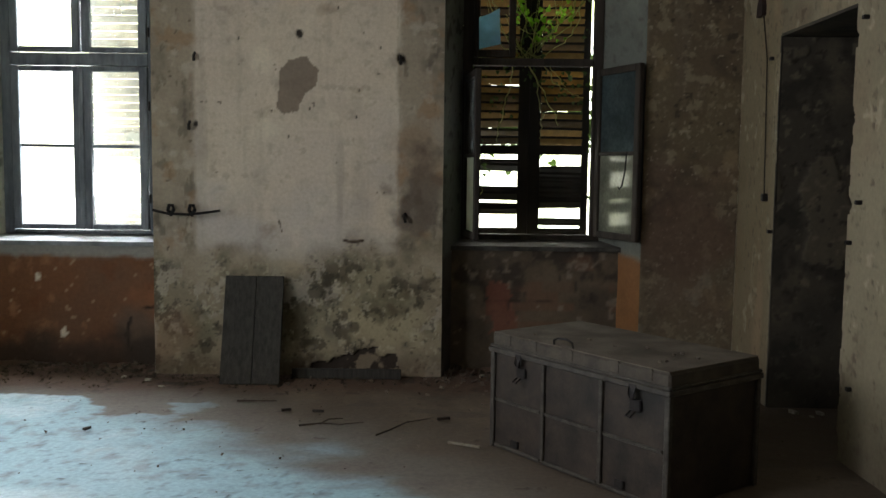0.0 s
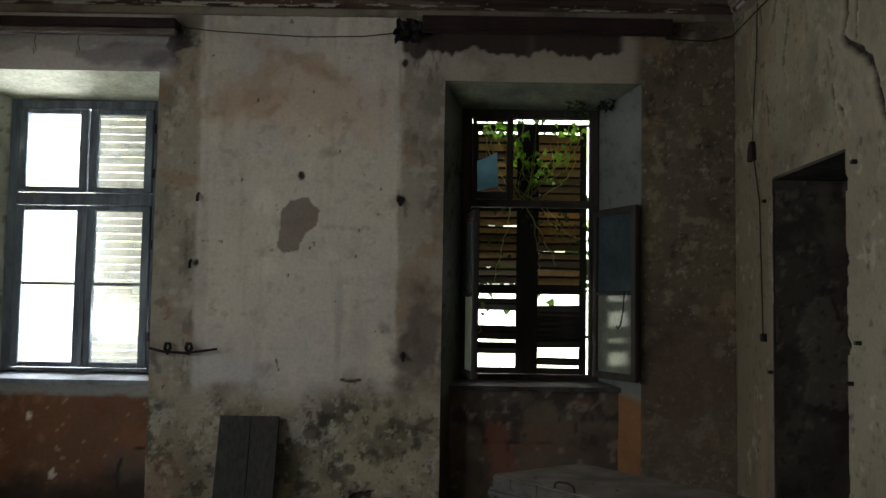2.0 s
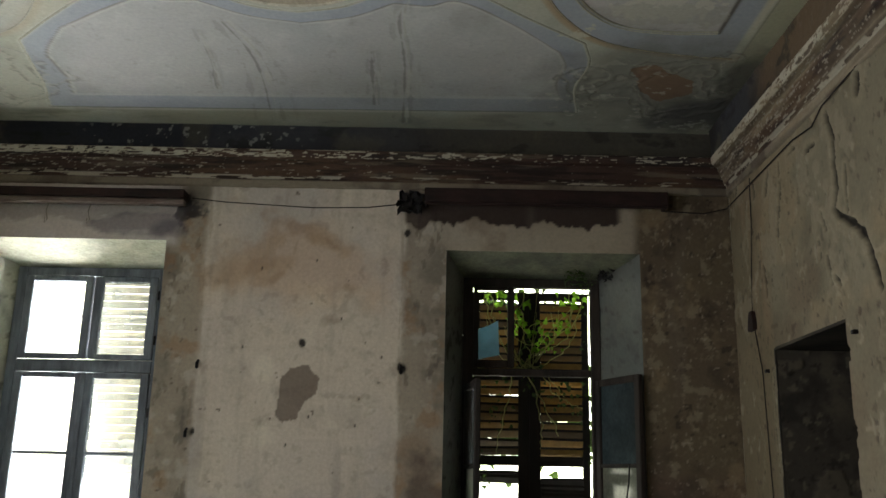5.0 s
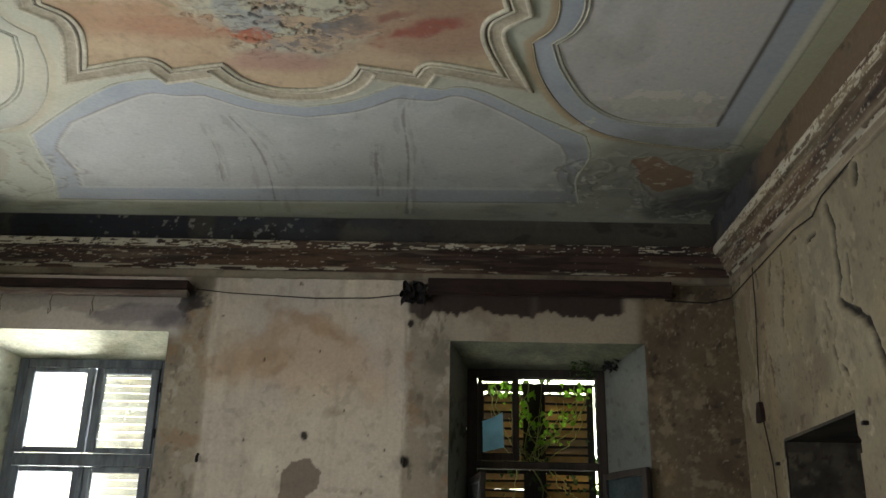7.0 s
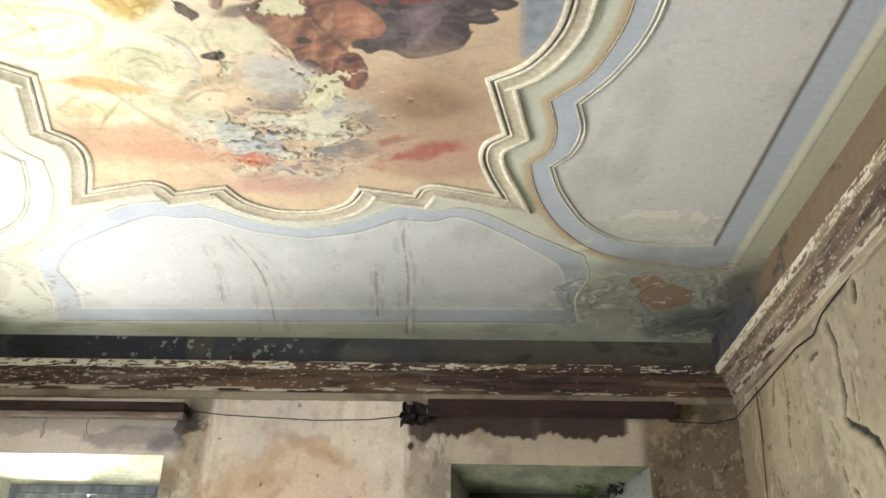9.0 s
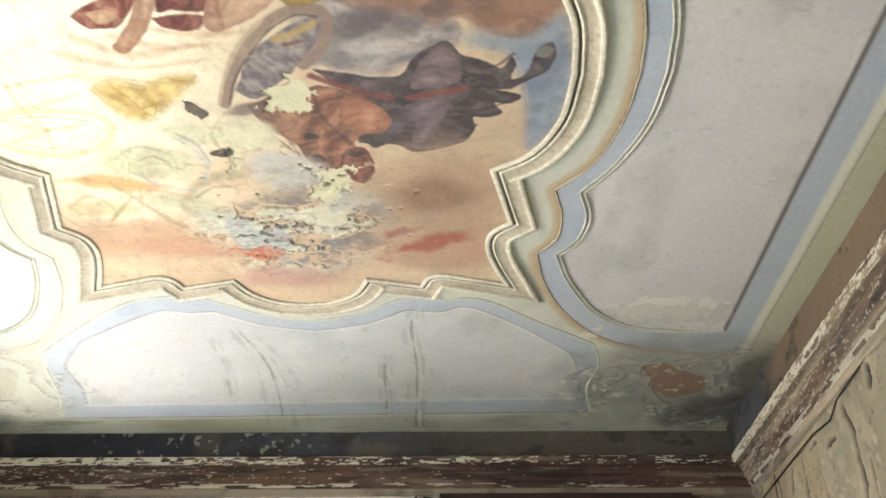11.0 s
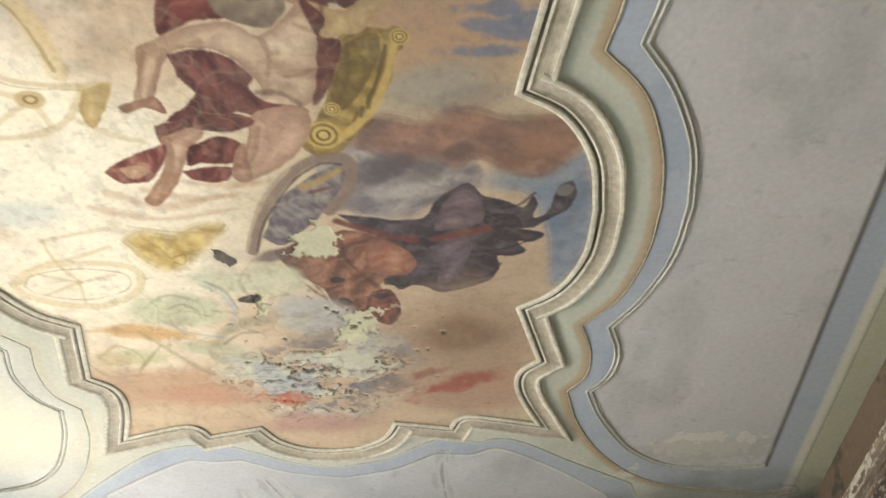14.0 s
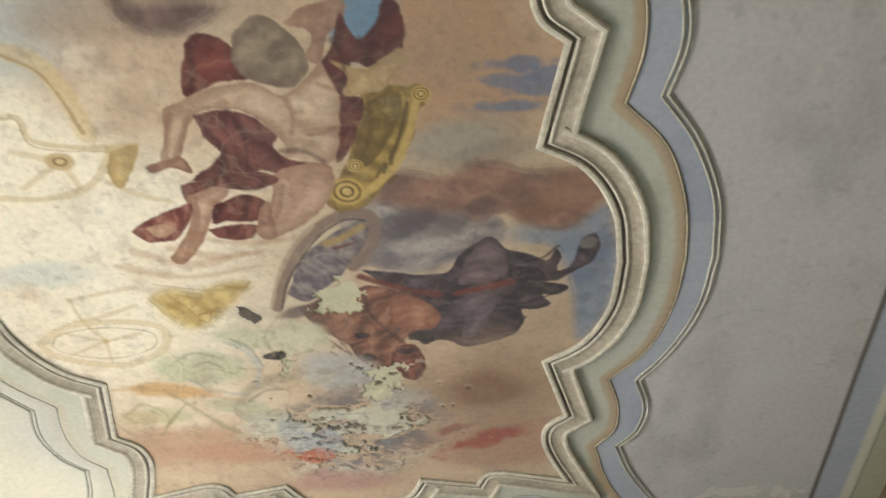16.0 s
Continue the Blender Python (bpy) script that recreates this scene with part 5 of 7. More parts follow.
tagged(mesh_object("wall_core", wall_core(), WALL_PLAIN), "thick masonry body of the window wall", "wall", kind="structure")


def side_brush(dim, s):
    def brush(u, z):
        # dim: the right niche's shade is put into the plaster colour
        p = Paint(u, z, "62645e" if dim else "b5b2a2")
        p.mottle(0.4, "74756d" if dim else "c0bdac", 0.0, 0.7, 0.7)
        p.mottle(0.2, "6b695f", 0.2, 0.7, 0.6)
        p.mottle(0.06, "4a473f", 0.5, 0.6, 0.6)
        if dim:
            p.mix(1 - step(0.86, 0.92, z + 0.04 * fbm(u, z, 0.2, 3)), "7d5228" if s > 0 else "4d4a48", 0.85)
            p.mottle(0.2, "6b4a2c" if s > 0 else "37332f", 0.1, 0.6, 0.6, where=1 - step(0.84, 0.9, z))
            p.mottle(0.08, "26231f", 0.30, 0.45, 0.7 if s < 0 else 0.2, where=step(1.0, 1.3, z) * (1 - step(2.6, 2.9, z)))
        p.h += 0.003 * fbm(u, z, 0.2, 5)
        return p
    return brush


def niche(n, apron_mat, tint, name):
    """Splayed sides, lintel, sill and the thin wall under a window."""
    l0, r0, l1, r1, t0, t1 = n
    e = 0.002
    zb = 0.0
    root = painted_sheet(name + "_apron", spaced([l0, r0], 0.020), spaced([-0.02, 0.91], 0.020), lambda u, v, h: (u, APRON_Y + h, v), apron_mat, PLASTER)
    tagged(root, tint, "wall", kind="structure")
    part("core", box(l0 + 0.02, r0 - 0.02, APRON_Y + 0.04, OUT_Y - 0.02, -0.1, 0.92), WALL_PLAIN, root)
    for x0, x1, s in ((l0, l1, -1), (r0, r1, 1)):
        bm = prism([(x0 + s * 0.03, Y1 + 0.02, zb), (x1 + s * 0.02, WIN_Y, zb), (x1 + s * 0.02, OUT_Y - 0.03, zb), (x1 + s * 0.25, OUT_Y - 0.03, zb), (x0 + s * 0.05, Y1 + 0.04, zb)], (0, 0, t0 + 0.01))
        part("reveal_core", bm, REVEAL, root)
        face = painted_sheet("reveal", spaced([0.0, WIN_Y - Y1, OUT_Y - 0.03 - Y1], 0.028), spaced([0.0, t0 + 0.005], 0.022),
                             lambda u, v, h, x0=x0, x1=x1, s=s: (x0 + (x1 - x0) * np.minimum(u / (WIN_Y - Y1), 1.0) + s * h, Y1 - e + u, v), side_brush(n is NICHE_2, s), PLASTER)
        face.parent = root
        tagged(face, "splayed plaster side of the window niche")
    bm = prism([(l0 - 0.02, Y1 - e, t0), (l0 - 0.02, WIN_Y, t1), (l0 - 0.02, OUT_Y - 0.03, t1), (l0 - 0.02, OUT_Y - 0.03, t0 + 0.2), (l0 - 0.02, Y1 + 0.03, t0 + 0.03)], (r0 - l0 + 0.04, 0, 0))
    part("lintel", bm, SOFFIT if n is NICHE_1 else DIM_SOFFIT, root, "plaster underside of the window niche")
    bm = prism([(l0 + 0.03, APRON_Y - 0.03, 0.905), (l0 + 0.03, APRON_Y - 0.03, 0.938), (l0 + 0.03, WIN_Y + 0.1, 0.982), (l0 + 0.03, WIN_Y + 0.1, 0.905)], (r0 - l0 - 0.06, 0, 0))
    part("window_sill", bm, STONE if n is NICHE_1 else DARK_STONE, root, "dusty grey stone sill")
    return root


STONE = mottled("dusty_sill_stone", "8f9296", "6d6f70", 0.2)
# sill stone darkened for the shade of the shuttered window
DARK_STONE = mottled("dimmed_sill_stone", "4f4c47", "33302c", 0.15)


def orange_apron(x, z):
    p = Paint(x, z, "6f4a33")
    p.mottle(0.5, "8a5d42", 0.0, 0.6, 0.8)
    p.mottle(0.7, "5f4a3c", 0.1, 0.8, 0.6)
    p.mottle(0.25, "6a4129", 0.1, 0.6, 0.7)
    p.mottle(0.10, "a37d5c", 0.35, 0.8, 0.4)
    p.mottle(0.04, "a8947a", 0.62, 0.72, 0.6)
    p.blob(-3.02, 0.66, 0.022, 0.034, "c9c2b4", soft=0.2, warp=0.5, size=0.06)
    p.blob(-2.83, 0.25, 0.02, 0.035, "c9c2b4", soft=0.2, warp=0.5, size=0.06)
    p.mix(step(0.80, 0.84, z + 0.03 * fbm(x, z, 0.15, 5)), "8d8c88", 0.9)
    p.blob(-2.25, 0.22, 0.16, 0.26, "5c5148", amount=0.8, soft=0.7, warp=0.5)
    p.stroke([(-2.33, 0.36), (-2.36, 0.24), (-2.33, 0.12)], 0.02, "1f1916", 0.9, warp=0.01)
    p.stroke([(-2.22, 0.44), (-2.12, 0.46)], 0.018, "1f1916", 0.9, warp=0.006)
    p.mix(1 - step(0.08, 0.30, z + 0.12 * fbm(x, z, 0.25, 7)), "332b26", 0.85)
    p.h += 0.004 * fbm(x, z, 0.3, 9)
    return p


def dark_apron(x, z):
    p = Paint(x, z, "4f453a")
    p.mottle(0.35, "675a4a", 0.0, 0.6, 0.8)
    p.mottle(0.18, "322b25", 0.1, 0.5, 0.8)
    p.shape([(0.35, 0.68), (0.50, 0.66), (0.54, 0.30), (0.37, 0.30)], "6d4436", 0.8, 0.06, 0.12)
    brick = fbm(np.floor(x / 0.25 + 0.5 * (np.floor(z / 0.075) % 2)), np.floor(z / 0.075), 1.0, 3, 1)
    low = p.blob_mask(0.85, 0.45, 0.5, 0.35, soft=0.5, warp=0.6)
    joint = np.maximum(step(0.42, 0.47, np.abs((z / 0.075) % 1 - 0.5)), step(0.46, 0.48, np.abs((x / 0.25 + 0.5 * (np.floor(z / 0.075) % 2)) % 1 - 0.5)))
    p.mix(low * step(-0.3, 0.3, brick), "6b4c3b", 0.5)
    low = low * step(-0.25, 0.25, fbm(x, z, 0.16, 87))
    p.mix(low * joint, "2c2621", 0.6)
    p.h += 0.012 * low * joint + 0.006 * fbm(x, z, 0.15, 11)
    p.mottle(0.08, "85796a", 0.45, 0.6, 0.6)
    return p


niche_1 = niche(NICHE_1, orange_apron, "orange limewashed wall under the window, flaking", "niche_left")
niche_2 = niche(NICHE_2, dark_apron, "dark broken plaster under the window", "niche_right")


# ---- door wall ----
def door_wall_brush(y, z):
    p = Paint(y, z, "726a58")
    p.mottle(0.7, "7d7562", -0.1, 0.7, 0.7)
    p.mottle(0.3, "5f5645", 0.1, 0.7, 0.6)
    p.mottle(0.9, "6a5a48", 0.1, 0.8, 0.6)
    near = step(5.7, 5.9, y + 0.05 * fbm(y, z, 0.4, 3))
    p.mix(near, "64573f", 0.6)
    p.mottle(0.6, "7d6a54", 0.1, 0.6, 0.7, sx=3, sy=0.4, where=near)
    p.mottle(0.12, "958d79", 0.45, 0.62, 0.5)
    p.mottle(0.45, "8d7c60", 0.0, 0.6, 0.5, where=step(2.2, 2.6, z))
    p.mottle(0.05, "4f4536", 0.45, 0.6, 0.5, sx=1.2, sy=0.9)
    foot = 1 - step(0.10, 0.3, z + 0.1 * fbm(y, z, 0.3, 9))
    p.mix(foot, "5f5648", 0.6)
    pocks = step(0.70, 0.76, fbm(y, z, 0.07, 171, 3))
    p.mix(pocks, "4d4337", 0.7)
    p.h += 0.004 * pocks
    flaky = step(0.25, 0.30, fbm(y * 1.4, z, 0.30, 181)) * step(2.3, 2.7, z)
    p.h -= 0.006 * flaky
    p.mix(flaky, "877e6a", 0.5)
    # long cracks
    for line, w in (([(4.72, 3.51), (4.67, 3.36), (4.69, 3.21), (4.67, 3.07), (4.71, 2.97), (4.67, 2.92), (4.49, 2.82), (4.41, 2.75), (4.36, 2.65), (4.32, 2.54), (4.29, 2.45)], 0.049),
                    ([(5.48, 3.51), (5.48, 3.34), (5.53, 3.17), (5.57, 3.07), (5.52, 2.92)], 0.022),
                    ([(4.55, 3.16), (4.56, 3.01), (4.55, 2.91)], 0.026),
                    ([(5.96, 3.53), (5.95, 3.43)], 0.043),
                    ([(5.68, 3.50), (5.74, 3.38)], 0.043),
                    ([(5.03, 3.42), (4.92, 3.42)], 0.043),
                    ([(4.89, 3.00), (4.86, 2.90)], 0.032),
                    ([(4.87, 2.74), (4.83, 2.59)], 0.032),
                    ([(5.86, 2.92), (5.82, 2.72)], 0.032),
                    ([(4.97, 2.85), (4.95, 2.76)], 0.022),
                    ([(5.47, 2.76), (5.48, 2.66)], 0.026),
                    ([(5.32, 3.50), (5.21, 3.51)], 0.028),
                    ([(4.77, 2.61), (4.73, 2.56)], 0.026),
                    ([(4.32, 3.56), (4.34, 3.50)], 0.057),
                    ([(6.28, 3.60), (6.34, 3.53)], 0.043),
                    ([(6.05, 1.89), (6.04, 1.74), (6.12, 1.52)], 0.011),
                    ([(4.34, 2.31), (4.34, 2.17)], 0.017),
                    ([(6.09, 1.0), (6.12, 0.8), (6.06, 0.6)], 0.017), ([(5.80, 2.2), (5.82, 1.9), (5.80, 1.6)], 0.014)):
        d = p.away(line, 0.016, 0.055)
        crack = 1 - step(w * 0.35, w * 0.6, d)
        p.mix(crack, "16120f", 0.95)
        p.mix((1 - step(w * 0.5, w * 2.2, d)) * (1 - crack), "8d836c", 0.4)
        p.h += 0.02 * crack
        p.h -= 0.008 * (1 - step(w * 0.6, w * 3.0, d)) * (1 - crack)
    p.h += 0.005 * fbm(y, z, 0.5, 15) + 0.0015 * fbm(y, z, 0.08, 16)
    p.c *= 1.12
    return p


wall_door = painted_sheet("wall_door", spaced([Y0, 3.2, DOOR[0], DOOR[1], Y1], [0.1, 0.011, 0.016, 0.012]), spaced([0, DOOR[2], CEIL], 0.012),
                          lambda u, v, h: (X1 + h, u, v), door_wall_brush, PLASTER, lambda y, z: ~((y > DOOR[0] - np.clip(0.05 * fbm(z, z * 0, 0.13, 77) + 0.004, 0, 0.04)) & (y < DOOR[1]) & (z < DOOR[2])))
tagged(wall_door, "cracked and flaking beige plaster wall with a doorway", "wall", kind="structure")
# the recess's shade is put into the lining and jamb colours
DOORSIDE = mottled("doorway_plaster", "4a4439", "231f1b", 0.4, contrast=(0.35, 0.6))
bm = bmesh.new()
box(X1 + 0.03, X1 + 0.75, Y0 - 0.5, DOOR[0] - 0.018, -0.2, CEIL + 0.05, bm=bm)
box(X1 + 0.03, X1 + 0.75, DOOR[1] + 0.018, Y1 + 0.03, -0.2, CEIL + 0.05, bm=bm)
box(X1 + 0.03, X1 + 0.75, DOOR[0] - 0.018, DOOR[1] + 0.018, DOOR[2] + 0.018, CEIL + 0.05, bm=bm)
tagged(mesh_object("wall_door_core", bm, WALL_PLAIN), "thick masonry body of the door wall", "wall", kind="structure")
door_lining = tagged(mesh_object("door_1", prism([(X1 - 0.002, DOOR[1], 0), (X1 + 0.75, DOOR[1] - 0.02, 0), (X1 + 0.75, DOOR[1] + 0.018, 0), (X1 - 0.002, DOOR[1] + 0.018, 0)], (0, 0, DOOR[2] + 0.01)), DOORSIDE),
                     "deep open doorway without a door, flaking sides coloured dark for shade", "doorway", kind="structure")


def jamb_brush(u, z):
    # dark base for the shaded jamb, with flaking patches over it
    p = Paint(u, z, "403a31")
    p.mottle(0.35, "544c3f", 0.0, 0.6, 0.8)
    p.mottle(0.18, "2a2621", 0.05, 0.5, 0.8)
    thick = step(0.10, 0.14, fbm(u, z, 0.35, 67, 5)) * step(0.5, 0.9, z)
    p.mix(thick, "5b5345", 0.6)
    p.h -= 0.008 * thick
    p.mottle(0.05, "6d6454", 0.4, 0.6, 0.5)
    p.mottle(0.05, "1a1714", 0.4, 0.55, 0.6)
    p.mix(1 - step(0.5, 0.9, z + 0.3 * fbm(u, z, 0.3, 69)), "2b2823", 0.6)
    return p


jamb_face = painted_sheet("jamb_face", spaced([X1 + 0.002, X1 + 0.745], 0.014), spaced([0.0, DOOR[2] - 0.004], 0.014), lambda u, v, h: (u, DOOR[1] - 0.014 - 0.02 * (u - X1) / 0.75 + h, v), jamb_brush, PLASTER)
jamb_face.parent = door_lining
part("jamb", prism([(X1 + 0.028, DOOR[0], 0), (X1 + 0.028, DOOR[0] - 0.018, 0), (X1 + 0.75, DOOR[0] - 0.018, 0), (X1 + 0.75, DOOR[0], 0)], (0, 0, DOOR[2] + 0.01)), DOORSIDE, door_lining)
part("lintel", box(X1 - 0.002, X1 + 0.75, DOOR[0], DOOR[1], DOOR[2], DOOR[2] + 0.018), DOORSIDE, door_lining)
bm = bmesh.new()
box(X1 + 0.75, X1 + 2.4, DOOR[0] - 0.9, DOOR[0] - 0.8, -0.2, 2.9, bm=bm)
box(X1 + 0.75, X1 + 2.4, DOOR[1] + 0.8, DOOR[1] + 0.9, -0.2, 2.9, bm=bm)
box(X1 + 2.3, X1 + 2.4, DOOR[0] - 0.8, DOOR[1] + 0.8, -0.2, 2.9, bm=bm)
box(X1 + 0.75, X1 + 2.4, DOOR[0] - 0.9, DOOR[1] + 0.9, 2.9, 3.0, bm=bm)
tagged(mesh_object("wall_side_room", bm, WALL_PLAIN), "plain walls of the dark side room", "wall", kind="structure")

# plain walls that close the room
bm = bmesh.new()
for a, b in ((Y0 - 0.5, 0.7), (1.9, 3.0), (4.2, Y1 + 0.03)):
    box(X0 - 0.3, X0, a, b, -0.2, CEIL + 0.05, bm=bm)
for a, b in ((0.7, 1.9), (3.0, 4.2)):
    box(X0 - 0.3, X0, a, b, -0.2, 0.95, bm=bm)
    box(X0 - 0.3, X0, a, b, 2.9, CEIL + 0.05, bm=bm)
tagged(mesh_object("wall_left", bm, WALL_PLAIN), "plain old plaster wall with two window openings", "wall", kind="structure")
tagged(mesh_object("wall_rear", box(X0, X1 + 0.03, Y0 - 0.3, Y0, -0.2, CEIL + 0.05), WALL_PLAIN), "plain old plaster wall", "wall", kind="structure")


# ---- floor ----
def floor_brush(x, y):
    p = Paint(x, y, "584e44")
    p.mottle(0.8, "6d6053", 0.0, 0.7, 0.7)
    p.mottle(0.25, "554a40", 0.15, 0.7, 0.6)
    # pale plaster dust off the walls holds painted window light; brown dirt along them
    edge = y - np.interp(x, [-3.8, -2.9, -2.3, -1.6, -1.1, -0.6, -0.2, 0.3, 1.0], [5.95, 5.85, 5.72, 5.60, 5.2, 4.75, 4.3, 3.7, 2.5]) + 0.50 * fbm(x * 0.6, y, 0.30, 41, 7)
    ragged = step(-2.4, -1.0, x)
    lit_dust = (1 - step(-0.05, 0.02, edge)) * (1 - ragged) + (1 - step(-0.75, 0.10, edge)) * ragged
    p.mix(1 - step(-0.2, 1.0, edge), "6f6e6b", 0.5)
    # the windows' bluish pool of light is put into this colour
    p.mix(lit_dust, "8fb0be", 0.9)
    p.mottle(0.45, "6f787c", 0.0, 0.7, 0.65, where=lit_dust * step(-2.6, -0.9, x + 0.3 * fbm(x, y, 0.4, 43)))
    p.mottle(0.10, "727678", 0.15, 0.6, 0.55, where=lit_dust)
    p.mottle(0.05, "565a5c", 0.35, 0.6, 0.5, where=lit_dust)
    p.mottle(0.5, "b4c4cb", 0.1, 0.7, 0.7, where=lit_dust * (1 - step(-2.2, -1.2, x)))
    p.mottle(0.22, "4a443e", 0.30, 0.6, 0.5, sx=0.5, where=step(-1.6, -0.6, x))
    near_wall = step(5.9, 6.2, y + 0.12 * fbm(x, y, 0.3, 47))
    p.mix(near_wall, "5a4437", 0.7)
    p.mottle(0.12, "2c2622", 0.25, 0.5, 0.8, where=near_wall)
    crumbs = step(0.74, 0.82, fbm(x, y, 0.07, 49, 4))
    p.mix(crumbs, "3d352e", 0.8)
    p.h -= 0.006 * crumbs
    p.h -= 0.003 * fbm(x, y, 0.09, 57) + 0.004 * fbm(x, y, 0.4, 51) + 0.05 * step(6.5, 6.8, y) * (0.5 + 0.5 * fbm(x, y, 0.15, 53))
    return p


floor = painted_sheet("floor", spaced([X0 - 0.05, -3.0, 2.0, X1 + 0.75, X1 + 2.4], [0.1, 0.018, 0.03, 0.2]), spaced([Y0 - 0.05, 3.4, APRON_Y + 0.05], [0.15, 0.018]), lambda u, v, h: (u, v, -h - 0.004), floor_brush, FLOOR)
tagged(floor, "old floor under pale plaster dust, painted blue light pool and brown dirt", "floor", kind="structure")
tagged(mesh_object("floor_slab", box(X0 - 0.5, X1 + 2.4, Y0 - 0.5, OUT_Y, -0.4, -0.06), WALL_PLAIN), "plain slab under the floor", "floor", kind="structure")

# ---- outside ----
GROUND = mottled("garden_ground", "4f5a35", "2f3a22", 1.5)
tagged(mesh_object("ground", box(-60, 60, OUT_Y, 120, -3.6, -3.5), GROUND), "overgrown garden below the windows", "ground", kind="structure")
HAZE = bpy.data.materials.new("bright_hazy_distance")
HAZE.use_nodes = True
nt = HAZE.node_tree
nt.nodes.remove(nt.nodes["Principled BSDF"])
em = nt.nodes.new("ShaderNodeEmission")
nt.links.new(em.outputs[0], nt.nodes["Material Output"].inputs[0])
nt.links.new(ramp(HAZE, noise_node(HAZE, 1.2, 5), 0.42, 0.62, lin("fffdf0"), lin("dfe6a8")), em.inputs[0])
em.inputs[1].default_value = 11.0
tagged(mesh_object("backdrop", box(-14, 14, 16.0, 16.1, -3.5, 9), HAZE), "bright hazy garden and sky outside", "backdrop", kind="structure")

# ---- windows ----
GLASS = material("dusty_glass", (0.8, 0.85, 0.85), 0.12)
nt = GLASS.node_tree
clear = nt.nodes.new("ShaderNodeBsdfTransparent")
mixer = nt.nodes.new("ShaderNodeMixShader")
nt.nodes["Principled BSDF"].inputs["Specular IOR Level"].default_value = 0.5
nt.links.new(ramp(GLASS, noise_node(GLASS, 5, 6), 0.3, 0.75, (0.10, 0.10, 0.10), (0.40, 0.40, 0.40)), mixer.inputs[0])
nt.links.new(clear.outputs[0], mixer.inputs[1])
nt.links.new(nt.nodes["Principled BSDF"].outputs[0], mixer.inputs[2])
nt.links.new(mixer.outputs[0], nt.nodes["Material Output"].inputs[0])


def translucent(name, code, share=0.6, rough=0.8, vary=0.2):
    m = material(name, lin(code), rough)
    c = blend(m, 1.0, lin(code), ramp(m, noise_node(m, 1 / vary, 6), 0.3, 0.7, (0.75, 0.75, 0.75), (1.15, 1.15, 1.15)), "MULTIPLY")
    finish(m, c)
    t = m.node_tree.nodes.new("ShaderNodeBsdfTranslucent")
    m.node_tree.links.new(c, t.inputs[0])
    x = node(m, "ShaderNodeMixShader")
    x.inputs[0].default_value = share
    m.node_tree.links.new(m.node_tree.nodes["Principled BSDF"].outputs[0], x.inputs[1])
    m.node_tree.links.new(t.outputs[0], x.inputs[2])
    m.node_tree.links.new(x.outputs[0], m.node_tree.nodes["Material Output"].inputs[0])
    return m


BLIND = translucent("cream_blind", "e4ddc8", 0.05, vary=0.5)
SHARD = translucent("frosted_blue_glass", "9fc3d2", 0.6, 0.3)
# one creeper leaf in two colours, sunlight and shade painted in
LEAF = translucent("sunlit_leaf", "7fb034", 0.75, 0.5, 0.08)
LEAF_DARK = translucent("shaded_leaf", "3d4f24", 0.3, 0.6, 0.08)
# the shutters' pale reflection is put into this pane's base colour
PALE_REFLECT = mottled("pale_reflection_glass", "6f7062", "54564c", 0.3, rough=0.10, bump=0.03)
DIRTY = mottled("dirty_reflecting_glass", "3f4a4c", "2b3233", 0.3, rough=0.12, bump=0.03)
# window light on the pane is put into its pale colour
PALE_PANE = translucent("lit_pale_glass", "c5c8bc", 0.5, 0.4, 0.3)
# slats let light through, standing in for light bounced between them
SLAT = translucent("thin_weathered_slat", "80693a", 0.16, 0.8, 0.05)
chance = SLAT.node_tree.nodes.new("ShaderNodeObjectInfo").outputs["Random"]
tint = ramp(SLAT, chance, 0.0, 1.0, (0.25, 0.25, 0.28), (1.25, 1.2, 1.0))
for target in (SLAT.node_tree.nodes["Principled BSDF"].inputs["Base Color"], SLAT.node_tree.nodes["Translucent BSDF"].inputs[0]):
    SLAT.node_tree.links.new(blend(SLAT, 1.0, target.links[0].from_socket, tint, "MULTIPLY"), target)
SHUTTER = mottled("dark_shutter_frame", "2b2620", "1b1815", 0.1, stretch=(1, 1, 0.2))


def pane(parent, x0, x1, z0, z1, y, mat=None):
    p = part("pane", box(x0, x1, y - 0.002, y + 0.002, z0, z1), mat or GLASS, parent)
    p.visible_shadow = False
    return p


def bar(name, parent, x0, x1, z0, z1, y0=6.97, y1=7.04, mat=None, bevel=0.005):
    return part(name, box(x0, x1, y0, y1, z0, z1, bevel), mat or FRAMEWOOD, parent)


# the left window: four lights below, two above, closed
w1 = tagged(empty("window_1", pose(0, 0, 0)), "closed grey-painted casement window, glaring with daylight", "window", kind="structure")
L, R, B, T = -3.36, -2.21, 0.975, 3.07
for args in (("window_frame", L, -3.285, B, T), ("window_frame", -2.245, R, B, T), ("window_frame", -3.285, -2.245, 3.0, T), ("window_frame", -3.285, -2.245, B, 1.005), ("transom", -3.285, -2.245, 2.25, 2.345)):
    bar(args[0], w1, *args[1:], y0=6.98, y1=7.06)
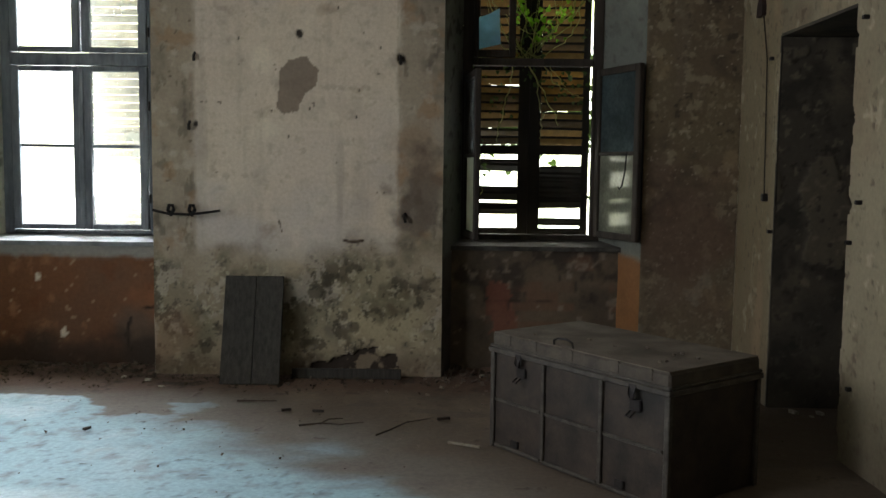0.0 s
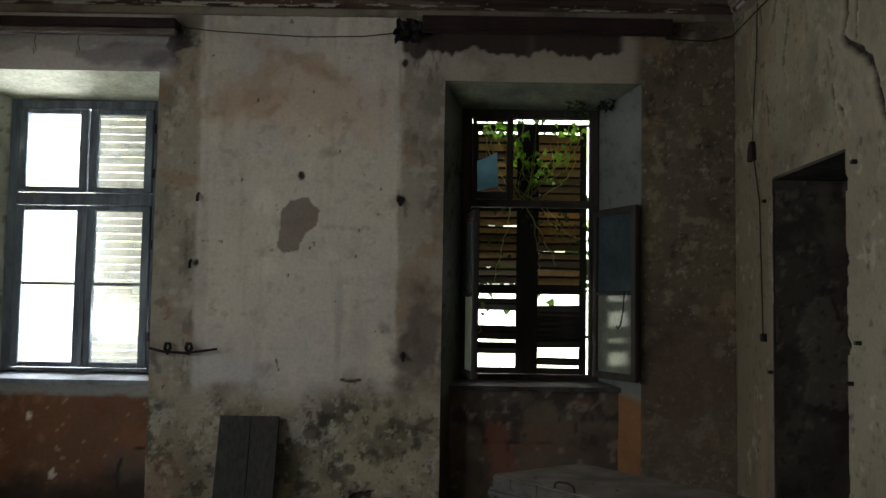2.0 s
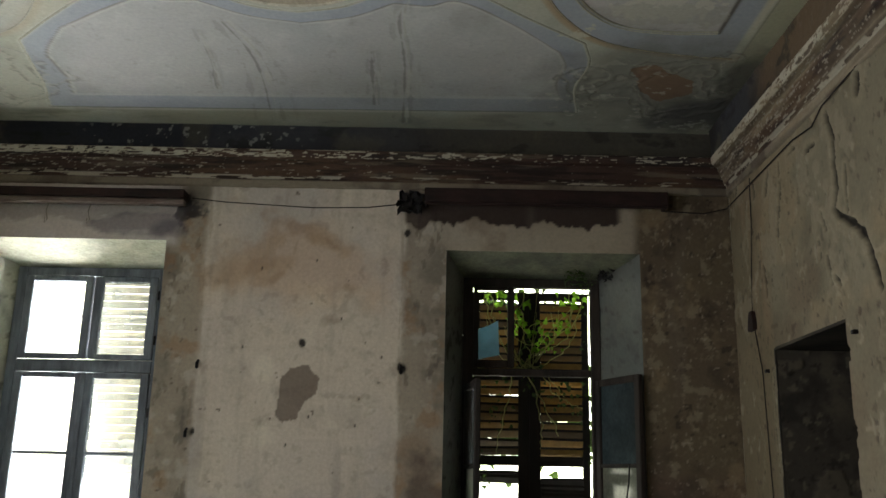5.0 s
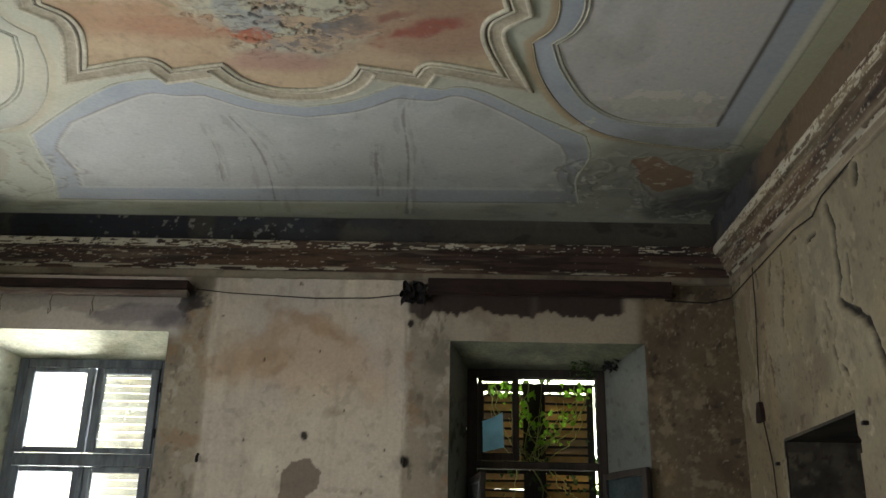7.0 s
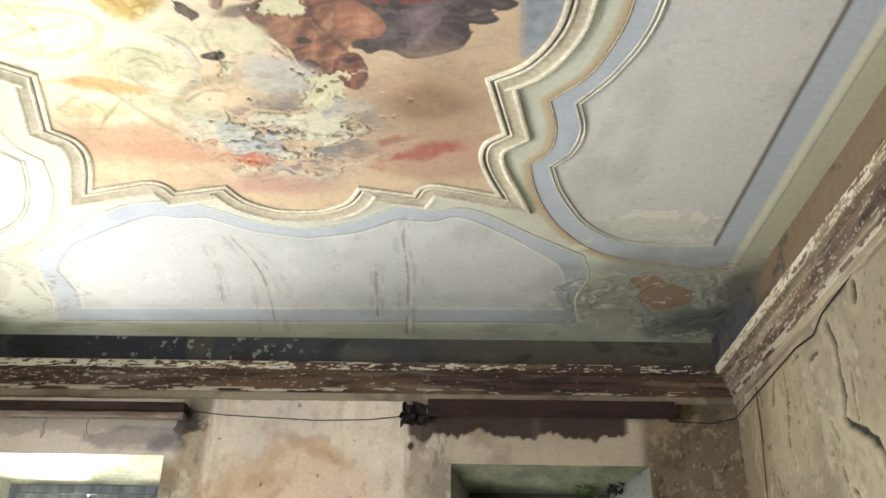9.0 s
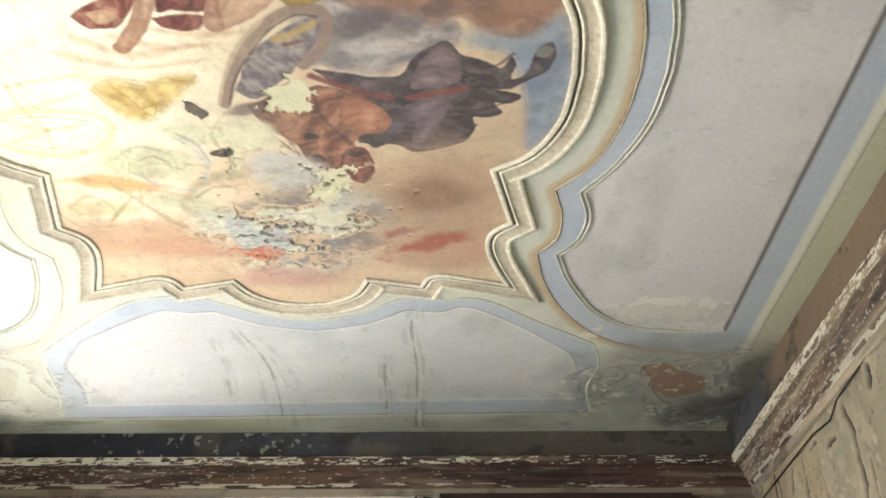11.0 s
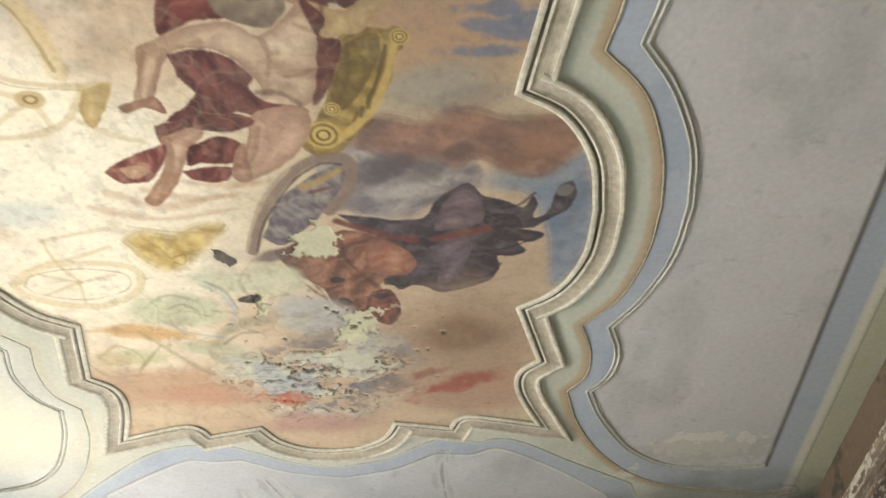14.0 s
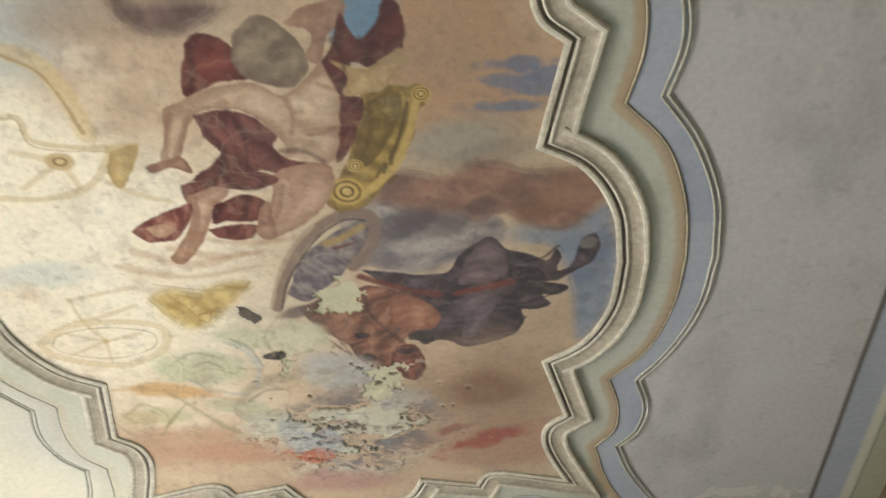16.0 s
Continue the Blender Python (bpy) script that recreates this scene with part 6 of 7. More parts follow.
for x0, x1 in ((-3.28, -2.752), (-2.738, -2.25)):
    for z0, z1, mid in ((1.01, 2.245, 1.645), (2.35, 2.995, None)):
        sash = part("sash", box(x0, x0 + 0.062, 6.96, 7.02, z0, z1, 0.006), FRAMEWOOD, w1)
        part("stile", box(x1 - 0.062, x1, 6.96, 7.02, z0, z1, 0.006), FRAMEWOOD, sash)
        part("rail", box(x0 + 0.062, x1 - 0.062, 6.962, 7.018, z0, z0 + 0.04, 0.005), FRAMEWOOD, sash)
        part("rail", box(x0 + 0.062, x1 - 0.062, 6.962, 7.018, z1 - 0.04, z1, 0.005), FRAMEWOOD, sash)
        if mid:
            part("glazing_bar", box(x0 + 0.062, x1 - 0.062, 6.975, 7.005, mid - 0.012, mid + 0.012, 0.004), FRAMEWOOD, sash)
        pane(sash, x0 + 0.055, x1 - 0.055, z0 + 0.03, z1 - 0.03, 6.99)
part("cover_strip", box(-2.765, -2.725, 6.945, 6.962, 1.01, 2.245, 0.006), FRAMEWOOD, w1, "cover strip between the two leaves")
for z in (1.25, 1.95, 2.5, 2.85):
    part("hinge", tube([(-2.232, 6.955, z - 0.035), (-2.232, 6.955, z + 0.035)], 0.009, 8), IRON, w1)

blind = tagged(empty("slatted_blind", pose(0, 0, 0)), "cream slatted blind hanging outside the closed window", "blind")
for k in range(34):
    z = 1.02 + k * 0.0605
    tilt = 0.012 + 0.004 * math.sin(k * 2.1)
    if k in (4, 5, 6):
        continue
    part("slat", prism([(-2.74, 7.12, z), (-2.74, 7.12 + tilt, z + 0.057), (-2.74, 7.126 + tilt, z + 0.057), (-2.74, 7.126, z)], (0.50, 0, 0)), BLIND, blind)
part("head_rail", box(-2.76, -2.22, 7.10, 7.14, 3.07, 3.10, 0.004), BLIND, blind)
part("bottom_rail", box(-2.74, -2.24, 7.115, 7.135, 0.985, 1.012, 0.004), BLIND, blind)

# the right window: the left upper light still hangs, the rest stands open or is gone
w2 = tagged(empty("window_2", pose(0, 0, 0)), "broken dark casement window with its leaves standing open", "window", kind="structure")
L, R, B, T = 0.14, 1.20, 0.965, 3.05
for args in (("window_frame", L, 0.215, B, T), ("window_frame", 1.13, R, B, T), ("window_frame", 0.215, 1.13, 2.985, T), ("window_frame", 0.215, 1.13, B, 1.01), ("transom", 0.215, 1.13, 2.29, 2.345)):
    bar(args[0], w2, *args[1:], y0=6.98, y1=7.06, mat=DARKWOOD)
sash = part("sash", box(0.22, 0.252, 6.965, 7.015, 2.35, 2.98, 0.006), DARKWOOD, w2)
part("stile", box(0.484, 0.535, 6.965, 7.015, 2.35, 2.98, 0.006), DARKWOOD, sash)
part("rail", box(0.252, 0.484, 6.967, 7.013, 2.35, 2.405, 0.005), DARKWOOD, sash)
part("rail", box(0.252, 0.484, 6.967, 7.013, 2.955, 2.98, 0.005), DARKWOOD, sash)
part("broken_pane", prism([(0.256, 6.99, 2.645), (0.33, 6.99, 2.672), (0.41, 6.99, 2.715), (0.421, 6.99, 2.45), (0.261, 6.99, 2.412)], (0, 0.004, 0)), SHARD, sash, "broken piece of frosted blue glass")


def leaf(parent, hinge, end, z0, z1, upper, lower, mat):
    """A window leaf that stands open, from its hinge to its free edge."""
    d = Vector(end) - Vector(hinge)
    w = d.length
    ob = part("leaf", box(0, 0.055, -0.02, 0.02, z0, z1, 0.006), mat, parent, "window leaf standing open into the room")
    ob.matrix_basis = pose(hinge[0], hinge[1], 0, 0, 0, math.degrees(math.atan2(d.y, d.x)))
    mid = z0 + (z1 - z0) * 0.50
    part("stile", box(w - 0.06, w, -0.02, 0.02, z0, z1, 0.006), mat, ob)
    for a, b in ((z0, z0 + 0.05), (z1 - 0.05, z1), (mid - 0.014, mid + 0.014)):
        part("rail", box(0.055, w - 0.06, -0.019, 0.019, a, b, 0.004), mat, ob)
    for shape, m in (upper, lower):
        corners = [(0.05 + a * (w - 0.10), 0, z0 + 0.04 + b * (z1 - z0 - 0.08)) for a, b in shape]
        part("pane", prism(corners, (0, 0.004, 0)), m, ob)
    return ob


full_low, full_up = [(0, 0), (1, 0), (1, 0.5), (0, 0.5)], [(0, 0.5), (1, 0.5), (1, 1), (0, 1)]
leaf(w2, (1.165, 6.97), (1.385, 6.45), 1.0, 2.262, (full_up, DIRTY), (full_low, PALE_REFLECT), DARKWOOD)
leaf(w2, (0.172, 6.97), (0.240, 6.44), 1.0, 2.21, (full_up, GLASS), (full_low, PALE_PANE), DARKWOOD)
part("stay_hook", tube([(1.30, 6.50, 1.64), (1.285, 6.47, 1.50), (1.265, 6.46, 1.40), (1.245, 6.455, 1.375), (1.235, 6.455, 1.395)], 0.006), IRON, w2, "rusty hanging stay hook")

# louvred shutters outside, some slats gone
shutters = (("left", 0.22, 0.671, (1.345, 1.30, 1.21, 1.185, 1.56, 1.53)), ("right", 0.672, 1.144, (1.46, 1.42, 1.39, 1.35, 1.31, 1.27, 1.235, 1.10, 1.50)))
for side, x0, x1, low in shutters:
    sh = tagged(empty("louvred_shutter", pose(0, 0, 0)), "closed dark louvred shutter with missing lower slats", "shutter", group="shutters of the broken window")
    part("stile", box(x0, x0 + (0.055 if side == "left" else 0.088), 7.22, 7.26, 0.99, 2.99, 0.004), SHUTTER, sh)
    part("stile", box(x1 - (0.085 if side == "left" else 0.055), x1, 7.22, 7.26, 0.99, 2.99, 0.004), SHUTTER, sh)
    for a, b in ((0.99, 1.045), (1.625, 1.70), (2.29, 2.36), (2.925, 2.99)):
        part("rail", box(x0 + 0.055, x1 - 0.055, 7.222, 7.258, a, b, 0.004), SHUTTER, sh)
    zs = [1.735 + 0.0665 * k for k in range(9) if 1.735 + 0.0665 * k < 2.28] + [2.40 + 0.0665 * k for k in range(8)]
    rnd = random.Random(7)
    for z in list(low) + zs:
        j = rnd.uniform(-0.006, 0.006)
        a, b = (x0 + 0.055, x1 - 0.085) if side == "left" else (x0 + 0.088, x1 - 0.055)
        s = part("slat", prism([(a, 7.206, z + 0.016 + j), (a, 7.208, z + 0.034 + j), (a, 7.270, z - 0.024), (a, 7.262, z - 0.034)], (b - a, 0, rnd.uniform(-0.007, 0.007))), SLAT if z > 1.7 else SHUTTER, sh)
        s.data.materials.append(SHUTTER)
        # inner edge takes the dark frame colour, for shade between slats
        min(s.data.polygons, key=lambda f: f.center.y).material_index = 1

# creeper that has grown in
creeper = tagged(empty("creeper", pose(0.7, 7.1, 2.4)), "green creeper grown in between shutter and window", "plant")
rnd = random.Random(5)


def creeper_part(name, bm, mat, label):
    bmesh.ops.translate(bm, verts=bm.verts[:], vec=(-0.7, -7.1, -2.4))
    return part(name, bm, mat, creeper, label)


# pale translucent colour stands in for light falling on the stems
STEM = translucent("lit_creeper_stem", "a3a468", 0.6, 0.8, 0.05)
stems = bmesh.new()
ways = (((0.62, 2.98), (0.60, 2.75), (0.66, 2.50), (0.64, 2.36)), ((1.05, 2.95), (0.95, 2.70), (0.80, 2.55), (0.66, 2.44)), ((1.08, 2.80), (0.92, 2.58), (0.72, 2.48)), ((0.25, 2.36), (0.45, 2.42), (0.62, 2.42), (0.78, 2.33)),
        ((0.64, 2.40), (0.72, 2.1), (0.76, 1.9), (0.74, 1.75)), ((0.66, 2.40), (0.84, 2.28), (0.93, 2.15)), ((0.36, 2.95), (0.38, 2.75), (0.42, 2.62)), ((0.55, 2.36), (0.5, 2.1), (0.45, 1.9), (0.42, 1.7)),
        ((0.28, 1.7), (0.27, 1.5), (0.30, 1.3)), ((1.08, 2.9), (1.0, 2.62), (0.88, 2.46), (0.7, 2.36)), ((0.30, 2.95), (0.36, 2.7), (0.50, 2.5), (0.66, 2.40)), ((0.74, 2.36), (0.86, 2.18), (0.98, 2.10), (1.09, 2.06)), ((0.60, 2.36), (0.80, 2.05), (0.90, 1.85)), ((0.15, 2.33), (0.4, 2.38), (0.66, 2.36)), ((0.98, 2.95), (1.0, 2.75), (0.9, 2.62)))
for w in ways:
    line = [(x + rnd.uniform(-0.02, 0.02), 7.12 + rnd.uniform(-0.03, 0.04), z) for x, z in curve_through(w, 5)]
    tube(line, 0.0055, 5, stems, 0.5)
for k in range(16):
    x0, z0, x1, z1 = 0.66 + rnd.uniform(-0.06, 0.06), 2.34 + rnd.uniform(-0.05, 0.12), rnd.uniform(0.28, 1.10), rnd.uniform(2.65, 2.98)
    sag = rnd.uniform(-0.10, 0.10)
    tube([(x0 + (x1 - x0) * q + sag * math.sin(math.pi * q), 7.10 + rnd.uniform(-0.02, 0.04), z0 + (z1 - z0) * q + 0.5 * sag * math.sin(2 * math.pi * q)) for q in (0.0, 0.2, 0.4, 0.6, 0.8, 1.0)], 0.0035, 4, stems, 0.6)
creeper_part("vine", stems, STEM, "thin stems in a pale lit colour")


def leaves(count, spots, size):
    bm = bmesh.new()
    for _ in range(count):
        cx, cz, rx, rz = rnd.choice(spots)
        c = Vector((cx + rnd.gauss(0, rx), 7.12 + rnd.uniform(-0.05, 0.05), cz + rnd.gauss(0, rz)))
        s = size * rnd.uniform(0.6, 1.3)
        turn = Euler((rnd.uniform(-0.8, 0.8), rnd.uniform(-3.1, 3.1), rnd.uniform(-0.9, 0.9))).to_matrix()
        rim = [(0, 0, -0.40), (0.26, 0.08, -0.46), (0.42, 0.10, -0.15), (0.20, 0.06, 0.28), (0, 0, 0.80), (-0.20, 0.06, 0.28), (-0.42, 0.10, -0.15), (-0.26, 0.08, -0.46)]
        mid = bm.verts.new(c)
        ring = [bm.verts.new(c + turn @ (Vector(q) * s)) for q in rim]
        for k in range(8):
            bm.faces.new((mid, ring[k], ring[(k + 1) % 8]))
    return bm


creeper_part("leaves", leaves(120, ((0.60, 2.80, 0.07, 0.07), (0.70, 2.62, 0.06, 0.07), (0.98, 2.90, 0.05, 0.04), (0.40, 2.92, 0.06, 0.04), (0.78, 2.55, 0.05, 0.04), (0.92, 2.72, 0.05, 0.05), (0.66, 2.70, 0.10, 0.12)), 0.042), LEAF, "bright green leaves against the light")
creeper_part("leaves", leaves(110, ((0.62, 2.40, 0.08, 0.06), (0.40, 2.30, 0.12, 0.05), (0.72, 2.20, 0.08, 0.12), (0.30, 1.55, 0.04, 0.10), (0.45, 2.0, 0.07, 0.1), (0.95, 2.15, 0.06, 0.07), (0.64, 2.55, 0.10, 0.08)), 0.035), LEAF_DARK, "small leaves in the dark shade colour")
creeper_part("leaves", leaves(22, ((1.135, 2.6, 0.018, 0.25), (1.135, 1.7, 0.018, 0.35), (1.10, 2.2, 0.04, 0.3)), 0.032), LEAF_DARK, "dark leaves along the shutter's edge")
# leaf mass added outside to keep the slat gaps dark
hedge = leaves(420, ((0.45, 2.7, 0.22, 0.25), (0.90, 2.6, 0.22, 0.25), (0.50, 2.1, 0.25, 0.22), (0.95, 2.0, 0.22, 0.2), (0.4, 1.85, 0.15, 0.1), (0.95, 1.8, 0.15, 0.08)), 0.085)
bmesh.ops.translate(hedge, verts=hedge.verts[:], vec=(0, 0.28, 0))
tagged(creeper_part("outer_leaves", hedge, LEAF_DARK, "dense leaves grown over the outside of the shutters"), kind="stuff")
sprig = tagged(mesh_object("sprig", tube([(1.08, 6.93, 3.02), (1.05, 6.86, 3.06), (0.99, 6.80, 3.09), (0.93, 6.76, 3.11)], 0.003, 5), DARKWOOD), "withered sprig hanging in the upper niche corner", "plant")
bm = bmesh.new()
for _ in range(130):
    c = Vector((rnd.uniform(0.90, 1.14), rnd.uniform(6.78, 6.95), rnd.uniform(2.97, 3.09)))
    s = rnd.uniform(0.010, 0.026)
    bm.faces.new([bm.verts.new(c + Vector((rnd.uniform(-s, s), rnd.uniform(-s, s), rnd.uniform(-s, s)))) for _ in range(3)])
part("leaves", bm, LEAF_DARK, sprig)
rag = bmesh.new()
for _ in range(26):
    c = Vector((rnd.uniform(1.16, 1.27), rnd.uniform(6.70, 6.85), rnd.uniform(3.02, 3.08)))
    rag.faces.new([rag.verts.new(c + Vector((rnd.uniform(-0.035, 0.035), rnd.uniform(-0.02, 0.02), rnd.uniform(-0.025, 0.025)))) for _ in range(4)])
tagged(mesh_object("cobweb", rag, IRON), "dark dusty cobweb in the niche corner", "cobweb")

# ---- trunk ----
trunk = tagged(empty("trunk", pose(0.995, 3.885, 0.0, 0, 0, 180 - 53.5)), "old dark travelling trunk with battens, dusty lid, on the floor", "trunk")
# local x runs along the front from the near corner, y goes to the front, so the body lies at minus y
TL, TD, TH = 1.215, 0.665, 0.635
body = part("body", box(0.012, TL - 0.012, -TD + 0.012, -0.012, 0.0, 0.535, 0.006), TRUNK_SKIN, trunk)
lid = part("lid", box(0.004, TL - 0.004, -TD + 0.004, -0.004, 0.540, 0.628, 0.010), LID_SKIN, trunk)
part("lid_top", box(0.010, TL - 0.010, -TD + 0.010, -0.010, 0.6285, 0.634, 0.002), DUST, lid, "grey dust on the lid")
for z0, z1, o in ((0.525, 0.552, 0.012), (0.553, 0.570, 0.006)):
    part("rim", box(-o, TL + o, -o + 0.004, o, z0, z1, 0.005), TRUNK_TRIM, lid)
    part("rim", box(-o, TL + o, -TD - o, -TD + o - 0.004, z0, z1, 0.005), TRUNK_TRIM, lid)
    part("rim", box(-o, o - 0.004, -TD + o, -o + 0.004, z0, z1, 0.005), TRUNK_TRIM, lid)
    part("rim", box(TL - o + 0.004, TL + o, -TD + o, -o + 0.004, z0, z1, 0.005), TRUNK_TRIM, lid)
for x in (0.0, 0.395, 0.795, TL - 0.03):
    part("batten", box(x, x + 0.024, -0.012, 0.003, 0.02, 0.525, 0.004), TRUNK_TRIM, body, "worn wooden batten")
for z in (0.02, 0.27):
    for x0, x1 in ((0.032, 0.395), (0.427, 0.795), (0.827, TL - 0.03)):
        part("batten", box(x0, x1, -0.012, 0.000, z - 0.008, z + 0.008, 0.003), TRUNK_TRIM, body)
for x0 in (0.10, 0.30, 0.60, 0.86, 1.06):
    part("patch", box(x0, x0 + 0.055, -0.012, 0.000, 0.575, 0.629, 0.003), LID_SKIN, lid, "worn leather patch")
part("handle", tube([(0.62, -0.025, 0.632), (0.622, -0.02, 0.662), (0.66, -0.018, 0.674), (0.72, -0.018, 0.670), (0.752, -0.02, 0.655), (0.754, -0.025, 0.632)], 0.006), IRON, lid, "rusty wire handle")
for x in (0.20, 0.98):
    lock = part("lock", box(x - 0.04, x + 0.03, -0.012, 0.004, 0.42, 0.475, 0.006), IRON, body, "rusty iron lock plate")
    part("hasp", prism([(x - 0.022, 0.012, 0.545), (x + 0.022, 0.012, 0.545), (x + 0.018, 0.026, 0.50), (x + 0.008, 0.018, 0.475), (x - 0.008, 0.018, 0.475), (x - 0.018, 0.026, 0.50)], (0, -0.006, 0.0)), IRON, lock)
    part("staple", tube([(x - 0.014, 0.008, 0.42), (x - 0.014, 0.04, 0.40), (x + 0.014, 0.04, 0.40), (x + 0.014, 0.008, 0.42)], 0.005), IRON, lock)
for x in (0.25, 0.99):
    part("foot_patch", box(x, x + 0.06, -0.012, 0.002, 0.035, 0.075, 0.004), IRON, body, "rusty patch on the lower edge")
for y in (-0.012, -TD + 0.012):
    for x in (-0.004, TL - 0.02):
        part("corner_trim", box(x, x + 0.024, y - 0.014, y + 0.014, 0.0, 0.525, 0.004), TRUNK_TRIM, body)
bm = bmesh.new()
rnd = random.Random(12)
for _ in range(9):
    c = Vector((rnd.uniform(0.1, 1.0), rnd.uniform(-0.5, -0.1), 0.636))
    box(c.x, c.x + rnd.uniform(0.01, 0.03), c.y, c.y + rnd.uniform(0.008, 0.02), c.z - 0.004, c.z + 0.008, 0.002, bm)
tagged(part("crumbs", bm, RUBBLE, lid, "crumbs of fallen plaster"), kind="stuff")

# ---- things against the wall ----
board = tagged(empty("wooden_board", pose(-1.325, 6.20, 0.0, -19.0, 0, 1.2)), "grey two-plank board leaning against the wall", "board")
for x0, x1 in ((-0.208, 0.011), (0.014, 0.205)):
    part("plank", box(x0, x1, -0.012, 0.012, 0.0, 0.768, 0.004), BOARD, board)
for z in (0.12, 0.64):
    part("cleat", box(-0.18, 0.18, 0.012, 0.030, z, z + 0.05, 0.003), BOARD, board)
plank = tagged(mesh_object("loose_plank", box(-1.065, -0.285, 6.40, 6.425, 0.0, 0.072, 0.004), BOARD), "loose skirting plank standing on the floor", "plank")
STAKE = mottled("pale_broken_wood", "7c7468", "58503f", 0.05, stretch=(4, 0.5, 4))
for cx, cy, length, turn in ((0.13, 4.83, 0.19, -28), (-0.75, 5.48, 0.07, -10), (-0.95, 5.50, 0.06, 25), (0.02, 5.34, 0.08, 20), (-2.0, 5.05, 0.05, 60)):
    s = tagged(mesh_object("wood_splinter", prism([(-length / 2, -0.010, 0.002), (length / 2, -0.004, 0.002), (length / 2, 0.006, 0.002), (0, 0.012, 0.002), (-length / 2, 0.010, 0.002)], (0, 0, 0.014)), STAKE if turn == -28 else DARKWOOD),
               "broken wood splinter lying on the floor", "splinter", group="splinters on the floor")
    s.matrix_world = pose(cx, cy, 0.006, 0, 0, turn)
TWIG = mottled("dry_twig_bark", "3d332a", "231c17", 0.03)
for pts in (((-0.82, 5.17, 0.012), (-0.70, 5.20, 0.018), (-0.58, 5.20, 0.012), (-0.45, 5.26, 0.010)), ((-0.36, 5.00, 0.010), (-0.28, 5.10, 0.016), (-0.20, 5.26, 0.012), (-0.06, 5.36, 0.010)), ((-0.70, 5.21, 0.012), (-0.66, 5.28, 0.020), (-0.58, 5.33, 0.012)),
            ((-1.30, 5.72, 0.01), (-1.16, 5.70, 0.016), (-1.05, 5.73, 0.01))):
    tagged(mesh_object("twig", tube([(a, b, c) for a, b, c in pts], 0.006, 6, None, 0.5), TWIG), "thin dry twig lying on the dusty floor", "twig", group="twigs on the floor")
SCRAP = mottled("white_plaster_scrap", "b5b0a4", "8a857a", 0.03)
rnd = random.Random(21)
for cx, cy, s in ((2.22, 5.62, 0.035), (2.38, 5.60, 0.03), (2.30, 5.52, 0.02), (-2.05, 6.28, 0.03), (-2.25, 6.36, 0.025), (-1.9, 6.10, 0.02), (0.45, 6.40, 0.03), (0.30, 6.52, 0.025), (0.95, 6.45, 0.03)):
    pts = [(s * (0.7 + 0.5 * rnd.random()) * math.cos(k * 1.05), s * (0.5 + 0.4 * rnd.random()) * math.sin(k * 1.05), 0) for k in range(6)]
    chip = tagged(mesh_object("plaster_chip", prism(pts, (0.004, 0.003, s * 0.5)), SCRAP), "pale chip of fallen plaster on the floor", "plaster chip", group="plaster chips on the floor")
    chip.matrix_world = pose(cx, cy, 0.0, rnd.uniform(-8, 8), rnd.uniform(-8, 8), rnd.uniform(0, 180))
bm = bmesh.new()
rnd = random.Random(3)
for _ in range(260):
    x, y = rnd.uniform(-3.6, -2.1) if rnd.random() < 0.6 else rnd.uniform(0.05, 1.35), 6.72 - abs(rnd.gauss(0, 0.12))
    s = rnd.uniform(0.012, 0.04)
    c = Vector((x, y, s * 0.4))
    pts = [bm.verts.new(c + Vector((rnd.uniform(-s, s), rnd.uniform(-s, s), rnd.uniform(-s * 0.6, s * 0.9)))) for _ in range(5)]
    for f in ((0, 1, 2), (0, 2, 3), (0, 3, 4), (0, 4, 1), (1, 2, 4), (2, 3, 4)):
        bm.faces.new([pts[k] for k in f])
for _ in range(1100):
    if rnd.random() < 0.86:
        x, y = rnd.uniform(-3.5, 2.0), 6.46 - abs(rnd.gauss(0, 0.22))
        if 0.0 < x < 1.4 or x < -2.07:
            y += 0.25 * rnd.random()
    else:
        x, y = rnd.uniform(-3.0, 2.0), rnd.uniform(3.6, 6.3)
    s = rnd.uniform(0.004, 0.022 if y > 5.9 else 0.012) * (1.5 if rnd.random() < 0.08 else 1)
    c = Vector((x, y, s * 0.3 + 0.002))
    pts = [bm.verts.new(c + Vector((rnd.uniform(-s, s), rnd.uniform(-s, s), rnd.uniform(-s * 0.6, s * 0.9)))) for _ in range(5)]
    for f in ((0, 1, 2), (0, 2, 3), (0, 3, 4), (0, 4, 1), (1, 2, 4), (2, 3, 4)):
        bm.faces.new([pts[k] for k in f])
tagged(mesh_object("rubble", bm, RUBBLE), "crumbs of plaster and dirt scattered on the floor", "rubble", kind="stuff")

# ---- curtain boxes, wires and iron on the walls ----
PELMET = mottled("brown_pelmet_wood", "33211c", "1f1512", 0.12, stretch=(0.3, 1, 1))
box_2 = tagged(mesh_object("curtain_box", box(-0.17, 1.61, 6.36, 6.50, 3.55, 3.575, 0.004), PELMET), "dark brown wooden curtain box above the window", "curtain box")
part("front_board", box(-0.17, 1.61, 6.345, 6.36, 3.475, 3.58, 0.005), PELMET, box_2)
part("lower_strip", box(-0.17, 1.61, 6.37, 6.39, 3.462, 3.482, 0.004), PELMET, box_2)
for x in (-0.17, 1.59):
    part("end_board", box(x, x + 0.02, 6.36, 6.50, 3.475, 3.552, 0.003), PELMET, box_2)
PALEROD = mottled("greyed_curtain_rail", "7d7268", "5c4c44", 0.12, stretch=(0.3, 1, 1))
rail = tagged(mesh_object("curtain_rail", box(-3.75, -1.93, 6.37, 6.44, 3.42, 3.465, 0.010), PALEROD), "long wooden curtain rail above the bright window", "curtain rail")
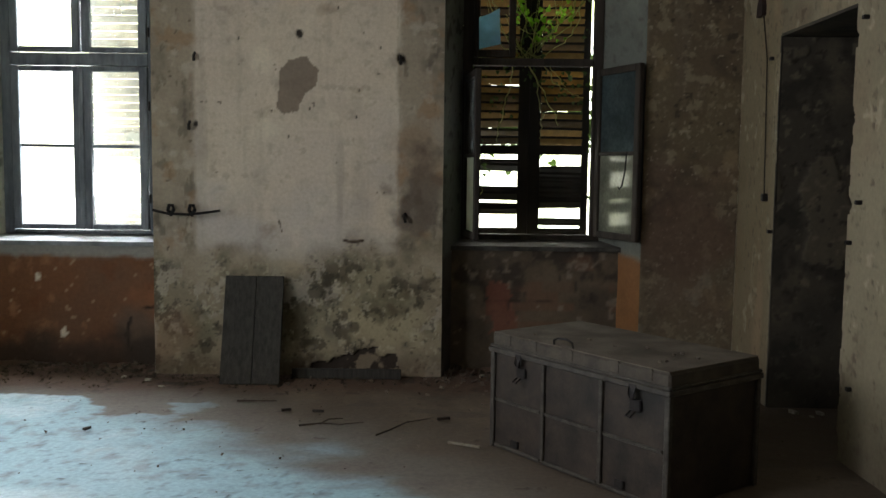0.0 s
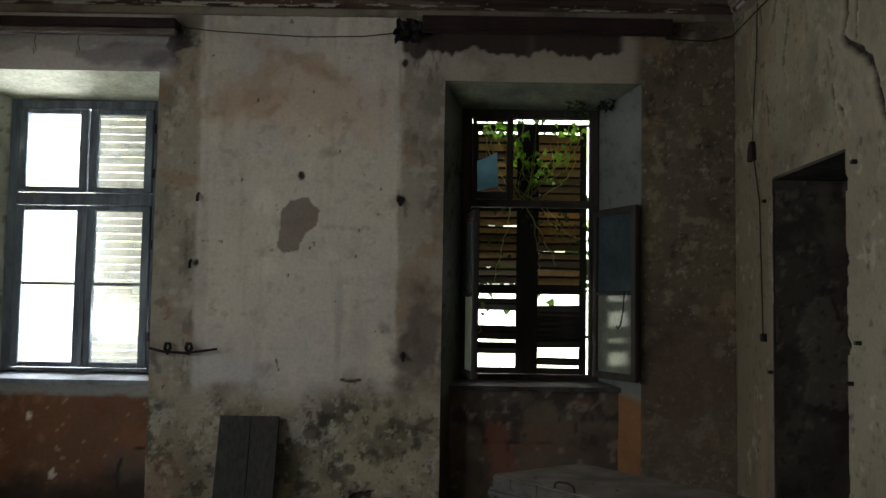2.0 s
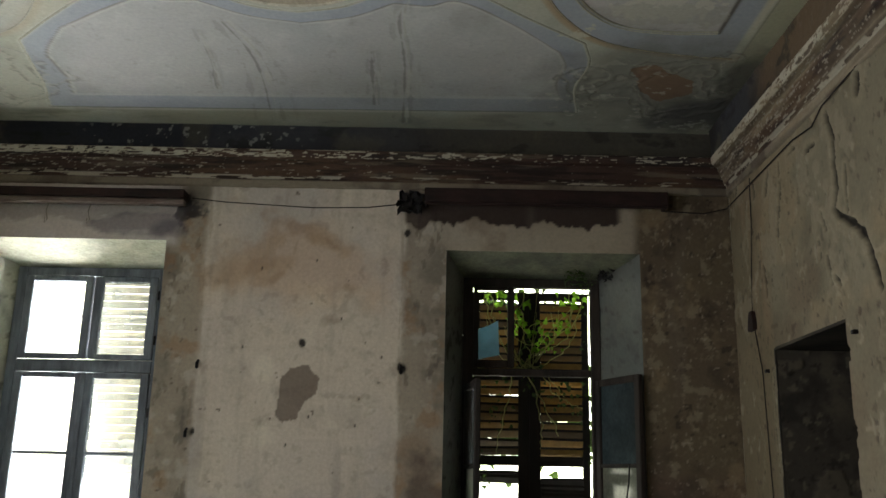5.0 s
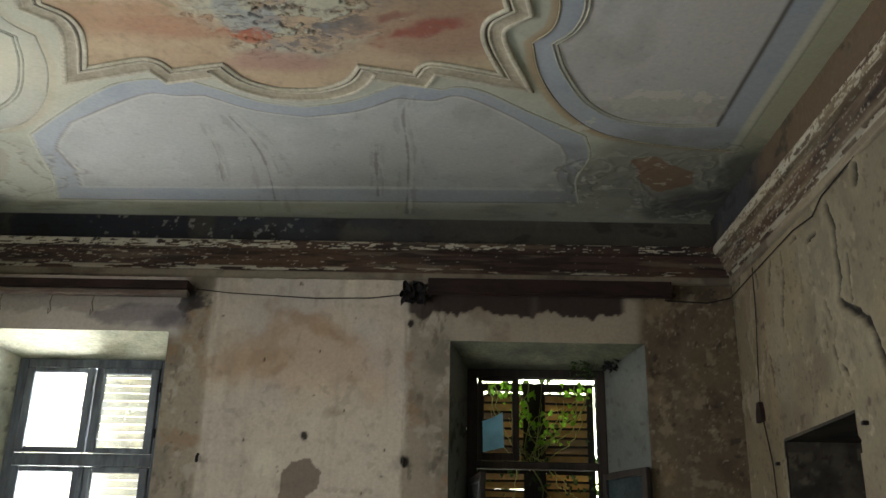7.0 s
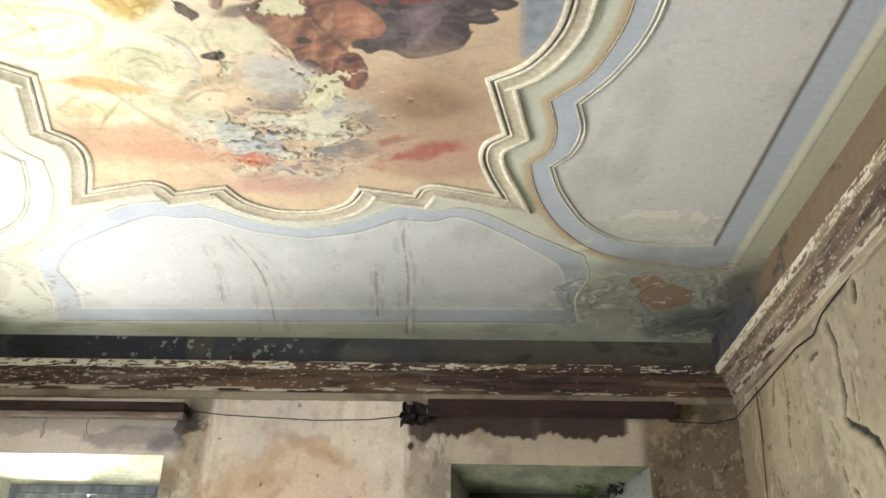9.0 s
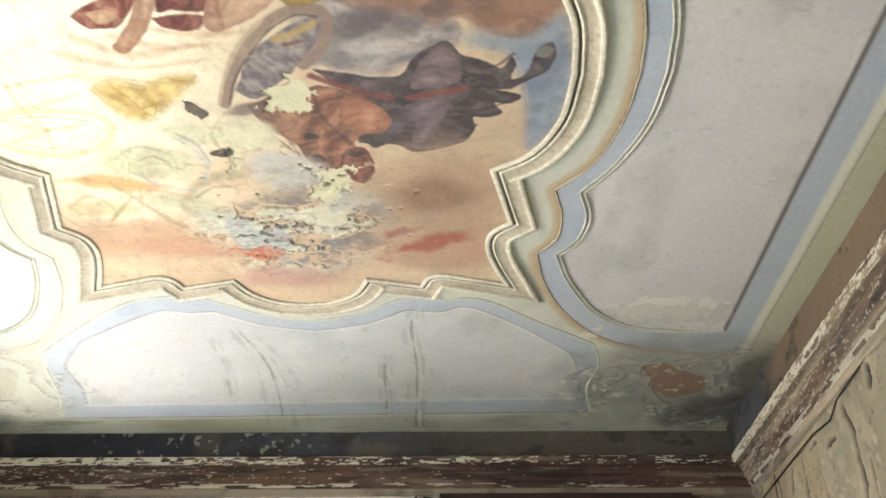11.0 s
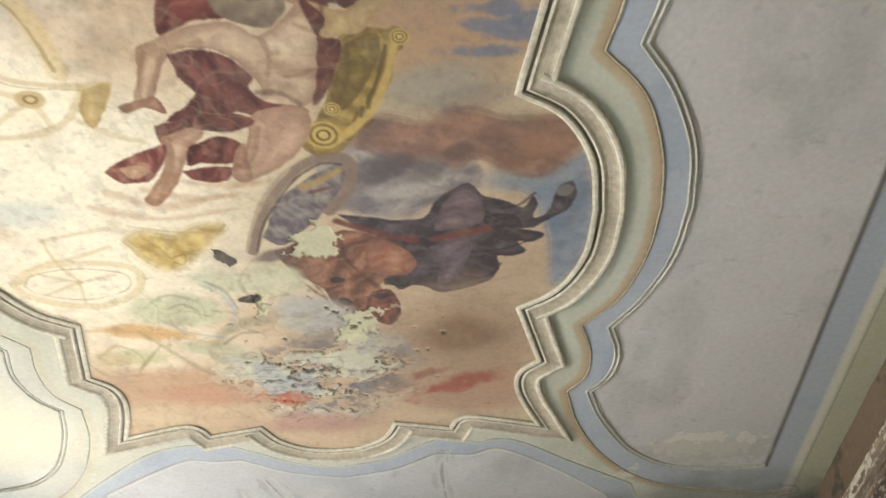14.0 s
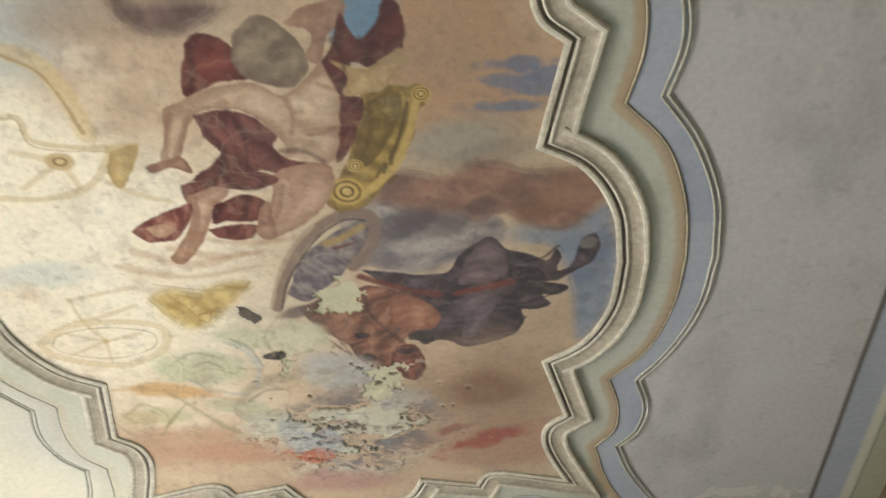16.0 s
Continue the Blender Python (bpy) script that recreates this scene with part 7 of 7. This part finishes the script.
part("upper_board", box(-3.75, -1.93, 6.36, 6.50, 3.468, 3.535, 0.006), PELMET, rail, "brown upper board")
for x in (-2.93, -2.62, -3.3):
    part("cord", tube([(x, 6.40, 3.42), (x - 0.012, 6.40, 3.36), (x + 0.004, 6.40, 3.30), (x - 0.014, 6.40, 3.27), (x - 0.016, 6.40, 3.31)], 0.004), STAKE, rail, "loose pale cord end")
wad = bmesh.new()
bmesh.ops.create_grid(wad, x_segments=9, y_segments=9, size=0.5)
for v in wad.verts:
    n = noise.noise_vector(v.co * 4.0)
    v.co = Vector((-0.27 + 0.16 * v.co.x + 0.05 * n.x, 6.44 + 0.05 * n.y, 3.49 + 0.17 * v.co.y + 0.06 * n.z))
tagged(mesh_object("torn_cloth", wad, IRON), "dark torn scrap of cloth at the curtain box", "cloth")
WIRE = mottled("old_wire", "332c26", "1e1a17", 0.05)
tagged(mesh_object("wire", tube([(-1.90, 6.47, 3.50), (-1.66, 6.47, 3.475), (-1.0, 6.475, 3.445), (-0.6, 6.475, 3.455), (-0.30, 6.47, 3.49)], 0.004), WIRE), "thin wire sagging along the wall", "wire", group="wires on the walls")
tagged(mesh_object("wire", tube([(1.60, 6.47, 3.47), (1.9, 6.475, 3.46), (2.07, 6.47, 3.50), (2.085, 6.0, 3.53), (2.085, 5.2, 3.55), (2.085, 4.9, 3.52), (2.085, 4.75, 3.58), (2.085, 4.2, 3.62), (2.085, 3.4, 3.64)], 0.005), WIRE),
       "thin wire running under the cornice round the corner", "wire", group="wires on the walls")
tagged(mesh_object("bell_wire", tube([(2.09, 6.0, 3.58), (2.09, 6.02, 3.27), (2.088, 6.08, 2.9), (2.088, 6.11, 2.64)], 0.004), WIRE), "thin wire down to the wooden block", "wire", group="wires on the walls")
tagged(mesh_object("bell_wire", tube([(2.088, 6.08, 2.54), (2.088, 5.98, 2.24), (2.088, 5.96, 1.9), (2.088, 5.93, 1.36)], 0.004), WIRE), "thin wire down from the wooden block", "wire", group="wires on the walls")
tagged(mesh_object("bell_block", prism([(2.07, 6.06, 2.53), (2.07, 6.17, 2.53), (2.07, 6.16, 2.60), (2.07, 6.13, 2.66), (2.07, 6.09, 2.66), (2.07, 6.065, 2.60)], (0.04, 0, 0)), PELMET), "small brown wooden block on the wall wire", "block")
tagged(mesh_object("wall_switch", box(2.065, 2.105, 5.89, 5.93, 1.32, 1.37, 0.006), IRON), "small dark switch at the end of the wire", "switch")
for y, z in ((5.89, 2.23), (5.80, 1.13), (4.58, 1.36), (4.58, 0.405), (4.67, 1.15), (4.60, 2.28)):
    tagged(mesh_object("hinge_pin", box(2.072, 2.115, y - 0.015, y + 0.015, z - 0.011, z + 0.011, 0.004), IRON), "rusty iron hinge pin beside the doorway", "hinge pin", group="hinge pins of the doorway")
hook = tagged(mesh_object("wall_hook", tube([(-2.06, 6.46, 1.19), (-1.95, 6.45, 1.165), (-1.80, 6.45, 1.160), (-1.68, 6.45, 1.175), (-1.58, 6.455, 1.19)], 0.010, 6), IRON), "rusty iron curtain hook fixed to the wall", "hook")
for x in (-1.93, -1.78):
    part("scroll", tube([(x - 0.01, 6.505, 1.15), (x - 0.025, 6.47, 1.19), (x - 0.012, 6.455, 1.225), (x + 0.015, 6.45, 1.225), (x + 0.022, 6.455, 1.195), (x + 0.005, 6.455, 1.165)], 0.013, 6), IRON, hook)
for x, z in ((-1.76, 2.28), (-0.31, 2.27), (-1.80, 1.80), (-0.27, 1.16)):
    n = tagged(mesh_object("wall_peg", tube([(x, 6.51, z + 0.02), (x, 6.475, z), (x + 0.004, 6.46, z - 0.04)], 0.011, 6), IRON), "rusty iron peg in the wall", "peg", group="pegs in the wall")
